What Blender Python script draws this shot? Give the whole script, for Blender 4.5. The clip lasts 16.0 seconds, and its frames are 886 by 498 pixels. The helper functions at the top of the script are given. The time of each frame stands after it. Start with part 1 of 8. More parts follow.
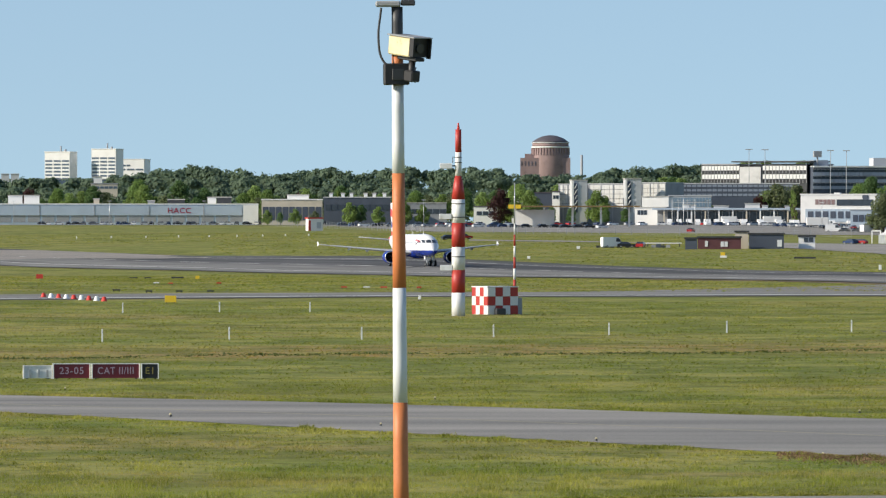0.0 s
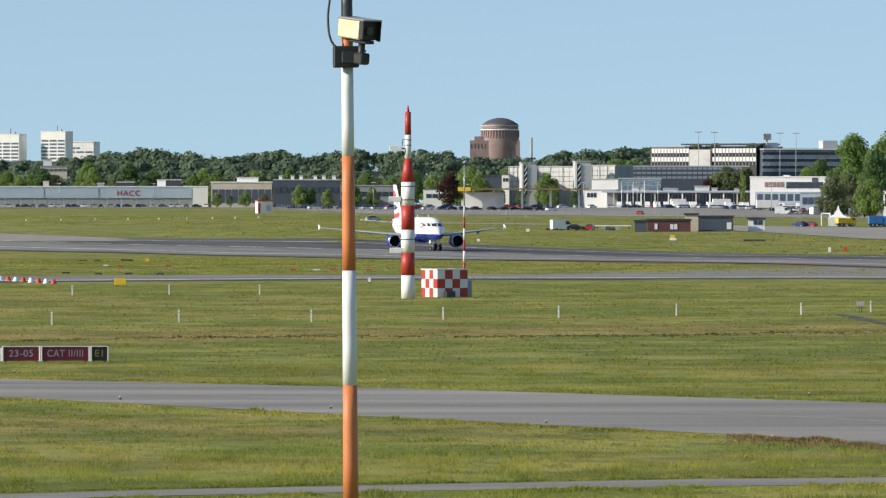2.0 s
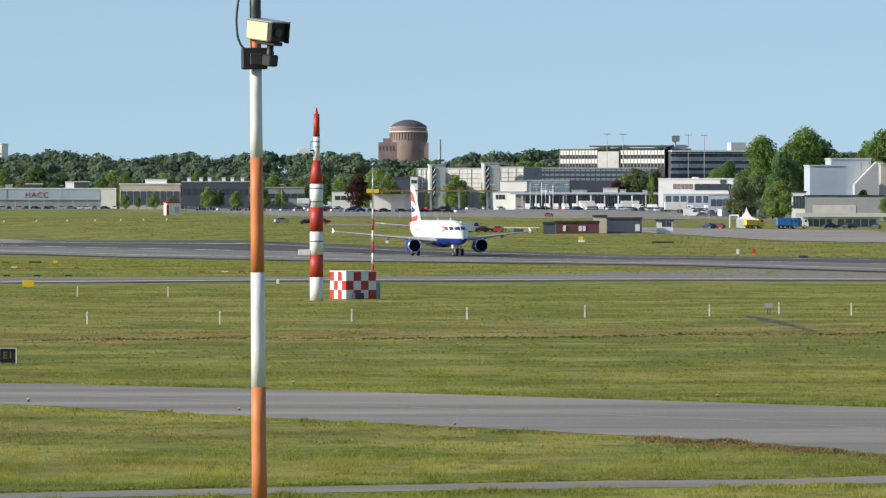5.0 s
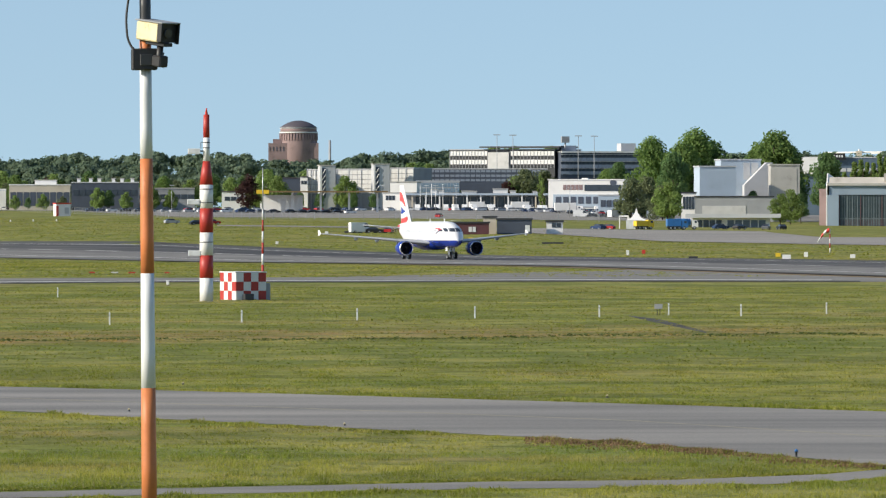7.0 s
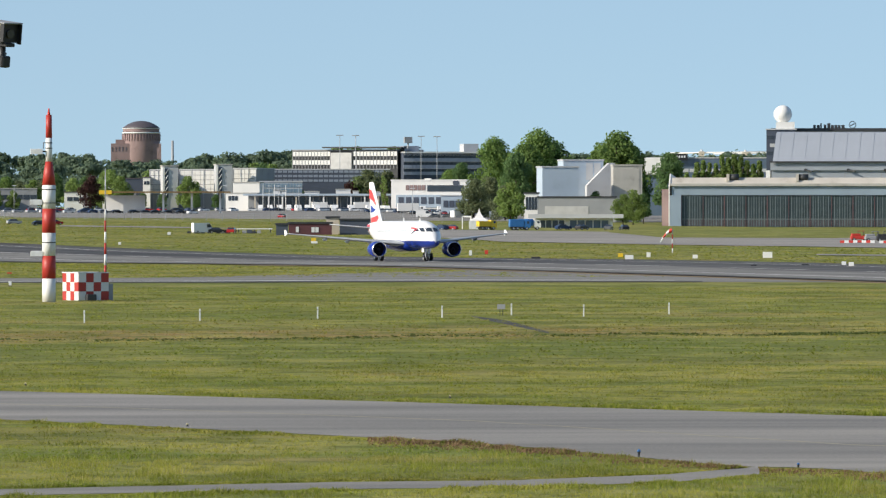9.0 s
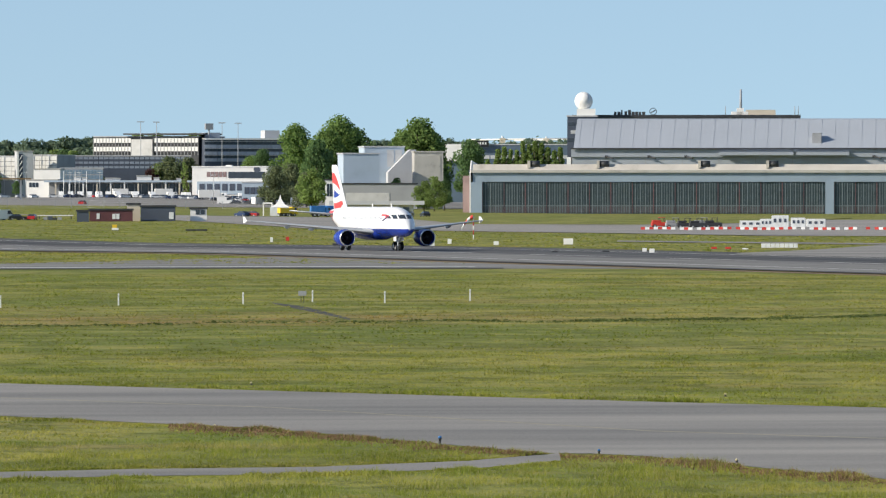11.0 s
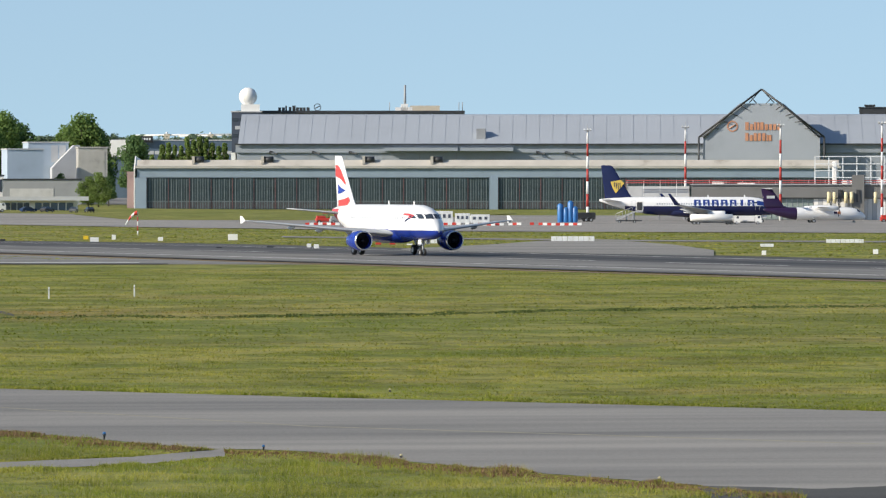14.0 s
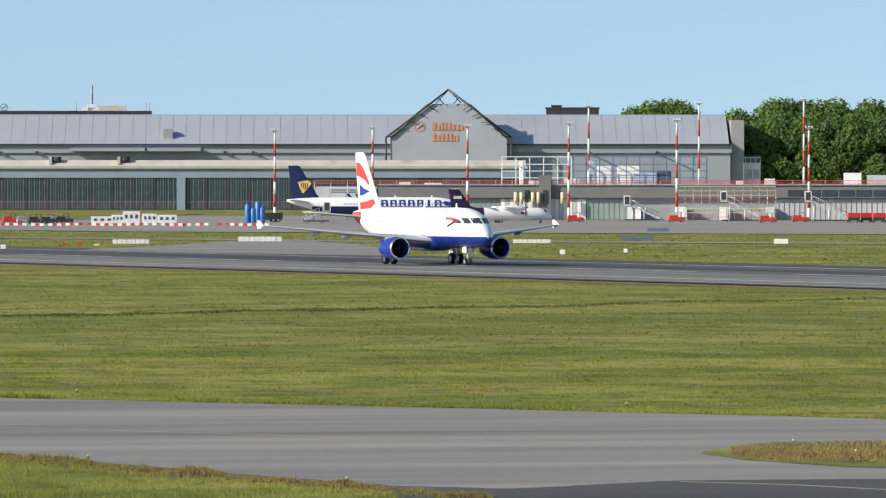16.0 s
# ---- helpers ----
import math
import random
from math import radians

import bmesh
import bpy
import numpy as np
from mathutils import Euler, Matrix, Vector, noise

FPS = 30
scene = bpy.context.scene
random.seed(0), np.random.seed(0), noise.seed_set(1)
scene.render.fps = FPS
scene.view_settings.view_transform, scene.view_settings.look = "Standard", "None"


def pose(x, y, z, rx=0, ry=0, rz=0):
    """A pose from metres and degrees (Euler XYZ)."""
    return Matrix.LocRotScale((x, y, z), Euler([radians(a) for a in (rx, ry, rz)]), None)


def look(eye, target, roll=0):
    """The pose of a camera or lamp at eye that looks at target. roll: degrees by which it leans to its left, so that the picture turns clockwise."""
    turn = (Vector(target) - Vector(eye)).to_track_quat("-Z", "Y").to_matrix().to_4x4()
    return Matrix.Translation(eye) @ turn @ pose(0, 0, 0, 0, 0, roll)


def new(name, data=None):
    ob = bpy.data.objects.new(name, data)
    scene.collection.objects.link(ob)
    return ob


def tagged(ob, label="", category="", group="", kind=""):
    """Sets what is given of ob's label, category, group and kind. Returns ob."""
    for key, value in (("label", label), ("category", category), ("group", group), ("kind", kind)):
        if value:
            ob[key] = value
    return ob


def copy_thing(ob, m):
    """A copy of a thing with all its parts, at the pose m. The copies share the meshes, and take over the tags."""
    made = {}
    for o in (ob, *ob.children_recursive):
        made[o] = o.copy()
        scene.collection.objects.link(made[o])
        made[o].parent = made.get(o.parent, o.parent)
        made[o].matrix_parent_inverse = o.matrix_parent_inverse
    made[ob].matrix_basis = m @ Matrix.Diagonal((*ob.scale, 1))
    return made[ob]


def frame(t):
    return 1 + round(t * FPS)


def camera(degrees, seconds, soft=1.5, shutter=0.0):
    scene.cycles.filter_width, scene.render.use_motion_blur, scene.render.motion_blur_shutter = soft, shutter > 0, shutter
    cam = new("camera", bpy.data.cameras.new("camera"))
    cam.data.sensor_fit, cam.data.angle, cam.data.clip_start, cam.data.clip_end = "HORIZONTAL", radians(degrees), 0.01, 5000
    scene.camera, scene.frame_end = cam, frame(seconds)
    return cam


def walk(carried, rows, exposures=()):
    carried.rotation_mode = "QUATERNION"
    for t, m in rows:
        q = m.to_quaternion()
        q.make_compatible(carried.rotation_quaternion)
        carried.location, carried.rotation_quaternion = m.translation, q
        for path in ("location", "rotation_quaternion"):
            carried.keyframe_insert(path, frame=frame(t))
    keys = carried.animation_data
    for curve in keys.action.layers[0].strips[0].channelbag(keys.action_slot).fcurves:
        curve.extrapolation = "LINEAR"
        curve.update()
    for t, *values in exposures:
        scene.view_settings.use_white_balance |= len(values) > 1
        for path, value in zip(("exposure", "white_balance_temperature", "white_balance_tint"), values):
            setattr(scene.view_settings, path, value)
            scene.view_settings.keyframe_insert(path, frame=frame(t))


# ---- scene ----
# ---- camera: a tripod on a raised bank, panning with the landing aircraft ----
EYE_Z = 8.4
SIGHT = 11700.0          # sight units per radian, for bearings (u) and dips below eye level (v)
cam = camera(7.622, 16.0, soft=1.25)


def aim(u, v):
    """Camera pose with bearing u and dip v of the optical axis."""
    a, e = u / SIGHT, v / SIGHT
    return Matrix.Translation((0, 0, EYE_Z)) @ Euler((math.pi / 2 - e, 0, -a)).to_matrix().to_4x4()


PAN = [
    (0.0, -26.0, 56.2), (0.5, -9.4, 64.4), (1.0, 11.9, 72.3), (1.5, 36.3, 79.7), (2.0, 62.6, 86.8), (2.5, 85.8, 92.0),
    (3.0, 111.6, 93.9), (3.5, 139.5, 92.8), (4.3, 184.0, 87.5), (5.0, 223.5, 83.5), (5.5, 255.8, 82.4), (6.0, 303.3, 82.6), (6.5, 356.2, 82.7), (7.0, 417.0, 82.0),
    (7.5, 473.2, 80.9), (8.0, 537.3, 79.7), (8.5, 607.4, 80.3), (9.0, 693.5, 81.3), (9.2, 728.9, 81.9),
    (9.9, 851.0, 90.5), (10.6, 974.0, 101.5), (11.3, 1096.2, 106.9), (11.5, 1132.6, 107.9), (12.0, 1225.8, 107.9), (12.5, 1303.8, 107.0), (13.0, 1392.1, 107.4),
    (13.5, 1497.6, 109.3), (14.0, 1633.7, 112.4), (14.5, 1762.1, 114.3), (15.0, 1901.4, 114.5), (15.5, 2035.2, 113.6),
    (16.0, 2183.8, 111.9)]
walk(cam, [(t, aim(u, v)) for t, u, v in PAN], exposures=[(0.0, 0.36, 6780, 9), (16.0, 0.36, 6780, 9)])


# ---- ground relief and sight helpers ----
def lerp_table(x, table):
    for (x0, y0), (x1, y1) in zip(table, table[1:]):
        if x <= x1:
            f = max(0.0, (x - x0) / (x1 - x0))
            return y0 + (y1 - y0) * f
    return table[-1][1]


LEFT = [(0, 0), (860, 0), (980, -0.4), (1070, -0.8), (1220, -0.8), (1360, -0.3), (1600, 0.7), (2000, 2.3), (2600, 5.0), (6000, 5.2)]
RIGHT = [(0, 0), (1300, 0), (1500, 0.3), (2000, 1.0), (2600, 2.2), (6000, 4.0)]


HEAD = radians(14.1)     # the runway's course, off the line of sight
# rise and fall of the runway's near edge, middle and far edge, by bearing
NEAR_EDGE = [(-900, -2.5), (-742, -2.2), (-457, -1.0), (-241, -0.69), (-119, -0.45), (533, 0.0)]
MIDDLE = [(-900, -2.3), (-742, -2.0), (-457, -1.2), (-241, -0.45), (-60, 0.0), (533, 0.0)]
FAR_EDGE = [(-900, -2.2), (-742, -2.0), (-468, -1.6), (-300, -0.6), (-119, 0.35), (100, 0.2), (533, 0.0)]


def ground_z(x, y):
    d, u = math.hypot(x, y), math.atan2(x, y) * SIGHT
    f = min(1.0, max(0.0, (u - 500) / 800))
    if y < 0:
        return 0.0
    z = lerp_table(d, LEFT) * (1 - f) + lerp_table(d, RIGHT) * f
    p = x * math.cos(HEAD) + y * math.sin(HEAD)
    if 170 < p < 430 and u < 533:
        b = max(u, -900)
        z += lerp_table(p, [(170, 0.0), (255, lerp_table(b, NEAR_EDGE)), (290, lerp_table(b, MIDDLE)), (325, lerp_table(b, FAR_EDGE)), (430, 0.0)])
    return z


def at(u, d):
    """Place on the ground at bearing u and distance d."""
    a = u / SIGHT
    x, y = d * math.sin(a), d * math.cos(a)
    return Vector((x, y, ground_z(x, y)))


def up(v, d):
    """Height of the sight line with dip v (0 is eye level, downwards positive) at distance d."""
    return EYE_Z - v * d / SIGHT


def far(v):
    """Distance at which a sight line with dip v meets level ground."""
    return EYE_Z * SIGHT / v


def meet(u, v):
    """Distance at which a sight line with bearing u and dip v first meets the ground."""
    d = 150.0
    while d < 3400 and up(v, d) > at(u, d).z:
        d += 4.0
    return d


# ---- sky and sun ----
SUN = Vector((-0.86, -0.24, 0.43)).normalized()
world = bpy.data.worlds.new("world")
scene.world = world
world.use_nodes = True
wn = world.node_tree.nodes
sky = wn.new("ShaderNodeTexSky")
sky.sky_type, sky.sun_disc = "NISHITA", False
sky.sun_elevation = math.asin(SUN.z)
sky.sun_rotation = math.atan2(SUN.x, SUN.y)
sky.air_density, sky.dust_density, sky.ozone_density = 1.0, 0.6, 2.0
# the clear air lifts the blue of the upper sky down to the horizon
tc, mp = wn.new("ShaderNodeTexCoord"), wn.new("ShaderNodeMapping")
mp.inputs["Location"].default_value = (0, 0, 0.14)
world.node_tree.links.new(tc.outputs["Generated"], mp.inputs[0])
world.node_tree.links.new(mp.outputs[0], sky.inputs[0])
world.node_tree.links.new(sky.outputs[0], wn["Background"].inputs[0])
wn["Background"].inputs[1].default_value = 0.128
sun_data = bpy.data.lights.new("sun", "SUN")
sun_data.energy, sun_data.angle, sun_data.color = 4.4, radians(0.6), (1.0, 0.93, 0.82)
sun = new("sun", sun_data)
sun.matrix_world = look((0, 0, 500), Vector((0, 0, 500)) - SUN)


# ---- materials ----
def material(name, color, rough=0.6, metal=0.0, vary=0.12, scale=2.0, fine=25.0, bump=0.0, spec=0.5, streak=1.0, dirt=None, space="Object"):
    m = bpy.data.materials.new(name)
    m.use_nodes = True
    n, l = m.node_tree.nodes, m.node_tree.links
    b = n["Principled BSDF"]
    co = n.new("ShaderNodeTexCoord")
    mp = n.new("ShaderNodeMapping")
    mp.inputs["Scale"].default_value = (1, 1, 1 / streak)
    l.new(co.outputs[space], mp.inputs[0])
    big, small = n.new("ShaderNodeTexNoise"), n.new("ShaderNodeTexNoise")
    big.inputs["Scale"].default_value, small.inputs["Scale"].default_value = 1 / scale, fine
    big.inputs["Detail"].default_value, small.inputs["Detail"].default_value = 5, 3
    l.new(mp.outputs[0], big.inputs[0])
    l.new(mp.outputs[0], small.inputs[0])
    add = n.new("ShaderNodeMath")
    add.operation = "MULTIPLY_ADD"
    add.inputs[1].default_value = 0.35
    l.new(small.outputs[0], add.inputs[0])
    l.new(big.outputs[0], add.inputs[2])
    ramp = n.new("ShaderNodeValToRGB")
    c = Vector(color[:3])
    lo = Vector(dirt) if dirt else c * (1 - 2.2 * vary)
    hi = c * (1 + 0.9 * vary)
    e = ramp.color_ramp.elements
    e[0].position, e[0].color = 0.40, (*[max(0.002, k) for k in lo], 1)
    e[1].position, e[1].color = 0.85, (*[min(0.95, k) for k in hi], 1)
    mid = e.new(0.58)
    mid.color = (*c, 1)
    l.new(add.outputs[0], ramp.inputs[0])
    l.new(ramp.outputs[0], b.inputs["Base Color"])
    b.inputs["Roughness"].default_value, b.inputs["Metallic"].default_value = rough, metal
    b.inputs["Specular IOR Level"].default_value = spec
    if bump:
        bp = n.new("ShaderNodeBump")
        bp.inputs["Strength"].default_value, bp.inputs["Distance"].default_value = bump, 0.05
        l.new(small.outputs[0], bp.inputs["Height"])
        l.new(bp.outputs[0], b.inputs["Normal"])
    return m


WHITE = material("white_paint", (0.78, 0.78, 0.76), 0.45, vary=0.06)
RED = material("red_paint", (0.55, 0.045, 0.03), 0.5, vary=0.15)
ORANGE = material("faded_orange_paint", (0.55, 0.18, 0.062), 0.55, vary=0.14, scale=0.6)
PALE = material("weathered_white_paint", (0.66, 0.68, 0.68), 0.55, vary=0.12, scale=0.5, streak=3, dirt=(0.42, 0.41, 0.38))
MASTRED = material("aviation_red_paint", (0.40, 0.035, 0.025), 0.5, vary=0.12, scale=1.5, streak=3)
MASTWHITE = material("aviation_white_paint", (0.72, 0.72, 0.70), 0.5, vary=0.10, scale=1.5, streak=3)
BLACK = material("black_plastic", (0.018, 0.018, 0.02), 0.5, vary=0.2)
DARK = material("dark_metal", (0.05, 0.052, 0.055), 0.5, 0.3, vary=0.2)
STEEL = material("galvanised_steel", (0.42, 0.43, 0.44), 0.45, 0.6, vary=0.15)
YELLOW = material("yellow_paint", (0.75, 0.50, 0.03), 0.5, vary=0.1)
CREAM = material("dirty_cream_paint", (0.66, 0.58, 0.36), 0.6, vary=0.2, scale=0.15, dirt=(0.36, 0.28, 0.13))
BLUE = material("blue_paint", (0.03, 0.16, 0.42), 0.4, vary=0.15)
GREY = material("light_grey_cladding", (0.48, 0.49, 0.50), 0.55, vary=0.1, scale=6)
MIDGREY = material("grey_cladding", (0.30, 0.31, 0.32), 0.6, vary=0.12, scale=6)
CONCRETE = material("pale_concrete", (0.40, 0.39, 0.36), 0.85, vary=0.15, scale=4)
GLASSY = material("dark_window_glass", (0.035, 0.045, 0.06), 0.12, vary=0.25, scale=3, spec=0.7)
BRICK = material("red_brown_brick", (0.26, 0.185, 0.180), 0.85, vary=0.15, scale=5)
SLATEBLUE = material("slate_blue_cladding", (0.060, 0.075, 0.105), 0.6, vary=0.15, scale=5)
RUBBER = material("tyre_rubber", (0.02, 0.02, 0.02), 0.8, vary=0.2)


# ---- mesh helpers ----
def part(name, bm, mats, parent=None, label=""):
    """Link a bmesh as one mesh object, under parent when given."""
    me = bpy.data.meshes.new(name)
    bm.to_mesh(me)
    bm.free()
    for m in mats if isinstance(mats, (list, tuple)) else [mats]:
        me.materials.append(m)
    ob = new(name, me)
    ob.parent = parent
    if label:
        ob["label"] = label
    return ob


def thing(name, m, label, category, group="", kind=""):
    """An empty at the base of a thing, which carries its parts."""
    ob = new(name)
    ob.matrix_basis = m
    return tagged(ob, label, category, group, kind)


def box(bm, x0, x1, y0, y1, z0, z1, mat=0, bevel=0.0):
    vs = [bm.verts.new((x, y, z)) for z in (z0, z1) for x, y in ((x0, y0), (x1, y0), (x1, y1), (x0, y1))]
    fs = [bm.faces.new([vs[i] for i in q]) for q in ((3, 2, 1, 0), (4, 5, 6, 7), (0, 1, 5, 4), (1, 2, 6, 5), (2, 3, 7, 6), (3, 0, 4, 7))]
    for f in fs:
        f.material_index = mat
    if bevel:
        es = list({e for f in fs for e in f.edges})
        bmesh.ops.bevel(bm, geom=es, offset=bevel, segments=1, affect="EDGES", profile=0.5)
    return fs


def boxed(x0, x1, y0, y1, z0, z1, bevel=0.0):
    bm = bmesh.new()
    box(bm, x0, x1, y0, y1, z0, z1, 0, bevel)
    return bm


def ring_loft(bm, rings, cap=True, mat=0, smooth=True, picks=None):
    """Skin closed rings of equal counts; picks(ring index, side index) chooses the material."""
    vv = [[bm.verts.new(p) for p in r] for r in rings]
    n = len(vv[0])
    for i in range(len(vv) - 1):
        for j in range(n):
            f = bm.faces.new((vv[i][j], vv[i][(j + 1) % n], vv[i + 1][(j + 1) % n], vv[i + 1][j]))
            f.material_index = picks(i, j) if picks else mat
            f.smooth = smooth
    if cap:
        for r in (vv[0][::-1], vv[-1]):
            f = bm.faces.new(r)
            f.material_index = mat
    return vv


def circle(c, r, n, axis="z", r2=None):
    out = []
    for k in range(n):
        a = 2 * math.pi * k / n
        p, q = r * math.cos(a), (r2 or r) * math.sin(a)
        out.append({"z": (c[0] + p, c[1] + q, c[2]), "x": (c[0], c[1] + p, c[2] + q), "y": (c[0] + p, c[1], c[2] + q)}[axis])
    return out


def tube(bm, p, q, r, r2=None, n=10, mat=0):
    """A round bar from p to q."""
    p, q = Vector(p), Vector(q)
    m = (q - p).to_track_quat("Z", "Y").to_matrix()
    rings = []
    for c, rad in ((p, r), (q, r if r2 is None else r2)):
        rings.append([c + m @ Vector((rad * math.cos(2 * math.pi * k / n), rad * math.sin(2 * math.pi * k / n), 0)) for k in range(n)])
    ring_loft(bm, rings, True, mat)


def facing(u, d, turn=0.0):
    """Pose on the ground at (u, d): local -Y faces the camera, +X to its right, then turned."""
    p = at(u, d)
    return Matrix.Translation(p) @ Matrix.Rotation(-u / SIGHT + radians(turn), 4, "Z")


# ---- ground sheet ----
def grass_colour(n, l):
    """Node tree of the turf's colour: mown green, dry drifts, lush tussocks and a worn brown strip."""
    co = n.new("ShaderNodeTexCoord")

    def noise_of(scale, detail, stretch=(1, 1, 1), rough=0.62):
        mp, t = n.new("ShaderNodeMapping"), n.new("ShaderNodeTexNoise")
        mp.inputs["Scale"].default_value = stretch
        t.inputs["Scale"].default_value, t.inputs["Detail"].default_value = scale, detail
        t.inputs["Roughness"].default_value = rough
        l.new(co.outputs["Object"], mp.inputs[0])
        l.new(mp.outputs[0], t.inputs[0])
        return t.outputs[0]

    def mix(fac, a, c):
        x = n.new("ShaderNodeMix")
        x.data_type = "RGBA"
        for sock, val in ((x.inputs[0], fac), (x.inputs[6], a), (x.inputs[7], c)):
            if isinstance(val, (tuple, float)):
                sock.default_value = val
            else:
                l.new(val, sock)
        return x.outputs[2]

    def ramp(src, lo, hi, a=0.0, b=1.0):
        r = n.new("ShaderNodeMapRange")
        for k, val in enumerate((lo, hi, a, b)):
            r.inputs[k + 1].default_value = val
        l.new(src, r.inputs[0])
        return r.outputs[0]

    def calc(op, a, c):
        m = n.new("ShaderNodeMath")
        m.operation = op
        for sock, val in zip(m.inputs, (a, c)):
            if isinstance(val, float):
                sock.default_value = val
            else:
                l.new(val, sock)
        return m.outputs[0]

    fields = noise_of(0.012, 3, (0.4, 1.8, 1))
    wide = noise_of(0.035, 4, (0.5, 1.0, 1))
    drift = noise_of(0.10, 5, (0.45, 1.0, 1))
    patches = noise_of(0.30, 4, (0.8, 0.6, 1), 0.7)
    swathes = noise_of(0.11, 3, (0.7, 0.55, 1), 0.6)
    clumps = noise_of(0.95, 3, (1, 0.45, 1), 0.7)
    tufts = noise_of(2.6, 4, (1, 0.6, 1))
    blades = noise_of(9.0, 3)
    c = mix(ramp(fields, 0.40, 0.62), (0.185, 0.208, 0.030, 1), (0.240, 0.232, 0.045, 1))
    c = mix(ramp(wide, 0.49, 0.60), c, (0.132, 0.172, 0.024, 1))
    c = mix(ramp(wide, 0.45, 0.34), c, (0.262, 0.212, 0.070, 1))
    c = mix(ramp(drift, 0.53, 0.74), c, (0.245, 0.182, 0.068, 1))
    c = mix(ramp(drift, 0.46, 0.34), c, (0.095, 0.130, 0.018, 1))
    # a worn dry strip beside the drain, and the lusher turf before it
    sep = n.new("ShaderNodeSeparateXYZ")
    l.new(co.outputs["Object"], sep.inputs[0])
    line = calc("ADD", calc("ADD", sep.outputs[1], calc("MULTIPLY", sep.outputs[0], -0.45)), calc("MULTIPLY", drift, 46.0))
    strip_mask = calc("MULTIPLY", ramp(line, 415.0, 428.0), ramp(line, 470.0, 448.0))
    strip_mask = calc("MULTIPLY", strip_mask, ramp(sep.outputs[0], 75.0, 30.0))
    c = mix(calc("MULTIPLY", strip_mask, ramp(patches, 0.34, 0.56)), c, (0.262, 0.165, 0.062, 1))
    lush = calc("MULTIPLY", ramp(line, 345.0, 365.0), ramp(line, 418.0, 408.0))
    c = mix(calc("MULTIPLY", lush, 0.55), c, (0.105, 0.142, 0.018, 1))
    c = mix(ramp(swathes, 0.50, 0.38, 0.0, 0.7), c, (0.102, 0.122, 0.014, 1))
    c = mix(ramp(swathes, 0.52, 0.62, 0.0, 0.65), c, (0.295, 0.270, 0.066, 1))
    c = mix(ramp(patches, 0.50, 0.36, 0.0, 0.85), c, (0.092, 0.110, 0.015, 1))
    c = mix(ramp(patches, 0.55, 0.72, 0.0, 0.8), c, (0.265, 0.238, 0.058, 1))
    c = mix(ramp(clumps, 0.47, 0.34, 0.0, 0.5), c, (0.066, 0.086, 0.014, 1))
    c = mix(ramp(clumps, 0.56, 0.70, 0.0, 0.4), c, (0.250, 0.245, 0.052, 1))
    c = mix(ramp(tufts, 0.46, 0.30, 0.0, 0.45), c, (0.066, 0.088, 0.016, 1))
    c = mix(ramp(blades, 0.48, 0.74, 0.0, 0.35), c, (0.33, 0.30, 0.095, 1))
    return c, tufts, blades, mix


def grass_material():
    m = bpy.data.materials.new("mown_grass")
    m.use_nodes = True
    n, l = m.node_tree.nodes, m.node_tree.links
    b = n["Principled BSDF"]
    c, tufts, blades, mix = grass_colour(n, l)
    pale = n.new("ShaderNodeHueSaturation")
    pale.inputs["Value"].default_value, pale.inputs["Saturation"].default_value = 1.12, 0.93
    l.new(c, pale.inputs["Color"])
    l.new(pale.outputs[0], b.inputs["Base Color"])
    b.inputs["Roughness"].default_value, b.inputs["Specular IOR Level"].default_value = 0.9, 0.15
    add = n.new("ShaderNodeMath")
    l.new(tufts, add.inputs[0])
    l.new(blades, add.inputs[1])
    bp = n.new("ShaderNodeBump")
    bp.inputs["Strength"].default_value, bp.inputs["Distance"].default_value = 0.7, 0.08
    l.new(add.outputs[0], bp.inputs["Height"])
    l.new(bp.outputs[0], b.inputs["Normal"])
    return m


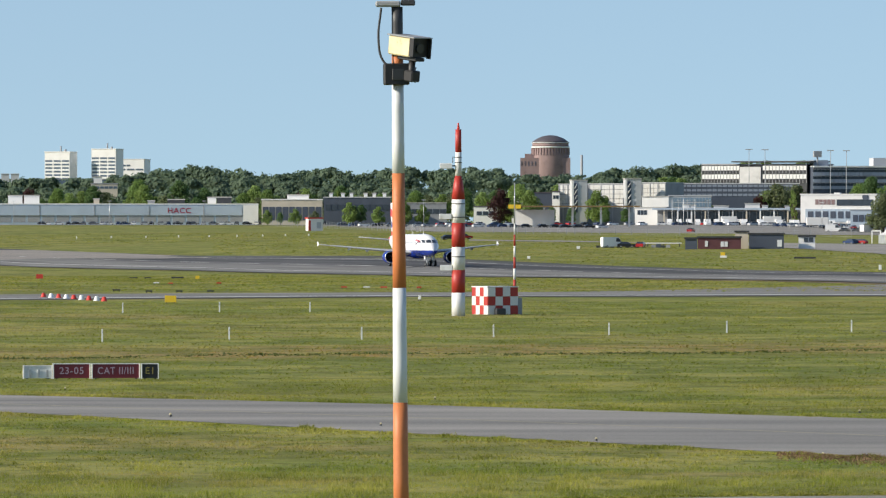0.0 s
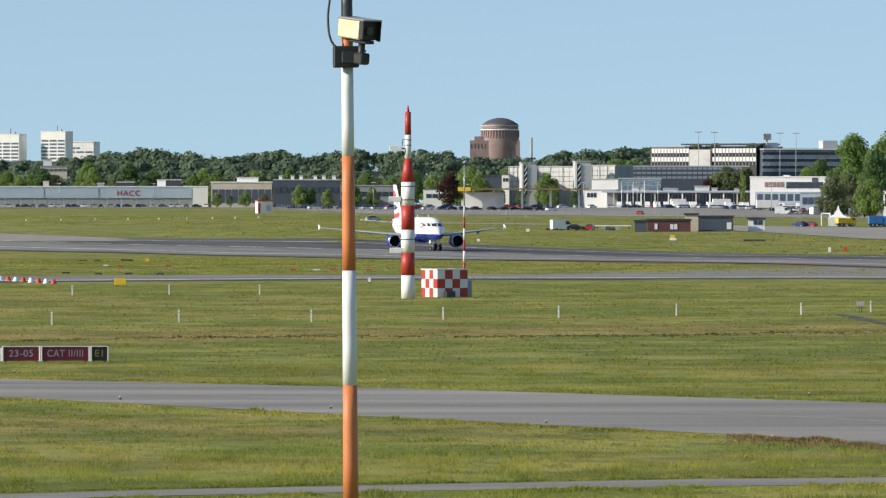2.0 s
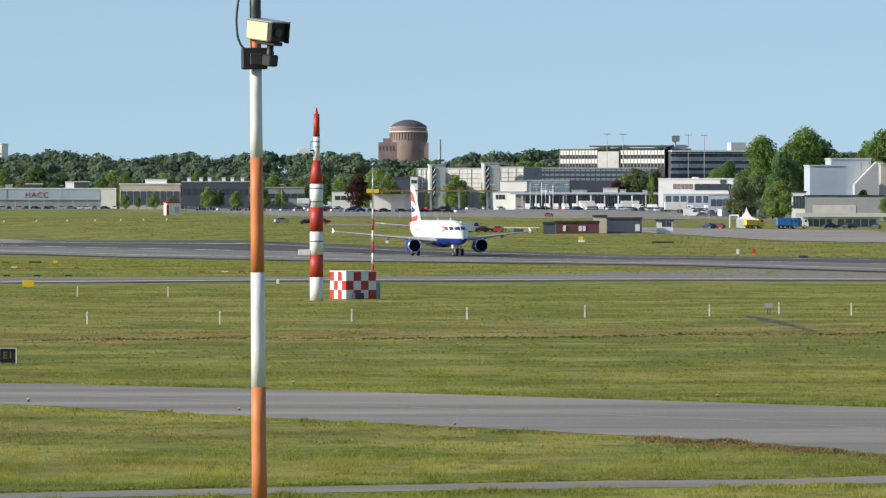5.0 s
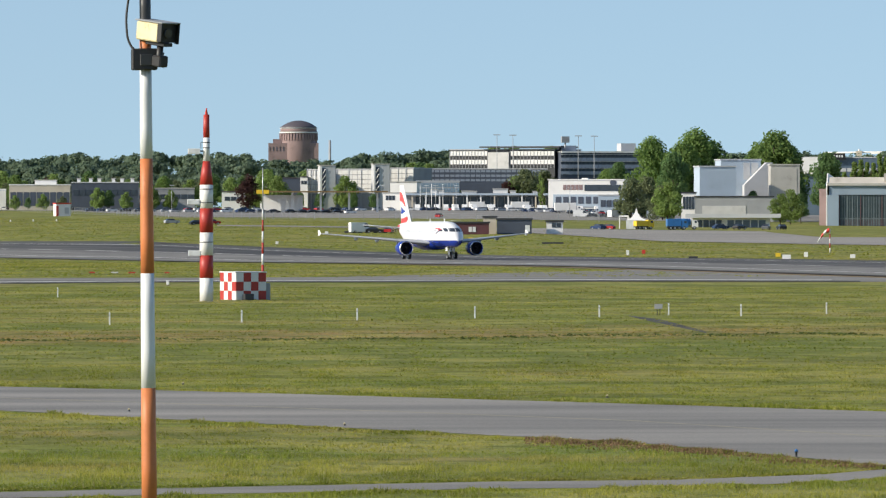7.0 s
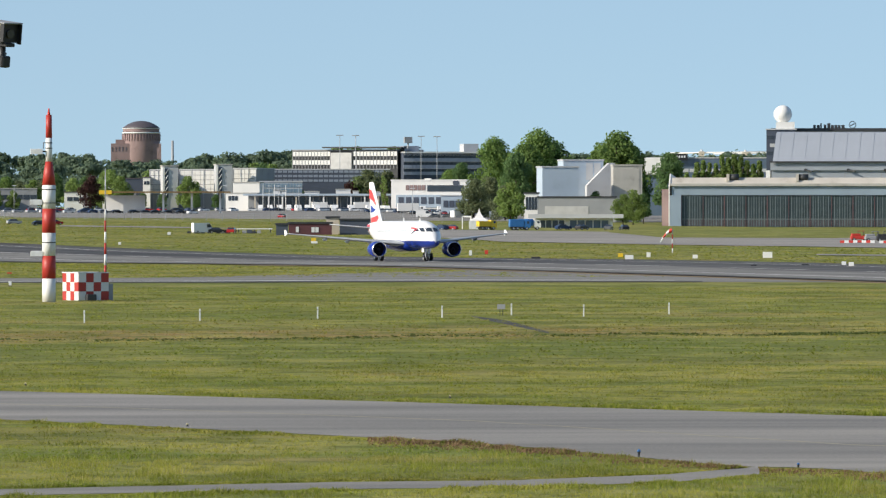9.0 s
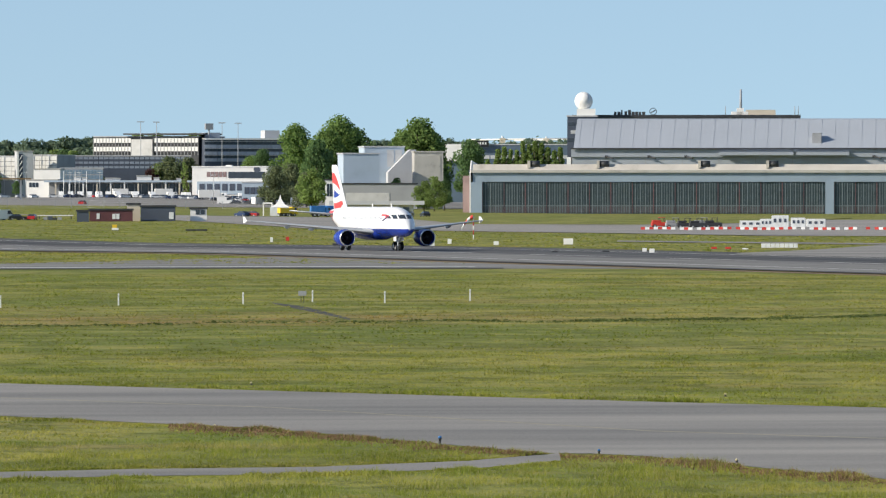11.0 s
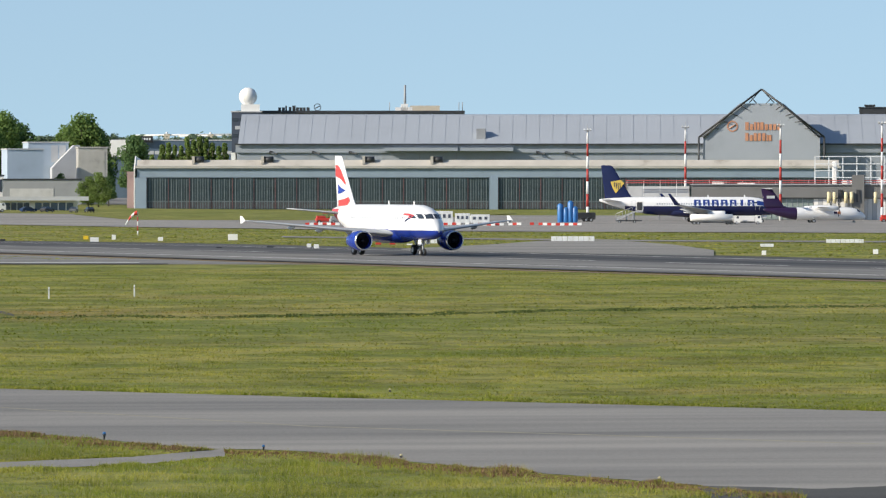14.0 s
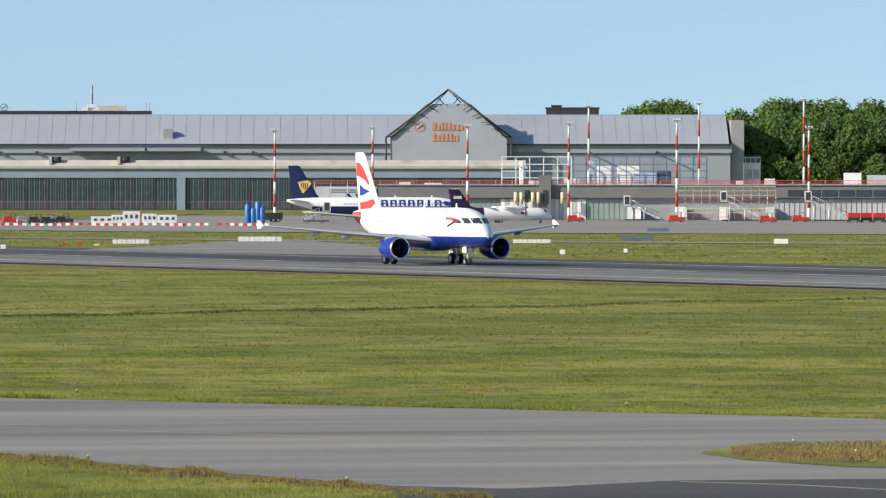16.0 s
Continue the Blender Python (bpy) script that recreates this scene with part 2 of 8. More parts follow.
def asphalt_material(name, tone, rubber=False, warm=0.0):
    m = bpy.data.materials.new(name)
    m.use_nodes = True
    n, l = m.node_tree.nodes, m.node_tree.links
    b = n["Principled BSDF"]
    co = n.new("ShaderNodeTexCoord")
    src = None
    for scale, stretch in ((0.05, (0.4, 2.4, 1)), (0.5, (0.035, 0.32, 1)), (14.0, (1, 1, 1))):
        mp, t = n.new("ShaderNodeMapping"), n.new("ShaderNodeTexNoise")
        mp.inputs["Scale"].default_value = stretch
        t.inputs["Scale"].default_value, t.inputs["Detail"].default_value = scale, 4
        l.new(co.outputs["Object"], mp.inputs[0])
        l.new(mp.outputs[0], t.inputs[0])
        if src is None:
            src = t.outputs[0]
        else:
            a = n.new("ShaderNodeMath")
            l.new(src, a.inputs[0])
            l.new(t.outputs[0], a.inputs[1])
            src = a.outputs[0]
    r = n.new("ShaderNodeValToRGB")
    e = r.color_ramp.elements
    g = n.new("ShaderNodeMath")
    g.operation = "DIVIDE"
    g.inputs[1].default_value = 3.0
    l.new(src, g.inputs[0])
    l.new(g.outputs[0], r.inputs[0])
    e[0].position, e[0].color = 0.40, (tone * 0.66, tone * 0.64, tone * 0.60, 1)
    e[1].position, e[1].color = 0.60, (tone * (1.32 + warm), tone * (1.27 + warm * 0.4), tone * 1.16, 1)
    col = r.outputs[0]
    if rubber:
        # tyre rubber laid down in bands along the wheel tracks
        sep = n.new("ShaderNodeSeparateXYZ")
        l.new(co.outputs["Object"], sep.inputs[0])
        w = n.new("ShaderNodeTexNoise")
        w.noise_dimensions = "2D"
        mp = n.new("ShaderNodeMapping")
        mp.inputs["Scale"].default_value = (0.004, 0.22, 1)
        l.new(co.outputs["Object"], mp.inputs[0])
        l.new(mp.outputs[0], w.inputs[0])
        w.inputs["Scale"].default_value, w.inputs["Detail"].default_value = 1.0, 4
        k = n.new("ShaderNodeMapRange")
        k.inputs[1].default_value, k.inputs[2].default_value = 0.40, 0.60
        l.new(w.outputs[0], k.inputs[0])
        # heaviest over the middle of the runway
        band, mul = n.new("ShaderNodeMapRange"), n.new("ShaderNodeMath")
        dist = n.new("ShaderNodeMath")
        dist.operation, dist.inputs[1].default_value = "SUBTRACT", 306.0
        ab = n.new("ShaderNodeMath")
        ab.operation = "ABSOLUTE"
        l.new(sep.outputs[1], dist.inputs[0])
        l.new(dist.outputs[0], ab.inputs[0])
        band.inputs[1].default_value, band.inputs[2].default_value, band.inputs[3].default_value, band.inputs[4].default_value = 10, 24, 1.0, 0.12
        l.new(ab.outputs[0], band.inputs[0])
        soft_k = n.new("ShaderNodeMath")
        soft_k.operation, soft_k.inputs[1].default_value, soft_k.inputs[2].default_value = "MULTIPLY_ADD", 0.35, 0.65
        l.new(k.outputs[0], soft_k.inputs[0])
        mul.operation = "MULTIPLY"
        l.new(soft_k.outputs[0], mul.inputs[0])
        l.new(band.outputs[0], mul.inputs[1])
        x = n.new("ShaderNodeMix")
        x.data_type = "RGBA"
        l.new(mul.outputs[0], x.inputs[0])
        l.new(col, x.inputs[6])
        x.inputs[7].default_value = (tone * 0.22, tone * 0.22, tone * 0.23, 1)
        col = x.outputs[2]
    l.new(col, b.inputs["Base Color"])
    b.inputs["Roughness"].default_value, b.inputs["Specular IOR Level"].default_value = 0.85, 0.25
    return m


GRASS = grass_material()
ASPHALT = asphalt_material("worn_asphalt", 0.245, warm=0.06)
NEWASPHALT = asphalt_material("fresh_asphalt", 0.075)
RUNWAY = asphalt_material("runway_asphalt", 0.22, rubber=True)
CROSSING = asphalt_material("crossing_asphalt", 0.21)
APRON = asphalt_material("apron_concrete", 0.27, warm=0.1)

bm = bmesh.new()
bear = [radians(-180 + 6 * k) for k in range(29)] + [radians(-6 + 0.3 * k) for k in range(81)] + [radians(18.3 + 6 * k) for k in range(27)]
reach = [1, 8, 30, 60, 90] + [100 + 10 * k for k in range(24)] + [340 * 1.02 ** k for k in range(138)]
rows = []
for d in reach:
    row = []
    for a in bear:
        x, y = d * math.sin(a), d * math.cos(a)
        z = ground_z(x, y)
        row.append(bm.verts.new((x, y, z)))
    rows.append(row)
for r0, r1 in zip(rows, rows[1:]):
    for k in range(len(bear)):
        q = (k + 1) % len(bear)
        bm.faces.new((r0[k], r1[k], r1[q], r0[q])).smooth = True
bm.faces.new([v for v in rows[0]])
ground = part("ground", bm, GRASS)
tagged(ground, "mown airfield grass with dry straw-coloured patches", "grass", kind="structure")


def strip(name, mat, far_edge, near_edge, label, category="pavement", lift=0.05, dip=True, ragged=0.5, step=20):
    """Paved strip between two edges, each a row of (bearing, dip) or of (bearing, distance)."""
    bm = bmesh.new()
    u0, u1 = max(far_edge[0][0], near_edge[0][0]), min(far_edge[-1][0], near_edge[-1][0])
    n = int((u1 - u0) / step)
    prev = None
    for i in range(n + 1):
        u = u0 + (u1 - u0) * i / n
        a, b = lerp_table(u, far_edge), lerp_table(u, near_edge)
        d0, d1 = (far(a), far(b)) if dip else (a, b)
        j = ragged * (noise.noise((u * 0.043, d0 * 0.1, 0)) + 0.6 * noise.noise((u * 0.3, 3, 0)))
        row = []
        for k in range(7):
            d = d0 + (d1 - d0) * k / 6 + (j if k in (0, 6) else 0)
            p = at(u, d)
            row.append(bm.verts.new(p + Vector((0, 0, lift))))
        if prev:
            for k in range(6):
                bm.faces.new((prev[k], prev[k + 1], row[k + 1], row[k]))
        prev = row
    return tagged(part(name, bm, mat), label, category, kind="structure")


strip("taxiway", ASPHALT, [(-1500, 296), (-804, 313), (-110, 330), (750, 355), (1406, 374), (2960, 411), (3700, 428)],
      [(-1500, 316), (-804, 342), (-110, 379), (750, 422), (1200, 463), (1380, 468), (1720, 501), (2080, 528), (2270, 549), (2420, 760), (3700, 800)],
      "worn grey asphalt taxiway between mown grass verges", "taxiway", lift=0.014)
strip("service_road", ASPHALT, [(-1500, 536), (-900, 523), (-488, 512), (509, 492), (812, 489), (1089, 478), (1250, 464)],
      [(-1500, 545), (-900, 533), (-488, 522), (509, 504), (812, 501), (1089, 492), (1250, 480)],
      "narrow grey asphalt service road through the grass", "road", lift=0.010, ragged=0.25)
strip("cross_taxiway", CROSSING, [(-1500, 143), (-804, 136), (0, 132), (216, 130.5), (730, 120), (770, 116), (1100, 118), (1500, 132)],
      [(-1500, 153), (-804, 146), (0, 140), (750, 139), (1500, 140)], "grey asphalt crossing taxiway joining the runway", "taxiway", lift=0.02)
strip("apron", APRON, [(500, 1800), (1100, 1700), (1700, 1700), (3800, 1640)], [(500, 1700), (800, 1420), (1100, 1330), (1600, 1200), (2200, 1170), (3800, 1090)],
      "pale concrete apron in front of the hangars", "apron", dip=False, lift=0.1)
strip("far_taxiway", ASPHALT, [(1350, 1085), (2000, 1010), (3800, 940)], [(1350, 1060), (2000, 985), (3800, 915)],
      "grey asphalt taxiway beside the apron", "taxiway", dip=False, lift=0.08)
strip("car_park", ASPHALT, [(-1100, 2890), (-300, 2850), (300, 2760), (1100, 2720)], [(-1100, 2800), (-300, 2700), (-50, 2250), (600, 2130), (1100, 2200)],
      "grey asphalt car park along the airport road", "car park", dip=False, lift=0.1)

# ---- runway, in its own frame: x along the landing direction, y away from the camera ----
ALONG, ACROSS = Vector((math.sin(HEAD), -math.cos(HEAD), 0)), Vector((math.cos(HEAD), math.sin(HEAD), 0))
MIDLINE = 290.0
RUNWAY_FRAME = Matrix(((ALONG.x, ACROSS.x, 0, 0), (ALONG.y, ACROSS.y, 0, 0), (0, 0, 1, 0), (0, 0, 0, 1)))


def on_runway(s, p):
    q = ALONG * s + ACROSS * p
    return Vector((q.x, q.y, ground_z(q.x, q.y)))


def runway_sheet(name, mat, s0, s1, p0, p1, lift, label, ns=120, npp=6):
    bm = bmesh.new()
    grid = [[bm.verts.new((s0 + (s1 - s0) * i / ns, p0 + (p1 - p0) * j / npp, on_runway(s0 + (s1 - s0) * i / ns, p0 + (p1 - p0) * j / npp).z + lift))
             for j in range(npp + 1)] for i in range(ns + 1)]
    for i in range(ns):
        for j in range(npp):
            bm.faces.new((grid[i][j], grid[i + 1][j], grid[i + 1][j + 1], grid[i][j + 1]))
    bmesh.ops.recalc_face_normals(bm, faces=bm.faces)
    ob = part(name, bm, mat)
    ob.matrix_basis = RUNWAY_FRAME
    return tagged(ob, label, "runway", kind="structure")


runway_sheet("runway", RUNWAY, -2700, 300, 257, 325, 0.10, "dark rubber-streaked asphalt runway")
PAINT = material("runway_paint", (0.55, 0.54, 0.50), 0.8, vary=0.3, scale=3, dirt=(0.25, 0.25, 0.24))
bm = bmesh.new()
for k in range(60):
    s = -2650 + 50 * k
    for j in range(3):
        a, b = s + 10 * j, s + 10 * (j + 1)
        vs = [bm.verts.new((q, p, on_runway(q, p).z + 0.125)) for q, p in ((a, MIDLINE - 0.45), (b, MIDLINE - 0.45), (b, MIDLINE + 0.45), (a, MIDLINE + 0.45))]
        bm.faces.new(vs)
for p in (267.5, 313):
    for k in range(290):
        a, b = -2650 + 10 * k, -2640 + 10 * k
        bm.faces.new([bm.verts.new((q, r, on_runway(q, r).z + 0.125)) for q, r in ((a, p - 0.45), (b, p - 0.45), (b, p + 0.45), (a, p + 0.45))])
marks = part("runway_markings", bm, PAINT)
marks.matrix_basis = RUNWAY_FRAME
tagged(marks, "worn white centre line and edge lines on the runway", "markings", kind="structure")
DEADGRASS = material("dead_grass_fringe", (0.20, 0.14, 0.07), 0.95, vary=0.3, scale=4, fine=6)
runway_sheet("runway_edge", NEWASPHALT, -2700, 300, 255.6, 258.6, 0.112, "dark sealed edge strip of the runway", 120, 1)
runway_sheet("runway_edge", NEWASPHALT, -2700, 300, 321.5, 325.2, 0.112, "dark sealed edge strip of the runway", 120, 1)
tagged(runway_sheet("dead_grass", DEADGRASS, -900, 300, 252.0, 255.5, 0.03, "brown dead grass along the runway edge", 240, 1), category="grass")
strip("crossing_edge", NEWASPHALT, [(-1500, 151.5), (-804, 144.6), (0, 138.8), (750, 137.6), (1150, 138)], [(-1500, 153.2), (-804, 146.4), (0, 140.6), (750, 139.6), (1150, 140)], "dark sealed edge of the crossing taxiway", "taxiway", lift=0.035, ragged=0.8)


EXITPAVE = asphalt_material("brown_exit_concrete", 0.25, warm=0.25)
strip("exit_taxiway", EXITPAVE, [(-1250, meet(-1250, 57)), (-742, meet(-742, 59)), (-560, meet(-560, 66)), (-440, meet(-440, 71))],
      [(-1250, meet(-1250, 72)), (-742, meet(-742, 74)), (-560, meet(-560, 74)), (-440, meet(-440, 72.5))],
      "brownish concrete exit flaring from the runway", "taxiway", dip=False, lift=0.13, ragged=1.0)
strip("apron_grass", GRASS, [(985, meet(985, 52)), (1300, meet(1300, 50)), (1760, meet(1760, 49))], [(985, meet(985, 53)), (1080, meet(1080, 62)), (1400, meet(1400, 63)), (1600, meet(1600, 60)), (1760, meet(1760, 51))],
      "mown grass strip before the hangar", "grass", dip=False, lift=0.14, ragged=2.0)
strip("runway_exit", ASPHALT, [(1560, 113.5), (1700, 107), (1813, 99), (1960, 100), (2040, 106), (2110, 116)], [(1560, 115.5), (1813, 121), (2110, 126)], "grey asphalt exit joining the runway", "taxiway", lift=0.12, ragged=1.0, step=10)
strip("gravel_path", APRON, [(20, meet(20, 40)), (200, meet(200, 42)), (330, meet(330, 45))], [(20, meet(20, 42)), (200, meet(200, 44.5)), (330, meet(330, 46))],
      "pale gravel track through the grass", "track", dip=False, lift=0.1, ragged=1.0)
strip("crossing_line", PAINT, [(-1500, 150), (-804, 143.2), (0, 137.6), (700, 136.0), (1100, 136.4)], [(-1500, 150.8), (-804, 144), (0, 138.3), (700, 136.8), (1100, 137.2)], "worn white edge line of the crossing taxiway", "marking", lift=0.04, ragged=0.2)


# ---- aircraft ----
ACWHITE = material("aircraft_white", (0.80, 0.80, 0.80), 0.28, vary=0.03, scale=4)
ACBLUE = material("aircraft_royal_blue", (0.014, 0.04, 0.28), 0.25, vary=0.1)
ACROYAL = material("aircraft_name_blue", (0.015, 0.045, 0.22), 0.3, vary=0.05)
ACNAVY = material("aircraft_navy", (0.012, 0.018, 0.075), 0.25, vary=0.1)
ACPURPLE = material("aircraft_purple", (0.028, 0.012, 0.05), 0.3, vary=0.1)
ACRED = material("aircraft_red", (0.66, 0.055, 0.05), 0.35, vary=0.05)
ACGREY = material("aircraft_wing_grey", (0.42, 0.44, 0.46), 0.35, 0.2, vary=0.08)
ACYELLOW = material("aircraft_gold", (0.70, 0.50, 0.10), 0.4, vary=0.05)
POLISHED = material("polished_metal", (0.75, 0.75, 0.76), 0.18, 0.95, vary=0.05)
FANDARK = material("fan_dark", (0.03, 0.03, 0.035), 0.4, 0.5, vary=0.2)


CABINGLASS = material("pale_cabin_glass", (0.30, 0.33, 0.37), 0.2, vary=0.1)


def body_table(L, r, nose_x, zc, blunt=1.0):
    """Stations of a fuselage: x, centre height, half width, half height."""
    out = []
    for f, s, dz in ((0.0, 0.03, -0.52), (0.004, 0.16, -0.50), (0.012, 0.30, -0.46), (0.026, 0.47, -0.38), (0.045, 0.62, -0.29), (0.065, 0.745, -0.20), (0.09, 0.86, -0.11), (0.12, 0.94, -0.05),
                     (0.155, 0.985, -0.01), (0.20, 1.0, 0), (0.35, 1.0, 0), (0.5, 1.0, 0), (0.62, 1.0, 0), (0.68, 0.98, 0.02), (0.74, 0.92, 0.08), (0.80, 0.80, 0.19),
                     (0.86, 0.64, 0.33), (0.92, 0.45, 0.47), (0.96, 0.30, 0.56), (0.985, 0.19, 0.62), (1.0, 0.10, 0.66)):
        out.append((nose_x - f * L, zc + dz * r, s * r * 0.97, s * r * 1.03))
    return out


def skin(table, x, ang, lift=0.0):
    """Point on the fuselage skin at station x, angle ang from the top towards starboard."""
    for (x0, z0, w0, h0), (x1, z1, w1, h1) in zip(table, table[1:]):
        if x >= x1:
            f = min(1, max(0, (x0 - x) / (x0 - x1)))
            zc, w, h = z0 + (z1 - z0) * f, w0 + (w1 - w0) * f, h0 + (h1 - h0) * f
            break
    else:
        x, zc, w, h = table[-1]
    return Vector((x, -(w + lift) * math.sin(ang), zc + (h + lift) * math.cos(ang)))


def bow(table, y, z, lift=0.03):
    """Point on the nose skin at lateral place y and height z, found from the front."""
    for (x0, z0, w0, h0), (x1, z1, w1, h1) in zip(table, table[1:]):
        for k in range(13):
            f = k / 12
            zc, w, h = z0 + (z1 - z0) * f, w0 + (w1 - w0) * f, h0 + (h1 - h0) * f
            if (y / w) ** 2 + ((z - zc) / h) ** 2 <= 1:
                return Vector((x0 + (x1 - x0) * f + lift, y * 1.012, z + lift * 0.5))
    return Vector((table[9][0], y, z))


def patch(bm, table, x0, x1, a0, a1, nx=3, na=2, lift=0.02, slant=0.0, mat=0):
    """Thin panel that follows the skin between two stations and two angles (radians)."""
    g = [[bm.verts.new(skin(table, x0 + (x1 - x0) * i / nx + slant * j / na, a0 + (a1 - a0) * j / na, lift)) for j in range(na + 1)] for i in range(nx + 1)]
    for i in range(nx):
        for j in range(na):
            f = bm.faces.new((g[i][j], g[i + 1][j], g[i + 1][j + 1], g[i][j + 1]))
            f.material_index, f.smooth = mat, True


def foil(bm, p, chord, thick, axis="y", n=9, mat=0):
    """Ring of an aerofoil section, leading edge at p, chord running aft."""
    ring = []
    for k in range(2 * n):
        c = (1 - math.cos(math.pi * k / n)) / 2 if k <= n else (1 + math.cos(math.pi * (k - n) / n)) / 2
        t = thick * chord * 2.6 * (math.sqrt(max(c, 0)) * (1 - c) * 0.55 + 0.06 * c * (1 - c))
        q = t if k <= n else -t * 0.8
        ring.append((p[0] - c * chord, p[1], p[2] + q) if axis == "y" else (p[0] - c * chord, p[1] + q, p[2]))
    return ring


def wheel(name, r, w, parent, x, y, z):
    bm = bmesh.new()
    ring_loft(bm, [circle((0, s * w, 0), rad, 20, "y") for s, rad in ((-0.5, r * 0.72), (-0.5, r * 0.9), (-0.36, r), (0.36, r), (0.5, r * 0.9), (0.5, r * 0.72))])
    tyre = part(name, bm, RUBBER, parent)
    tyre.location = (x, y, z)
    bm = bmesh.new()
    ring_loft(bm, [circle((0, s * w, 0), r * 0.55, 12, "y") for s in (-0.53, 0.53)])
    part("rim", bm, STEEL, tyre)
    return tyre


def nacelle(parent, x, y, z, length, r, mat):
    bm = bmesh.new()
    prof = ((0, 0.86), (-0.02, 0.93), (0.03, 1.0), (0.25, 1.06), (0.5, 1.04), (0.8, 0.88), (1.0, 0.72))
    ring_loft(bm, [circle((x - length * max(a, 0), y, z), r * b, 28, "x") for a, b in prof], cap=False)
    ring_loft(bm, [circle((x - length * a, y, z), r * b, 28, "x") for a, b in ((1.0, 0.70), (0.5, 0.74), (0.18, 0.80), (0.0, 0.85))], cap=False)
    nac = part("engine", bm, mat, parent)
    bm = bmesh.new()
    ring_loft(bm, [circle((x - length * a, y, z), r * b, 28, "x") for a, b in ((0.05, 0.835), (0.0, 0.86), (-0.025, 0.90), (-0.02, 0.95), (0.035, 1.012))], cap=False)
    part("intake_lip", bm, POLISHED, nac, "polished metal intake lip")
    bm = bmesh.new()
    c2, s2 = math.cos(0.2), math.sin(0.2)
    for dx in (0.0, -0.02):
        bm.faces.new([bm.verts.new(q) for q in ((-0.55 + dx, 0.25 * r, 0), (-0.60 + dx, 0.80 * r, 0), (-0.75 + dx, 0.80 * r * c2, 0.80 * r * s2), (-0.70 + dx, 0.25 * r * c2, 0.25 * r * s2))])
    blade = part("fan_blade", bm, FANDARK, nac)
    for k in range(22):
        ob = blade if k == 0 else new("fan_blade", blade.data)
        ob.parent = nac
        ob.matrix_basis = Matrix.Translation((x, y, z)) @ Matrix.Rotation(2 * math.pi * k / 22, 4, "X")
    bm = bmesh.new()
    ring_loft(bm, [circle((x - q, y, z), rad * r, 14, "x") for q, rad in ((0.2, 0.02), (0.35, 0.15), (0.7, 0.28))])
    ring_loft(bm, [circle((x - 0.85, y, z), 0.80 * r, 24, "x"), circle((x - 0.9, y, z), 0.80 * r, 24, "x")])
    part("spinner", bm, FANDARK, nac)
    bm = bmesh.new()
    ring_loft(bm, [circle((x - length * a, y, z), r * b, 18, "x") for a, b in ((0.9, 0.52), (1.1, 0.45), (1.32, 0.12))])
    part("exhaust_cone", bm, DARK, nac)
    return nac


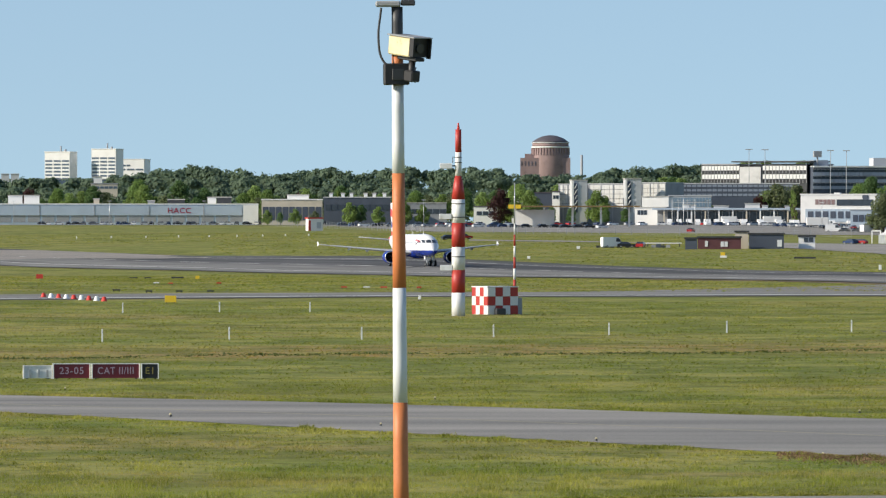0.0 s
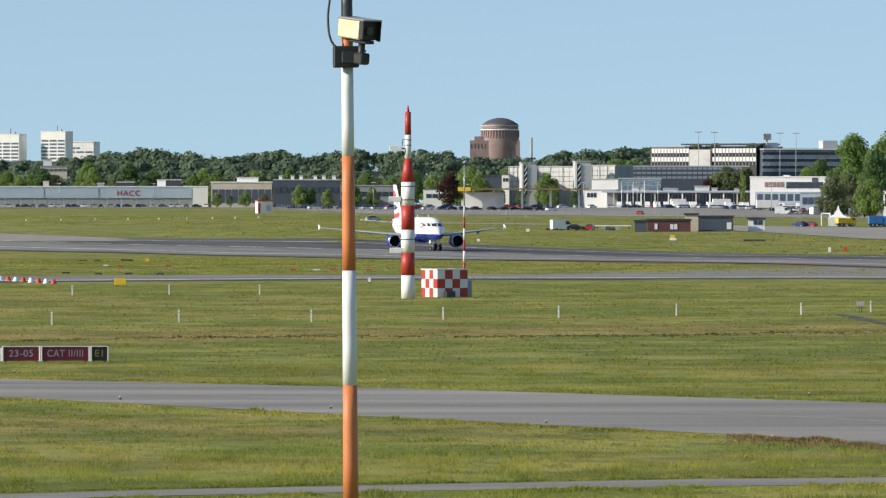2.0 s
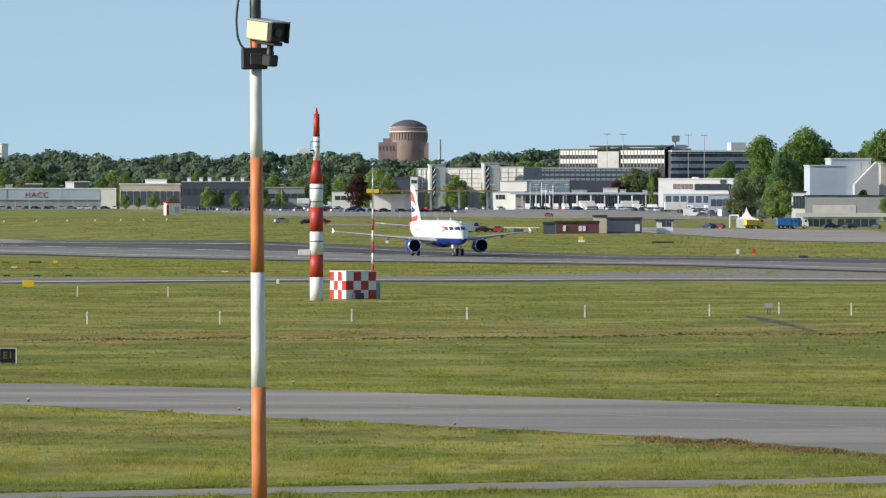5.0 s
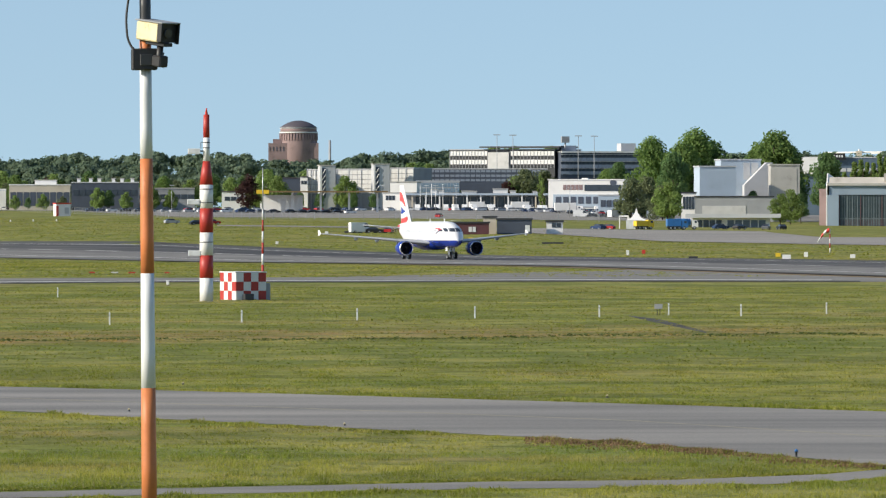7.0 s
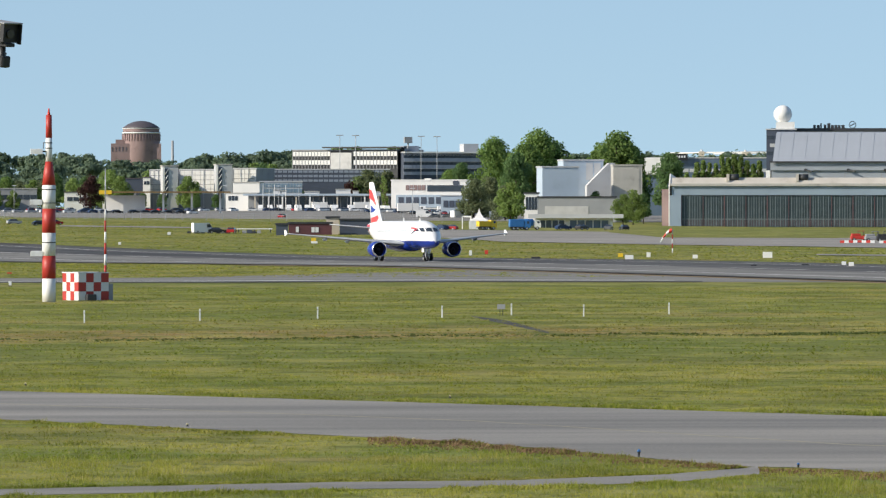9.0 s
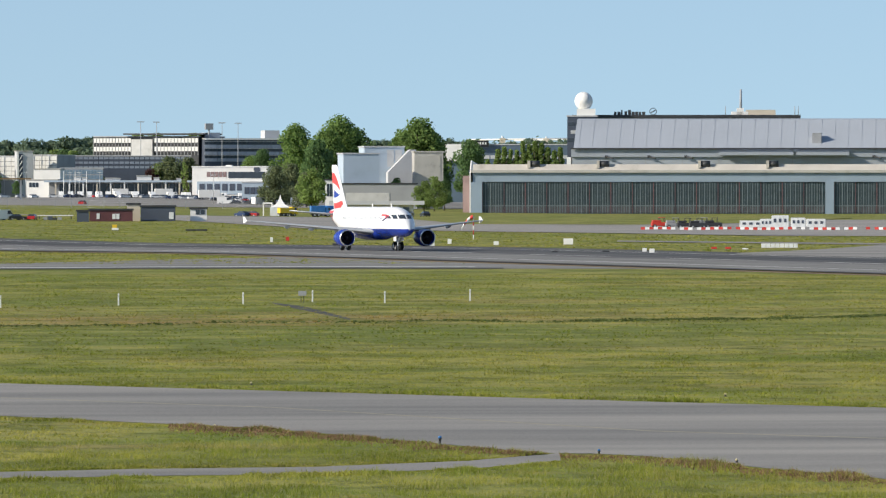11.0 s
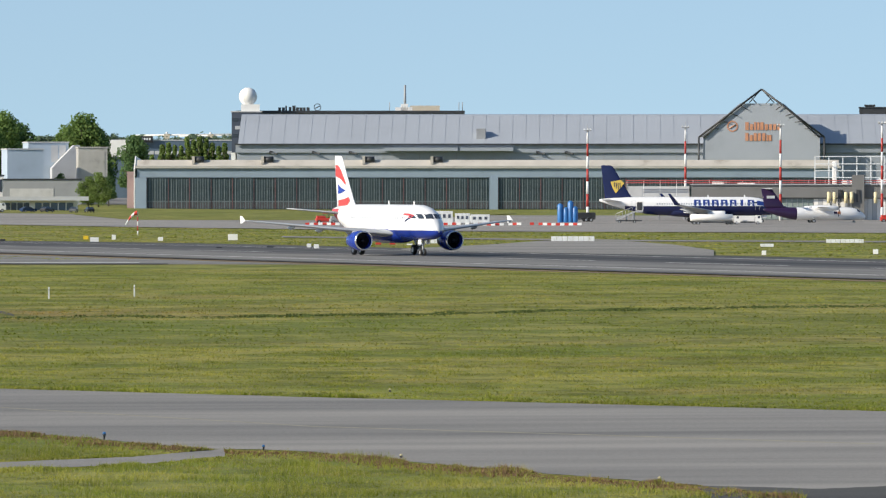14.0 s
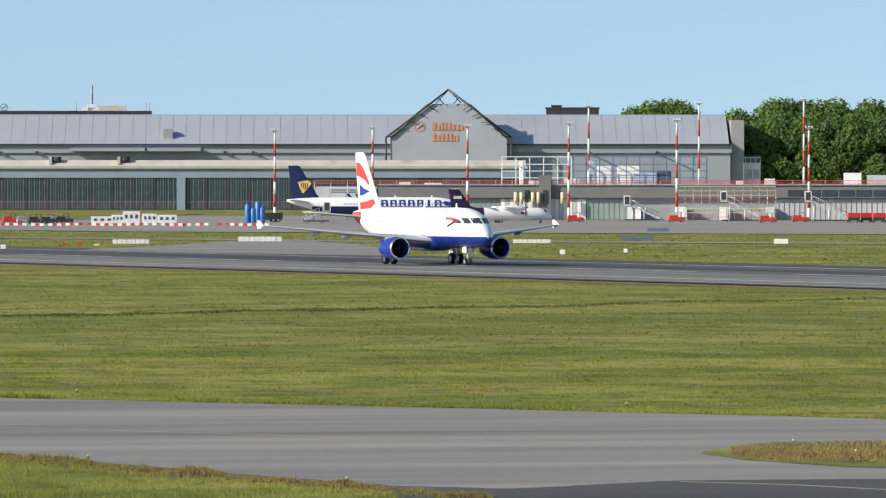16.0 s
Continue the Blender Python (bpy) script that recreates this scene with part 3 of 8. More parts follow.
def airliner(root, L, span, r, zc, nose_x, upper, belly, belly_drop, tail_mat, fin_top, engine_y, engine_mat, engine_r, wing_mat, fence, winglet, windows):
    """A twin-jet: x forward, z up, origin under the main gear."""
    T = body_table(L, r, nose_x, zc)
    NU, NL = 14, 7
    belly_z = zc - belly_drop * r
    bm = bmesh.new()
    rings = []
    for x, z, w, h in T:
        a = math.acos(min(0.93, max(-0.97, (belly_z - z) / h)))
        half_ring = [a * k / NU for k in range(NU)] + [a + (math.pi - a) * k / NL for k in range(NL)]
        angles = half_ring + [math.pi] + [2 * math.pi - q for q in half_ring[:0:-1]]
        rings.append([(x, -w * math.sin(q), z + h * math.cos(q)) for q in angles])
    count = len(rings[0])
    ring_loft(bm, rings, True, 0, True, lambda i, k: 1 if NU <= k < count - NU and i < len(T) - 5 else 0)
    bmesh.ops.recalc_face_normals(bm, faces=bm.faces)
    part("fuselage", bm, [upper, belly], root)
    # belly fairing at the wing root
    bm = bmesh.new()
    ring_loft(bm, [circle((x, 0, zc - 0.62 * r), w * r, 24, "x", h * r) for x, w, h in ((6.8, 0.25, 0.2), (6.0, 0.75, 0.45), (4.5, 0.98, 0.58), (-1, 1.0, 0.6), (-4, 0.8, 0.5), (-6, 0.3, 0.25))])
    part("belly_fairing", bm, belly, root)
    # cockpit glazing, as separate panes
    for side in (1, -1):
        for y0, y1, z0, z1 in ((0.035, 0.44, 0.22, 0.50), (0.51, 0.71, 0.22, 0.50), (0.765, 0.87, 0.24, 0.46)):
            bm = bmesh.new()
            g = []
            for i in range(4):
                g.append([bm.verts.new(bow(T, side * r * (y0 + (y1 - y0) * j / 3), zc + r * (z0 + (z1 - z0) * i / 3))) for j in range(4)])
            for i in range(3):
                for j in range(3):
                    bm.faces.new((g[i][j], g[i + 1][j], g[i + 1][j + 1], g[i][j + 1])).smooth = True
            part("cockpit_window", bm, GLASSY, root)
    # cabin windows and doors
    for side in (1, -1):
        bm = bmesh.new()
        patch(bm, T, nose_x - 12.0 + 0.12, nose_x - 12.0 - 0.12, side * 1.22, side * 1.39, 1, 1, 0.012)
        pane = part("cabin_window", bm, CABINGLASS, root)
        for k in range(1, windows):
            q = new("cabin_window", pane.data)
            q.parent, q.location = root, ((11 - k) * 0.533, 0, 0)
        pane.location = (11 * 0.533, 0, 0)
        for xd in (nose_x - 4.6, nose_x - L * 0.80):
            bm = bmesh.new()
            for x0, x1, a0, a1 in ((xd, xd - 0.05, 1.0, 1.95), (xd - 0.85, xd - 0.9, 1.0, 1.95), (xd, xd - 0.9, 1.0, 1.025)):
                patch(bm, T, x0, x1, side * a0, side * a1, 2, 4, 0.012)
            part("door_outline", bm, ACGREY, root)
    half = span / 2
    for side in (1, -1):
        # wing with kink, dihedral and sweep
        root_le, z0 = 5.6, zc - 0.66 * r
        stations = [(0.6, root_le + 0.6, 7.4, 0.13), (1.9, root_le, 6.4, 0.13), (6.3, root_le - 2.3, 4.0, 0.115), (half * 0.97, root_le - 2.3 - (half * 0.97 - 6.3) * 0.53, 1.55, 0.10), (half, root_le - 2.6 - (half - 6.3) * 0.53, 1.25, 0.09)]
        bm = bmesh.new()
        ring_loft(bm, [foil(bm, (le, side * y, z0 + (y - 1.5) * 0.098), ch, th) for y, le, ch, th in stations])
        bmesh.ops.recalc_face_normals(bm, faces=bm.faces)
        wing = part("wing", bm, wing_mat, root)
        zt, xt = z0 + (half - 1.5) * 0.098, root_le - 2.6 - (half - 6.3) * 0.53
        bm = bmesh.new()
        if fence:
            vs = [(xt + 0.2, 0), (xt - 0.9, 0.55), (xt - 1.5, 0.55), (xt - 1.35, 0), (xt - 1.4, -0.32), (xt - 0.8, -0.32)]
            ring_loft(bm, [[(x, side * (half + dy), zt + z) for x, z in vs] for dy in (-0.03, 0.05)], smooth=False)
        if winglet:
            ring_loft(bm, [foil(bm, (xt - 0.1 - k * 0.75, side * (half + 0.5 * k ** 1.3 * 0.5), zt + k * 0.85), 1.25 - 0.22 * k, 0.09, "x") for k in (0, 0.4, 1, 2, 2.9)])
        bmesh.ops.recalc_face_normals(bm, faces=bm.faces)
        part("wingtip_fence" if fence else "winglet", bm, upper if fence else tail_mat, wing)
        for y in (4.4, 8.4, 11.6):
            bm = bmesh.new()
            xk = root_le - 2.3 * min(1, y / 6.3) - max(0, y - 6.3) * 0.53 - (4.6 if y < 6 else 3.0 if y < 10 else 2.2)
            zk = z0 + (y - 1.5) * 0.098 - 0.22
            ring_loft(bm, [circle((xk + a, side * y, zk - b), w, 10, "x", w * 1.4) for a, b, w in ((1.3, 0.0, 0.04), (0.7, 0.06, 0.15), (-0.3, 0.12, 0.17), (-1.3, 0.1, 0.03))])
            part("flap_track_fairing", bm, wing_mat, wing)
        nacelle(root, root_le + 0.6 + (1.0 if winglet else 0.7), side * engine_y, zc - 1.02 * r - 0.05, 3.7, engine_r, engine_mat)
        bm = bmesh.new()
        ring_loft(bm, [foil(bm, (root_le + 0.2 - 0.9 * k, side * engine_y, zc - 0.55 * r + 0.45 * k - 0.35), 4.2, 0.05, "x") for k in (0, 1)])
        bmesh.ops.recalc_face_normals(bm, faces=bm.faces)
        part("pylon", bm, wing_mat, root)
        # tailplane
        tx = nose_x - L
        bm = bmesh.new()
        ring_loft(bm, [foil(bm, (tx + 5.2 - 0.62 * (y - 0.5), side * y, zc + 0.48 * r + (y - 0.5) * 0.10), 3.7 - 0.38 * (y - 0.5), 0.09) for y in (0.4, 2.4, 4.4, 6.2)])
        bmesh.ops.recalc_face_normals(bm, faces=bm.faces)
        part("tailplane", bm, wing_mat if fence else upper, root)
    tx = nose_x - L
    zb = zc + 0.86 * r
    bm = bmesh.new()
    hts = ((-0.5, 8.2, 7.0), (0.15, 7.3, 6.1), (0.9, 6.6, 5.5), (fin_top - zb - 0.25, 2.9, 2.55), (fin_top - zb, 2.4, 1.9))
    ring_loft(bm, [foil(bm, (tx + le, 0, zb + h), ch, 0.085, "x") for h, le, ch in hts])
    bmesh.ops.recalc_face_normals(bm, faces=bm.faces)
    fin = part("fin", bm, tail_mat, root)
    # landing gear
    for side in (1, -1):
        bm = bmesh.new()
        tube(bm, (0, side * 3.8, 0.6), (0.05, side * 3.3, zc - 0.75 * r), 0.13)
        tube(bm, (0.1, side * 3.8, 0.9), (0.9, side * 2.6, zc - 0.8 * r), 0.07)
        box(bm, -0.5, 0.6, side * 3.98 - 0.03, side * 3.98 + 0.03, 1.0, zc - 0.75 * r)
        leg = part("main_gear_leg", bm, ACWHITE, root)
        for dy in (-0.46, 0.46):
            wheel("main_wheel", 0.58, 0.42, root, 0, side * 3.8 + dy, 0.58)
    gx = 11.04 if fence else 15.6
    bm = bmesh.new()
    tube(bm, (gx, 0, 0.4), (gx + 0.15, 0, zc - 0.8 * r), 0.10)
    tube(bm, (gx, 0, 0.9), (gx + 1.1, 0, zc - 0.85 * r), 0.06)
    box(bm, gx - 0.1, gx + 0.9, -0.55, -0.5, zc - 1.25 * r, zc - 0.9 * r)
    box(bm, gx - 0.1, gx + 0.9, 0.5, 0.55, zc - 1.25 * r, zc - 0.9 * r)
    part("nose_gear_leg", bm, ACWHITE, root)
    for s in (-0.15, 0.15):
        bm = bmesh.new()
        ring_loft(bm, [circle((gx + q, s, 1.35), rad, 10, "x") for q, rad in ((0.1, 0.05), (0.22, 0.1))])
        part("landing_light", bm, POLISHED, root)
    for dy in (-0.26, 0.26):
        wheel("nose_wheel", 0.38, 0.22, root, gx, dy, 0.38)
    # aerials along the crown
    for x in (nose_x - 7.5, nose_x - 15.5):
        bm = bmesh.new()
        ring_loft(bm, [[(x, -0.02, zc + r), (x - 0.45, -0.02, zc + r), (x - 0.45, 0.02, zc + r), (x, 0.02, zc + r)], [(x - 0.2, -0.01, zc + r + 0.5), (x - 0.4, -0.01, zc + r + 0.5), (x - 0.4, 0.01, zc + r + 0.5), (x - 0.2, 0.01, zc + r + 0.5)]], smooth=False)
        part("aerial", bm, upper, root)
    return T, fin


def fin_shape(fin, pts, mat, name, lift=0.24):
    """Flat painted shape on both faces of the fin: pts as (x, z)."""
    bm = bmesh.new()
    for side in (1, -1):
        vs = [bm.verts.new((x, side * (lift * (1 - 0.55 * min(1, max(0, (z - 6) / 5.5)))), z)) for x, z in pts]
        bm.faces.new(vs if side < 0 else vs[::-1])
    return part(name, bm, mat, fin)


jet = thing("airliner", pose(0, 0, 0), "white twin-jet airliner with royal blue belly on the runway", "aircraft")
JT, jfin = airliner(jet, 33.84, 34.1, 2.03, 3.85, 16.1, ACWHITE, ACBLUE, 0.44, ACWHITE, 11.76, 5.75, ACBLUE, 1.12, ACGREY, True, False, 33)
# stylised flag panels on the tail
fin_shape(jfin, [(-16.8, 10.7), (-15.9, 10.6), (-15.0, 10.1), (-14.1, 9.3), (-13.3, 8.5), (-13.4, 8.2), (-14.6, 8.8), (-15.6, 9.1), (-16.7, 9.3)], ACRED, "tail_flash")
fin_shape(jfin, [(-15.8, 8.35), (-14.6, 7.9), (-13.1, 7.6), (-14.5, 7.3), (-15.7, 7.15)], ACBLUE, "tail_flash", 0.27)
fin_shape(jfin, [(-15.5, 6.4), (-13.8, 6.55), (-12.15, 6.8), (-11.75, 6.35), (-12.6, 5.8), (-13.6, 5.6), (-15.4, 5.6)], ACRED, "tail_flash", 0.30)
for side in (1, -1):
    bm = bmesh.new()
    patch(bm, JT, 12.2, 9.4, side * 1.02, side * 1.15, 6, 2, 0.02)
    patch(bm, JT, 12.2, 11.4, side * 1.15, side * 1.27, 3, 2, 0.02, -0.5)
    part("ribbon_mark", bm, ACRED, jet, "red ribbon mark")
    bm = bmesh.new()
    patch(bm, JT, 11.9, 11.3, side * 1.24, side * 1.5, 3, 2, 0.03, -1.3)
    part("ribbon_mark", bm, ACNAVY, jet, "dark blue ribbon tip")
bm = bmesh.new()
patch(bm, JT, -13.6, -17.5, 0.9, 2 * math.pi - 0.9, 6, 16, 0.025, 0.0)
part("tail_cone", bm, ACRED, jet, "red tail cone")


# ---- near striped pole with surveillance camera ----
def striped_pole():
    d = 58.5
    m = facing(-90, d) @ Matrix.Rotation(radians(-0.47), 4, "Y")
    pole = thing("camera_pole", m, "orange and white banded steel pole carrying a surveillance camera", "pole")
    edges = [8.785 - 1.008 * k for k in range(8, -1, -1)] + [9.62, 9.82, 10.25]
    edges = [0.0] + [z for z in edges if z > 0.4]
    mats = [ORANGE if (len(edges) - 4 - i) % 2 == 1 else PALE for i in range(len(edges) - 1)]
    for i, (z0, z1) in enumerate(zip(edges, edges[1:])):
        mat, name = mats[i], "band"
        if z0 > 9.6:
            mat = ORANGE if z0 < 9.8 else DARK
        r0, r1 = 0.092 - 0.0042 * z0, 0.092 - 0.0042 * z1
        bm = bmesh.new()
        ring_loft(bm, [circle((0, 0, z0 + (z1 - z0) * k / 3), r0 + (r1 - r0) * k / 3, 28) for k in range(4)])
        part("band" if z0 < 9.8 else "sleeve", bm, mat, pole)
    # camera housing, turned away from the viewer
    rig = thing("surveillance_camera", m @ pose(0.115, -0.14, 9.83, 0, 7, -50), "cream surveillance camera with black hood on the pole", "camera")
    bm = bmesh.new()
    box(bm, -0.20, 0.10, -0.10, 0.10, -0.02, 0.145, 0, 0.012)
    part("housing", bm, CREAM, rig)
    bm = bmesh.new()
    box(bm, -0.21, 0.16, -0.108, 0.108, 0.148, 0.160, 0, 0.004)
    part("sun_shield", bm, MIDGREY, rig, "grey sun shield")
    bm = bmesh.new()
    box(bm, 0.102, 0.155, -0.105, -0.095, -0.01, 0.147)
    box(bm, 0.102, 0.155, 0.095, 0.105, -0.03, 0.147)
    box(bm, 0.102, 0.112, -0.094, 0.094, -0.02, 0.146)
    part("hood", bm, BLACK, rig)
    bm = bmesh.new()
    tube(bm, (0.113, 0, 0.06), (0.13, 0, 0.06), 0.04, n=18)
    part("lens", bm, GLASSY, rig)
    bm = bmesh.new()
    box(bm, -0.12, 0.14, -0.05, 0.05, -0.055, -0.022, 0, 0.006)
    tube(bm, (0.03, 0, -0.055), (0.03, 0, -0.24), 0.03, n=14)
    box(bm, -0.02, 0.10, -0.05, 0.05, -0.24, -0.14, 0, 0.012)
    part("tilt_bracket", bm, BLACK, rig)
    clamp = thing("junction_box", m @ pose(0, -0.075, 9.58, 0, 0, 8), "black junction box clamped to the pole", "box")
    bm = bmesh.new()
    box(bm, -0.125, 0.10, -0.05, 0.04, -0.02, 0.17, 0, 0.01)
    part("case", bm, BLACK, clamp)
    bm = bmesh.new()
    box(bm, -0.055, 0.055, -0.062, -0.052, 0.02, 0.12, 0, 0.004)
    part("cover_plate", bm, DARK, clamp)
    for z in (0.03, 0.14):
        bm = bmesh.new()
        tube(bm, (0.10, -0.02, z), (0.16, -0.03, z - 0.02), 0.014)
        part("cable_gland", bm, DARK, clamp)
    top = thing("top_beacon", m @ pose(0, 0, 10.25), "grey metal lamp head on top of the pole", "lamp")
    bm = bmesh.new()
    box(bm, -0.19, 0.03, -0.07, 0.07, 0.0, 0.05, 0, 0.012)
    part("head", bm, MIDGREY, top)
    bm = bmesh.new()
    box(bm, 0.031, 0.16, -0.06, 0.06, 0.01, 0.06, 0, 0.01)
    part("visor", bm, DARK, top)
    cu = bpy.data.curves.new("cable", "CURVE")
    cu.dimensions, cu.bevel_depth, cu.bevel_resolution = "3D", 0.011, 2
    sp = cu.splines.new("BEZIER")
    pts = [(-0.14, -0.05, 10.24), (-0.165, -0.06, 9.95), (-0.13, -0.07, 9.78), (-0.06, -0.1, 9.71)]
    sp.bezier_points.add(len(pts) - 1)
    for b, p in zip(sp.bezier_points, pts):
        b.co, b.handle_left_type, b.handle_right_type = p, "AUTO", "AUTO"
    cu.materials.append(DARK)
    cable = new("cable", cu)
    cable.parent = pole


striped_pole()


# ---- banded aerial mast and chequered hut ----
def banded_mast():
    mast = thing("antenna_mast", facing(1, 565), "tall red and white banded antenna mast with conical shoulder", "mast")
    edges = [0, 1.98, 3.9, 5.85, 7.9, 9.9, 11.9, 13.9, 15.85]
    rad = [0.57, 0.57, 0.57, 0.57, 0.57, 0.57, 0.29, 0.27, 0.25]
    for i, (z0, z1) in enumerate(zip(edges, edges[1:])):
        bm = bmesh.new()
        prof = [(z0, rad[i]), ((z0 + z1) / 2, (rad[i] + rad[i + 1]) / 2 + (0.03 if i == 5 else 0)), (z1, rad[i + 1])]
        ring_loft(bm, [circle((0, 0, z), r, 28) for z, r in prof])
        part("band", bm, MASTRED if i % 2 else MASTWHITE, mast)
    for z, r in ((5.0, 0.60), (8.35, 0.60), (9.5, 0.60), (13.0, 0.30), (13.45, 0.30)):
        bm = bmesh.new()
        ring_loft(bm, [circle((0, 0, z + q), r, 28) for q in (0, 0.07)])
        part("clamp_ring", bm, DARK, mast)
    bm = bmesh.new()
    tube(bm, (0, 0, 15.85), (0, 0, 16.05), 0.12)
    tube(bm, (0, 0, 16.05), (0, 0, 16.4), 0.09, 0.06)
    part("obstruction_light", bm, RED, mast, "red obstruction light")
    for z, x1 in ((12.75, -0.52), (8.45, -0.57), (4.1, -0.50)):
        bm = bmesh.new()
        box(bm, x1 - 1.05, x1, -0.35, 0.15, z - 0.24, z + 0.22, 0, 0.03)
        case = part("antenna_case", bm, PALE, mast)
        bm = bmesh.new()
        tube(bm, (x1, -0.1, z), (-0.2, -0.1, z), 0.06)
        tube(bm, (x1 + 0.05, -0.1, z + 0.25), (x1 + 0.05, -0.1, z + 0.75), 0.03)
        tube(bm, (x1 + 0.05, -0.1, z + 0.75), (-0.1, -0.1, z + 0.75), 0.03)
        part("arm", bm, DARK, case)


banded_mast()


def chequered_hut():
    w, h = 2.9, 2.42
    hut = thing("equipment_hut", facing(53, 571) @ Matrix.Rotation(radians(28), 4, "Z"), "small equipment hut in red and white chequered panels", "hut")
    bm = bmesh.new()
    box(bm, 0.02, w - 0.02, 0.02, w - 0.02, 0, h - 0.06)
    part("core", bm, CONCRETE, hut)
    bm = bmesh.new()
    box(bm, -0.06, w + 0.06, -0.06, w + 0.06, h - 0.06, h + 0.03)
    part("roof", bm, PALE, hut)
    c, k = w / 4, (h - 0.08) / 3
    meshes = {}
    for face in range(4):
        turn = Matrix.Translation((w / 2, w / 2, 0)) @ Matrix.Rotation(face * math.pi / 2, 4, "Z") @ Matrix.Translation((-w / 2, -w / 2, 0))
        for i in range(4):
            for j in range(3):
                mat = MASTRED if (i + j + face) % 2 else MASTWHITE
                if mat.name not in meshes:
                    ob = part("panel", boxed(0.01, c - 0.01, -0.03, 0.018, 0.01, k - 0.01), mat, hut)
                    meshes[mat.name] = ob.data
                else:
                    ob = new("panel", meshes[mat.name])
                    ob.parent = hut
                ob.matrix_basis = turn @ Matrix.Translation((i * c, 0, 0.02 + j * k))
    bm = bmesh.new()
    box(bm, 0.6, 1.5, -0.5, -0.05, 0, 0.55, 0, 0.04)
    part("air_conditioner", bm, DARK, hut)
    cab = thing("equipment_cabinet", facing(53, 571) @ Matrix.Rotation(radians(28), 4, "Z") @ pose(w + 0.12, 0.2, 0), "grey equipment cabinet beside the chequered hut", "cabinet")
    part("case", boxed(0, 0.45, 0, 1.0, 0, 1.45, 0.03), MIDGREY, cab)
    ab = thing("whip_aerial", facing(100, 580), "thin red and white banded aerial pole with yellow box", "aerial")
    z = 0.0
    for k in range(8):
        bm = bmesh.new()
        tube(bm, (0, 0, z), (0, 0, z + 0.98), 0.13 - 0.008 * k, n=12)
        part("band", bm, MASTRED if k % 2 == 0 else MASTWHITE, ab)
        z += 0.98
    bm = bmesh.new()
    tube(bm, (0, 0, z), (0, 0, 11.4), 0.06, 0.04)
    part("whip", bm, STEEL, ab)


chequered_hut()


# ---- mandatory instruction signs by the taxiway ----
def lettering(text, size, mat, parent, loc, sx=1.0):
    cu = bpy.data.curves.new("lettering", "FONT")
    cu.body, cu.size, cu.extrude, cu.align_x, cu.align_y = text, size, 0.01, "CENTER", "CENTER"
    cu.space_character = 1.12
    cu.offset = 0.008 * size
    cu.materials.append(mat)
    ob = new("lettering", cu)
    ob.parent = parent
    ob.matrix_basis = Matrix.Translation(loc) @ Matrix.Rotation(math.pi / 2, 4, "X") @ Matrix.Diagonal((sx, 1, 1, 1))
    return ob


SIGNRED = material("sign_red", (0.15, 0.014, 0.026), 0.4, vary=0.1)
SIGNTEXT = material("sign_white_legend", (0.42, 0.30, 0.38), 0.5, vary=0.05)
for u0, u1, text, face, ink, name, label in ((-764, -713, "", PALE, None, "taxiway_sign", "grey blank back of a taxiway sign with white frame"),
                                            (-712, -646, "23-05", SIGNRED, SIGNTEXT, "runway_sign", "dark red runway holding sign with white legend"),
                                            (-644, -559, "CAT II/III", SIGNRED, SIGNTEXT, "runway_sign", "dark red category holding sign with white legend"),
                                            (-557, -526, "E1", BLACK, material("sign_yellow_legend", (0.30, 0.24, 0.06), 0.5, vary=0.05), "taxiway_sign", "black taxiway location sign with yellow legend")):
    d = 345
    w = (u1 - u0) * d / SIGHT
    sg = thing(name, facing((u0 + u1) / 2, d, 5), label, "sign", "taxiway signs")
    bm = bmesh.new()
    box(bm, -w / 2 + 0.05, w / 2 - 0.05, -0.10, 0.10, 0.06, 0.78 if text else 0.68)
    part("panel", bm, face, sg)
    bm = bmesh.new()
    top = 0.82 if text else 0.72
    box(bm, -w / 2, -w / 2 + 0.049, -0.16, 0.14, 0.03, top)
    box(bm, w / 2 - 0.049, w / 2, -0.16, 0.14, 0.03, top)
    box(bm, -w / 2 + 0.05, w / 2 - 0.05, -0.14, 0.12, top - 0.039, top)
    part("frame", bm, WHITE, sg)
    for x in (-w / 2 + 0.2, w / 2 - 0.2):
        part("foot", boxed(x - 0.04, x + 0.04, -0.06, 0.06, 0.0, 0.055), DARK, sg)
    if text:
        lettering(text, 0.50, ink, sg, (0, -0.115, 0.43), 0.88 if len(text) > 6 else 1.0)
    else:
        for x in (-0.4, 0.05, 0.5):
            part("stay", boxed(x - 0.05, x + 0.05, -0.16, -0.105, 0.10, 0.5), STEEL, sg)


# ---- hangars ----
CORRUGATED = material("grey_corrugated_steel", (0.31, 0.34, 0.38), 0.5, 0.1, vary=0.1, scale=10, streak=4)
ROOFGREY = material("pale_metal_roof", (0.365, 0.395, 0.435), 0.55, 0.1, vary=0.05, scale=14, streak=3)
FASCIA = material("blue_grey_fascia", (0.245, 0.315, 0.385), 0.5, vary=0.08, scale=8)
PARAPET = material("weathered_concrete_parapet", (0.46, 0.43, 0.385), 0.85, vary=0.15, scale=6, dirt=(0.28, 0.25, 0.21))
DOORGLASS = material("green_tinted_glazing", (0.040, 0.064, 0.070), 0.3, vary=0.25, scale=4, spec=0.5)
DOORRIB = material("weathered_door_rib", (0.135, 0.165, 0.175), 0.6, vary=0.15)
DOORPOST = material("rust_red_door_post", (0.15, 0.085, 0.088), 0.7, vary=0.15)
KICK = material("dull_kick_plate", (0.085, 0.080, 0.090), 0.7, vary=0.15)
GABLE = material("blue_grey_gable_cladding", (0.36, 0.39, 0.43), 0.55, vary=0.08, scale=8)
HD = 2010.0
K = HD / SIGHT


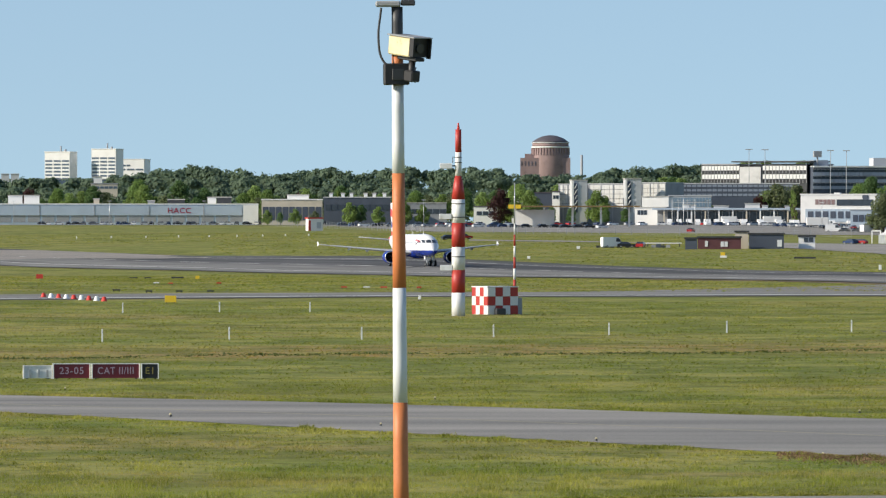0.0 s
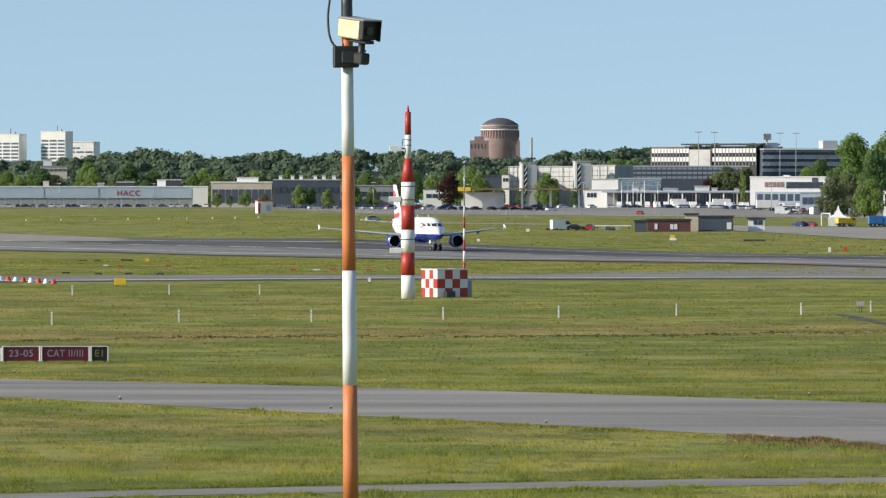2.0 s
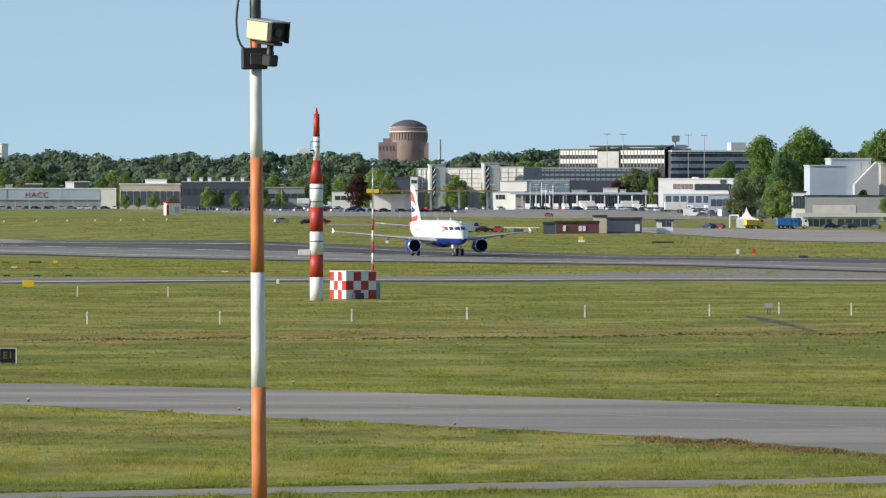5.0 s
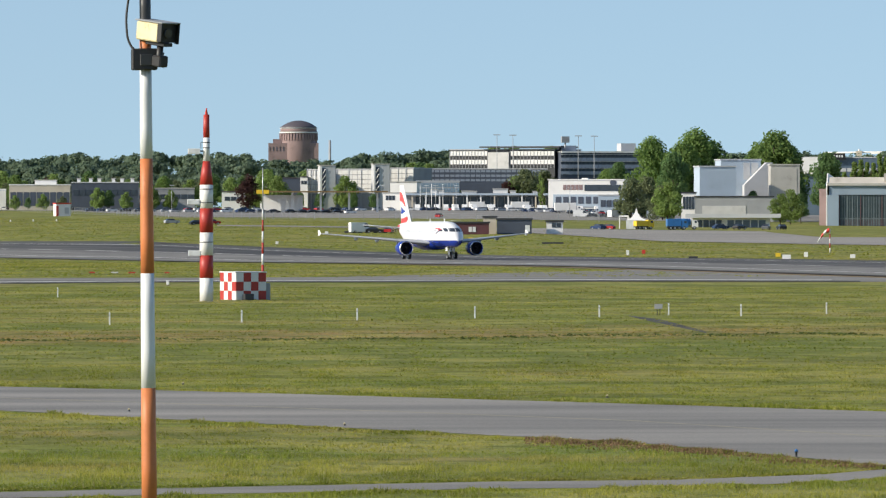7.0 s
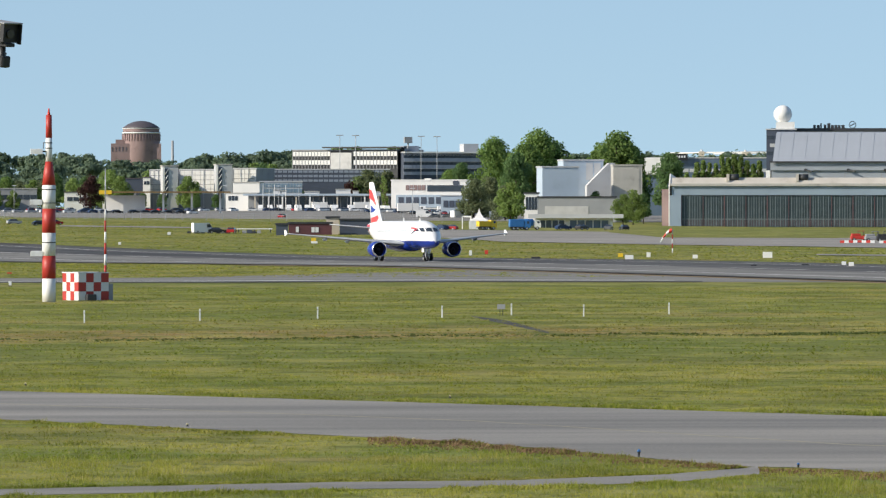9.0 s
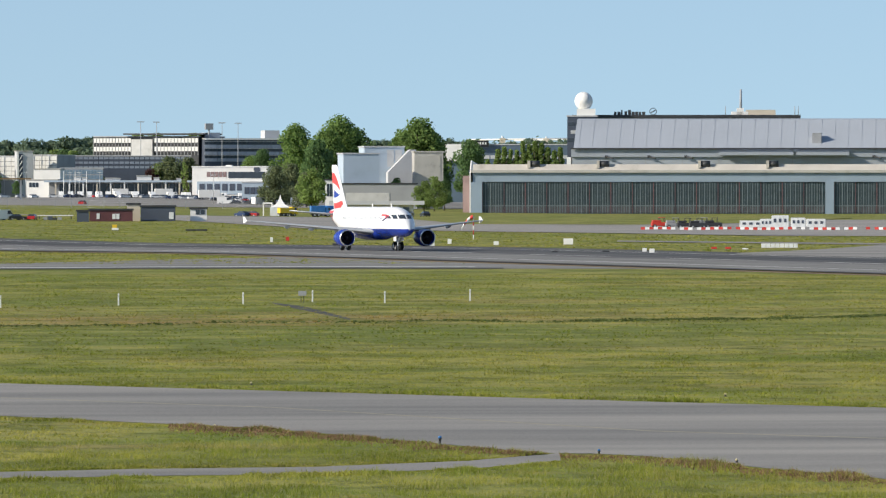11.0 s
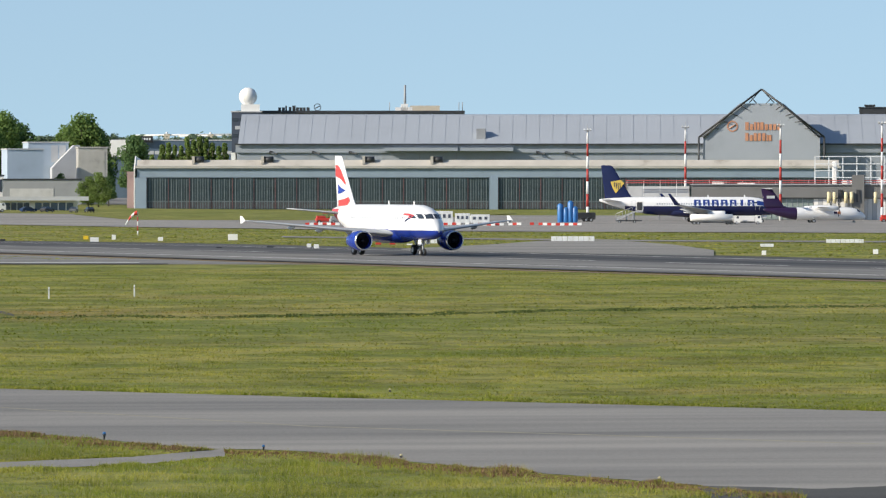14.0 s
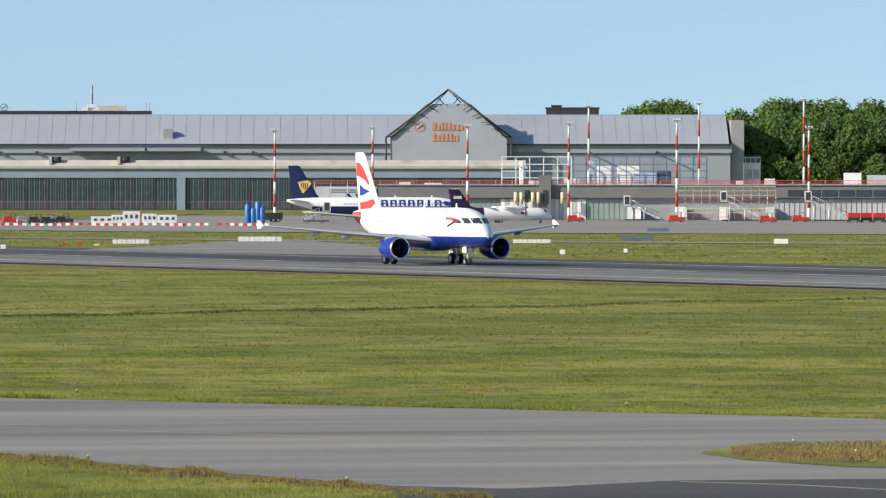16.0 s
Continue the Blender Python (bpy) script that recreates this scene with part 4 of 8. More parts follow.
def front_hangar():
    u0, u1 = 1095, 2330
    uc = (u0 + u1) / 2
    h = thing("front_hangar", facing(uc, HD), "long flat-roofed aircraft hangar with glazed sliding doors", "hangar")
    x0, x1 = (u0 - uc) * K, (u1 - uc) * K
    H, D = 14.6, 55.0
    part("wall", boxed(x0, x1, 1.6, D, 0, H - 2.0), CORRUGATED, h)
    part("fascia", boxed(x0, x1, 0, 1.55, 9.7, H - 2.2), FASCIA, h)
    part("roof", boxed(x0 - 0.6, x1 + 0.6, -0.8, D, H - 2.15, H - 1.4), CONCRETE, h)
    bm = bmesh.new()
    ring_loft(bm, [[(x, -0.3, H - 1.4), (x, 3.0, H - 1.4), (x, 3.0, H + 0.4), (x, 1.4, H + 0.4)] for x in (x0, x1)], smooth=False)
    bmesh.ops.recalc_face_normals(bm, faces=bm.faces)
    part("parapet", bm, PARAPET, h)
    part("end_pier", boxed(x0 - 0.5, x0 + 2.9, -0.6, 1.5, 0, 9.65), FASCIA, h)
    xm = (1723 - uc) * K
    part("pier", boxed(xm - 1.3, xm + 1.3, -0.5, 1.5, 0, 9.68), FASCIA, h)
    bm = bmesh.new()
    ring_loft(bm, [[(x, y, z) for y, z in ((-0.6, 0), (50, 0), (50, H + 0.2), (6, H + 1.6), (-0.6, H - 2.5))] for x in (x0 - 0.9, x0 - 0.55)], smooth=False)
    bmesh.ops.recalc_face_normals(bm, faces=bm.faces)
    part("gable_end", bm, WHITE, h)
    part("side_annex", boxed(x0 - 3.2, x0 - 1.0, 4, 30, 0, 11.5), BRICK, h)
    for a, b in ((x0 + 3.0, xm - 1.35), (xm + 1.35, x1)):
        n = round((b - a) / 6.6)
        w = (b - a) / n
        for k in range(n):
            xa = a + k * w
            bm = bmesh.new()
            box(bm, 0.12, w - 0.12, 0.35 + 0.25 * (k % 2), 0.5 + 0.25 * (k % 2), 0.1, 9.6)
            leaf = part("door_leaf", bm, DOORGLASS, h)
            leaf.location = (xa, 0, 0)
            bm = bmesh.new()
            y = 0.34 + 0.25 * (k % 2)
            for q in range(1, 8):
                xx = 0.12 + (w - 0.24) * q / 8
                box(bm, xx - (0.13 if q % 2 else 0.07), xx + (0.13 if q % 2 else 0.07), y - 0.14, y, 0.1, 9.6)
            box(bm, 0.12, w - 0.12, y - 0.1, y - 0.005, 2.3, 2.6)
            part("door_ribs", bm, DOORRIB, leaf)
            bm = bmesh.new()
            box(bm, -0.14, 0.11, y - 0.2, y + 0.1, 0.1, 9.6)
            part("door_post", bm, DOORPOST, leaf)
            bm = bmesh.new()
            for q in range(8):
                xx = 0.12 + (w - 0.24) * q / 8 + 0.2
                box(bm, xx, xx + (w - 0.24) / 8 - 0.42, y - 0.06, y - 0.004, 0.4, 2.2)
            part("kick_panel", bm, KICK, leaf)
    for u in (1205, 1327, 1505, 1625):
        bm = bmesh.new()
        x = (u - uc) * K
        ring_loft(bm, [circle((x + q * 1.4, 1.0, H + 0.5), 0.95, 16, "x") for q in (-1, 1)])
        part("roof_vent", bm, DARK, h)
        part("vent_cap", boxed(x - 2.3, x - 1.45, -0.2, 2.2, H - 0.8, H + 1.5), PARAPET, h)


front_hangar()


def main_hangar():
    BD = 2130.0
    q = BD / SIGHT
    u0, u1 = 1270, 2690
    uc = (u0 + u1) / 2
    h = thing("main_hangar", facing(uc, BD), "large grey steel aircraft hangar with stepped metal roof", "hangar")
    X = lambda u: (u - uc) * q
    g = h.matrix_basis.translation.z
    Z = lambda v: up(v, BD) - g
    eave, step, ridge = Z(-72), Z(-57), Z(-126)
    part("wall", boxed(X(u0), X(u1), 0, 110, 0, step), CORRUGATED, h)
    part("upper_wall", boxed(X(u0) - 0.3, X(u1) + 0.3, -0.8, 109, step + 0.02, eave), CORRUGATED, h)
    bm = bmesh.new()
    ring_loft(bm, [[(x, y, z) for y, z in ((-1.4, eave + 0.05), (108, eave + 0.05), (70, ridge), (22, ridge), (18, ridge - 0.4))] for x in (X(u0) + 0.5, X(u1) - 0.5)], smooth=False)
    bmesh.ops.recalc_face_normals(bm, faces=bm.faces)
    part("roof", bm, ROOFGREY, h)
    bm = bmesh.new()
    for k in range(60):
        x = X(u0) + 2 + (X(u1) - X(u0) - 4) * k / 59
        ring_loft(bm, [[(x + s, -1.45, eave + 0.1), (x + s, 18, ridge - 0.36), (x + s, 18, ridge - 0.30), (x + s, -1.45, eave + 0.13)] for s in (-0.02, 0.02)], smooth=False)
    bmesh.ops.recalc_face_normals(bm, faces=bm.faces)
    part("roof_seams", bm, ROOFGREY, h)
    part("gutter", boxed(X(u0) - 0.5, X(u1) + 0.5, -1.9, -1.42, eave - 0.25, eave + 0.2), DARK, h)
    for a, b in ((1530, 1660), (1665, 1758)):
        part("awning", boxed(X(a), X(b), -5.5, -0.85, Z(-66), Z(-60)), CORRUGATED, h)
    for u in (1330, 1405, 1470, 1800, 1850, 2440, 2560):
        bm = bmesh.new()
        tube(bm, (X(u), -0.8, eave - 2.6), (X(u) + 2.5, -5.5, eave - 3.2), 0.22)
        box(bm, X(u) - 0.4, X(u) + 0.5, -1.3, -0.8, eave - 3.0, eave - 2.2)
        part("floodlight_arm", bm, DARK, h)
    for k in range(1, 22):
        x = X(u0) + (X(u1) - X(u0)) * k / 22
        part("wall_joint", boxed(x - 0.12, x + 0.12, -0.06, -0.003, 14, step - 0.1), MIDGREY, h)
    part("end_tower", boxed(X(u1) + 0.4, X(u1) + 4.5, 2, 40, 0, ridge - 2), MIDGREY, h)
    part("shaft", boxed(X(1692), X(1708), 2, 6, eave, eave + 5), MIDGREY, h)
    part("corner_stair", boxed(X(u0) - 1.8, X(u0) - 0.4, 0.3, 12, 0, step), WHITE, h)
    # pointed gable carrying the painted wordmark, drawn as bars
    gx, gw = X(2193), 18.6
    zt, zs = Z(-143), Z(-88)
    bm = bmesh.new()
    ring_loft(bm, [[(gx + x, y, z) for x, z in ((-gw, 0), (gw, 0), (gw, zs), (7, zt), (-7, zt), (-gw, zs))] for y in (-7, 6)], smooth=False)
    bmesh.ops.recalc_face_normals(bm, faces=bm.faces)
    part("gable", bm, GABLE, h)
    bm = bmesh.new()
    za = Z(-168)
    for y in (-7.6, -4.5):
        for s in (-1, 1):
            tube(bm, (gx + s * 20, y, Z(-84)), (gx, y, za), 0.32)
            tube(bm, (gx + s * 20, y, Z(-84)), (gx + s * 20, y, 10), 0.3)
            tube(bm, (gx + s * 18.6, y, zs - 1), (gx + s * 6, y, zt + 0.2), 0.2)
            for k in range(6):
                f0, f1 = k / 6, (k + 0.5) / 6
                a = Vector((gx + s * 20 * (1 - f0), y, Z(-84) + (za - Z(-84)) * f0))
                b = Vector((gx + s * 18.6 * (1 - f1) * 0.98, y, zs - 1 + (zt + 2 - zs) * f1))
                tube(bm, a, b, 0.14)
    tube(bm, (gx - 4, -7.6, zt + 0.2), (gx, -7.6, za), 0.16)
    tube(bm, (gx + 4, -7.6, zt + 0.2), (gx, -7.6, za), 0.16)
    part("gable_truss", bm, DARK, h)
    MARK = material("faded_orange_lettering", (0.55, 0.26, 0.15), 0.6, vary=0.1)
    bm = bmesh.new()
    ring_loft(bm, [circle((gx - 9.3, -7.12, Z(-103)), r, 24, "y") for r in (1.75, 1.35)], cap=False)
    tube(bm, (gx - 10.2, -7.12, Z(-103) - 0.6), (gx - 8.3, -7.12, Z(-103) + 0.6), 0.16)
    for z, x0, ws in ((Z(-103), -5.2, (1.5, 1.3, 0.9, 1.1, 1.4, 1.4, 1.3, 1.3, 1.4)), (Z(-84), -5.2, (1.4, 1.3, 1.3, 1.4, 1.4, 0.6, 1.3))):
        x = gx + x0
        for k, w in enumerate(ws):
            box(bm, x, x + w * 0.72, -7.16, -7.02, z - 1.2, z + (1.3 if k in (0, 2, 3, 4) else 0.7))
            x += w
    part("wordmark_bars", bm, MARK, h, "faded orange wordmark")


main_hangar()


# ---- far buildings ----
def building(name, u0, u1, v_top, d, depth, wall, label, bands=(), roof=None, turn=0, category="building", base=None):
    """A block facing the airfield; bands are window rows (v_top, v_bottom, count, material, share from, share to)."""
    uc = (u0 + u1) / 2
    b = thing(name, facing(uc, d, turn), label, category)
    w = (u1 - u0) * d / SIGHT
    g = b.matrix_basis.translation.z
    Z = lambda v: up(v, d) - g
    top = Z(v_top)
    part("wall", boxed(-w / 2, w / 2, 0, depth, 0, top), wall, b)
    part("roof", boxed(-w / 2 - 0.25, w / 2 + 0.25, -0.25, depth + 0.25, top + 0.01, top + 0.45), roof or CONCRETE, b)
    for v0, v1, n, mat, f0, f1 in bands:
        x0, x1 = -w / 2 + w * f0, -w / 2 + w * f1
        pitch = (x1 - x0) / n
        me = None
        for k in range(n):
            if me is None:
                ob = part("window", boxed(pitch * 0.08, pitch * 0.92, -0.12, -0.005, 0, Z(v0) - Z(v1)), mat, b)
                me = ob.data
            else:
                ob = new("window", me)
                ob.parent = b
            ob.location = (x0 + k * pitch, 0, Z(v1))
    return b, w, Z


PALEBLUE = material("pale_blue_cladding", (0.40, 0.48, 0.56), 0.55, vary=0.08, scale=8)
BEIGE = material("beige_render", (0.55, 0.49, 0.39), 0.8, vary=0.1, scale=6)
BRIGHT = material("white_render", (0.80, 0.79, 0.76), 0.7, vary=0.05, scale=6)
LOUVRE = material("grey_louvre", (0.50, 0.50, 0.49), 0.6, vary=0.15, scale=3)
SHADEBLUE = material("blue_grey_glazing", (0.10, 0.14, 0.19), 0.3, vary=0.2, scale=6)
COPPER = material("dark_copper_roof", (0.085, 0.075, 0.085), 0.6, vary=0.15, scale=8)

# cargo centre with its long fascia
cargo, w, Z = building("cargo_building", -1215, -351, -22, 2900, 60, PALEBLUE, "long pale cargo hall with a signed fascia", [(-3, 9, 34, MIDGREY, 0.0, 1.0)], BRIGHT, 0, "warehouse")
part("fascia", boxed(-w / 2 + 1, w / 2 - 7, -0.5, -0.15, Z(-3), Z(-20)), PALEBLUE, cargo, "pale grey fascia board")
part("end_bay", boxed(w / 2 - 6.5, w / 2 + 0.05, -0.6, -0.15, Z(13), Z(-21)), BRIGHT, cargo)
for k in range(1, 9):
    part("fascia_joint", boxed(-w / 2 + w * k / 9 - 0.15, -w / 2 + w * k / 9 + 0.15, -0.62, -0.51, Z(-3), Z(-20)), MIDGREY, cargo)
SIGNINK = material("sign_crimson", (0.32, 0.02, 0.04), 0.5, vary=0.05)
lettering("HACC", 3.3, SIGNINK, cargo, (w / 2 - (459 - 320) * 2900 / SIGHT, -0.6, Z(-11)), 1.05)
for u0, u1, v, mat in ((-790, -765, -37, BRIGHT), (-762, -735, -37, BRIGHT), (-640, -630, -31, BEIGE), (-545, -533, -28, MIDGREY), (-510, -480, -30, DARK), (-440, -425, -34, BRIGHT), (-424, -398, -34, DARK)):
    un, _, _ = building("roof_unit", u0, u1, v, 2915, 8, mat, "small plant room on the cargo hall roof", (), None, 0, "plant room")

for u0, u1, v, n in ((-727, -681, -114, 6), (-645, -600, -119, 6)):
    tw, w, Z = building("office_tower", u0, u1, v, 4300, 16, BRIGHT, "white office tower with dark window bands", [(v + 14 + 6.2 * k, v + 17.2 + 6.2 * k, 3, SHADEBLUE, 0.0, 1.0) for k in range(n)], BRIGHT, -18, "tower block")
    bm = bmesh.new()
    tube(bm, (0, 8, Z(v)), (0, 8, Z(v - 11)), 0.5)
    tube(bm, (3, 8, Z(v)), (3, 8, Z(v - 5)), 0.8)
    part("roof_aerial", bm, MIDGREY, tw)
building("office_block", -599, -551, -101, 4350, 20, BRIGHT, "white office block with dark window bands", [(-92, -89, 3, SHADEBLUE, 0.0, 0.5), (-85, -82, 3, SHADEBLUE, 0, 1)], BRIGHT, -12)
building("works_hall", -960, -615, -66, 3700, 30, SHADEBLUE, "long blue-grey works hall", [(-58, -52, 10, MIDGREY, 0, 1)], MIDGREY)
for u in (-795, -778):
    t, w, Z = building("storage_silo", u - 7, u + 7, -75, 3650, 5, GREY, "grey cylindrical storage tank", (), GREY, 0, "tank")
building("beige_block", -645, -598, -58, 3250, 12, BEIGE, "beige low block with window bands", [(-54, -50, 6, SHADEBLUE, 0, 1)], MIDGREY)
building("white_block", -640, -625, -70, 3350, 8, BRIGHT, "small white stair tower above the trees", ())
building("workshop", -345, -238, -30, 2860, 20, BEIGE, "low beige workshop with dark lower bays", [(-18, 6, 9, SLATEBLUE, 0.01, 0.99)], BRIGHT)
building("workshop", -300, -262, -38, 2880, 14, BRIGHT, "small white roof block on the workshop", ())
building("parts_store", -236, -118, -34, 2930, 25, SLATEBLUE, "dark flat-roofed store with pale roof edge", [(-22, -12, 10, GLASSY, 0.02, 0.98)], GREY)
for u in (-226, -205, -190, -165, -150, -132):
    building("roof_unit", u, u + 6, -41, 2945, 3, BRIGHT, "small white roof ventilator", (), None, 0, "ventilator")
building("grey_store", -118, -20, -24, 2960, 20, MIDGREY, "low grey store behind the trees", [(-14, -6, 8, GLASSY, 0, 1)])
building("white_house", 28, 70, -18, 2900, 12, BRIGHT, "low white house with pitched roof", [(-10, -3, 3, GLASSY, 0.1, 0.9)], COPPER)
building("white_house", 95, 135, -28, 2980, 12, BRIGHT, "white house among trees", [(-20, -12, 3, GLASSY, 0.1, 0.9)], COPPER)
building("dark_house", 135, 185, -42, 3000, 12, SLATEBLUE, "dark slate-roofed house among trees", (), COPPER)

# domed brick water tower
def domed_tower():
    d = 4600
    q = d / SIGHT
    t = thing("domed_tower", facing(163, d), "round brick tower with copper dome and lower brick wing", "tower")
    g = t.matrix_basis.translation.z
    Z = lambda v: up(v, d) - g
    r = 33 * q
    bm = bmesh.new()
    ring_loft(bm, [circle((0, 0, z), rad, 40) for z, rad in ((0, r * 1.02), (Z(-108), r * 1.0), (Z(-122), r * 0.98))], smooth=True)
    part("drum", bm, BRICK, t)
    bm = bmesh.new()
    ring_loft(bm, [circle((0, 0, z), r * 1.02, 40) for z in (Z(-124), Z(-121.6))])
    part("cornice", bm, PALE, t, "pale stone cornice")
    bm = bmesh.new()
    ring_loft(bm, [circle((0, 0, z), r * 1.01, 40) for z in (Z(-131), Z(-130))])
    part("cornice", bm, PALE, t, "pale stone cornice")
    bm = bmesh.new()
    ring_loft(bm, [circle((0, 0, z), r * 0.97, 40) for z in (Z(-124), Z(-130.5))])
    part("attic_ring", bm, BRICK, t)
    bm = bmesh.new()
    cap = math.asin(2 * 33 * 13 / (33 ** 2 + 13 ** 2))
    ball = r / math.sin(cap)
    ring_loft(bm, [circle((0, 0, Z(-131) + ball * (math.cos(cap * (1 - k / 8)) - math.cos(cap))), ball * math.sin(cap * (1 - k / 8)) + 0.05, 40) for k in range(9)])
    part("dome", bm, COPPER, t)
    for k in range(20):
        a = math.pi + math.pi * (k + 0.5) / 20
        pil = part("pilaster", boxed(-0.45, 0.45, -0.4, 0.3, Z(-109), Z(-121)), BRICK, t)
        pil.matrix_basis = Matrix.Translation((r * 1.0 * math.cos(a), r * 1.0 * math.sin(a), 0)) @ Matrix.Rotation(a + math.pi / 2, 4, "Z")
    part("wing", boxed(-r - 20 * q, r + 2 * q, -r * 0.8, r * 0.6, 0, Z(-104)), BRICK, t)
    part("wing_roof", boxed(-r - 12 * q, -r + 8 * q, -r * 0.5, r * 0.5, Z(-104) + 0.01, Z(-111)), BRICK, t)
    for k in range(5):
        x = -r - 18 * q + k * 6 * q
        part("arched_window", boxed(x, x + 1.2 * q, -r * 0.8 - 0.2, -r * 0.8 - 0.01, Z(-90), Z(-98)), SLATEBLUE, t)
    ch = thing("chimney", facing(218, 4500), "slender far factory chimney", "chimney")
    bm = bmesh.new()
    tube(bm, (0, 0, 0), (0, 0, up(-109, 4500) - 5), 1.1, 0.8, 14)
    part("shaft", bm, MIDGREY, ch)


domed_tower()

# parking decks and offices
MESHPANEL = material("pale_expanded_metal", (0.70, 0.69, 0.66), 0.6, vary=0.10, scale=3)
for u0, u1, v, d in ((178, 201, -57, 2960), (229, 296, -57.5, 2970), (324, 366, -59.5, 2950)):
    gb, w, Z = building("parking_deck", u0, u1, v, d, 30, MIDGREY, "parking deck clad in pale metal mesh panels", (), GREY, -16, "car park")
    for row in range(5):
        va, vb = v + 1 + row * 8.2, v + 8.4 + row * 8.2
        n = max(4, round(w / 2.6))
        for k in range(n):
            part("mesh_panel", boxed(-w / 2 + w * k / n + 0.07, -w / 2 + w * (k + 1) / n - 0.07, -0.35 - 0.04 * ((k + row) % 2), -0.05, Z(vb), Z(va)), MESHPANEL, gb)
    for k in range(max(3, round(w / 6.5)) + 1):
        x = -w / 2 + w * k / max(3, round(w / 6.5))
        part("column", boxed(x - 0.12, x + 0.12, -0.6, -0.40, 0, Z(v)), GREY, gb)
for u0, u1, v in ((201, 228, -64), (295, 323, -66.5)):
    st, w, Z = building("stair_tower", u0, u1, v, 2935, 10, GREY, "pale concrete stair tower beside the parking deck", (), CONCRETE, 6, "tower")
    part("stair_glazing", boxed(-w / 2 + 0.8, -w / 2 + 0.36 * w, -0.2, -0.01, Z(-8), Z(v + 4)), SLATEBLUE, st)
    for k in range(5):
        z = Z(-10) + (Z(v + 5) - Z(-10)) * k / 5
        bm = bmesh.new()
        tube(bm, (-w / 2 + 0.9, -0.3, z), (-w / 2 + 0.35 * w, -0.3, z + 2.4), 0.16, n=6)
        part("stair_flight", bm, BRIGHT, st)
    part("edge_fin", boxed(-w / 2 - 0.1, -w / 2 + 0.7, -0.5, -0.02, 0, Z(v + 0.5)), BRIGHT, st)
building("white_house", 166, 179, -44, 2950, 10, BRIGHT, "small white house beside the parking deck", [(-38, -32, 2, GLASSY, 0.1, 0.9)], COPPER)
SPANBLUE = material("blue_grey_band", (0.25, 0.29, 0.35), 0.55, vary=0.1, scale=5)
building("office_wing", 366, 600, -58, 2990, 25, SLATEBLUE, "dark blue-grey office wing with long window bands", [(-57, -53, 26, SPANBLUE, 0, 1), (-49, -45, 26, SPANBLUE, 0, 1), (-41, -37, 26, SPANBLUE, 0, 1)], GREY)
ob, w, Z = building("office_building", 421, 622, -92, 3050, 30, DARK, "office building with white balustrade bands and overhanging roof", [], MIDGREY, -24, "offices")
for f0, f1, n in ((0.0, 0.36, 12), (0.58, 1.0, 13)):
    for v in (-90, -75):
        for k in range(n):
            x0 = -w / 2 + w * (f0 + (f1 - f0) * k / n)
            x1 = -w / 2 + w * (f0 + (f1 - f0) * (k + 1) / n)
            part("balustrade_panel", boxed(x0 + 0.12, x1 - 0.12, -0.5, -0.05, Z(v + 8), Z(v)), BRIGHT, ob)
    for k in range(n + 1):
        x0 = -w / 2 + w * (f0 + (f1 - f0) * k / n)
        part("column", boxed(x0 - 0.11, x0 + 0.11, -0.7, -0.52, Z(-60), Z(-91)), MIDGREY, ob)
part("screen", boxed(-w / 2 + w * 0.37, -w / 2 + w * 0.57, -1.2, -0.06, Z(-58), Z(-88)), LOUVRE, ob, "grey metal sun screen")
part("canopy", boxed(-w / 2 + w * 0.30, w / 2 + 3, -2.5, 20, Z(-96), Z(-98.5)), DARK, ob)
SPANDREL = material("blue_grey_spandrel", (0.30, 0.34, 0.40), 0.55, vary=0.1, scale=5)
ob, w, Z = building("office_building", 622, 788, -88, 3040, 30, SLATEBLUE, "shaded office wing with blue-grey spandrels and dark window bands", (), GREY, 14, "offices")
for row in range(3):
    v = -84 + 12 * row
    for k in range(22):
        x0, x1 = -w / 2 + w * k / 22, -w / 2 + w * (k + 1) / 22
        part("spandrel", boxed(x0 + 0.05, x1 - 0.05, -0.45, -0.02, Z(v + 11), Z(v + 5.5)), SPANDREL, ob)
        part("window", boxed(x0 + 0.22, x1 - 0.22, -0.10, -0.01, Z(v + 5.2), Z(v)), GLASSY, ob)
    part("sun_shade", boxed(-w / 2, w / 2, -1.3, -0.46, Z(v + 0.3), Z(v - 0.5)), GREY, ob)
part("cornice", boxed(-w / 2, w / 2, -1.5, -0.02, Z(-87), Z(-90)), BRIGHT, ob)
part("plant_room", boxed(w * 0.18, w * 0.34, 4, 12, Z(-88), Z(-104)), GREY, ob)
part("plant_room", boxed(-w * 0.46, -w * 0.30, 6, 14, Z(-88), Z(-100)), SPANDREL, ob)
bm = bmesh.new()
tube(bm, (-w / 2 + 3, 4, Z(-90)), (-w / 2 + 3, 4, Z(-105)), 0.4)
box(bm, -w / 2 + 1.2, -w / 2 + 4.8, 3, 5, Z(-105), Z(-116))
part("aerial_frame", bm, MIDGREY, ob)
for u in (512, 540, 655, 683):
    lp = thing("lamp_post", facing(u, 3000), "tall slender lamp post above the roofs", "lamp post", "roofline lamp posts")
    bm = bmesh.new()
    tube(bm, (0, 0, 0), (0, 0, up(-118, 3000) - 5), 0.22, 0.12)
    part("pole", bm, MIDGREY, lp)
    part("head", boxed(-1.6, 1.6, -0.3, 0.3, up(-118, 3000) - 5.0, up(-118, 3000) - 4.6), MIDGREY, lp)

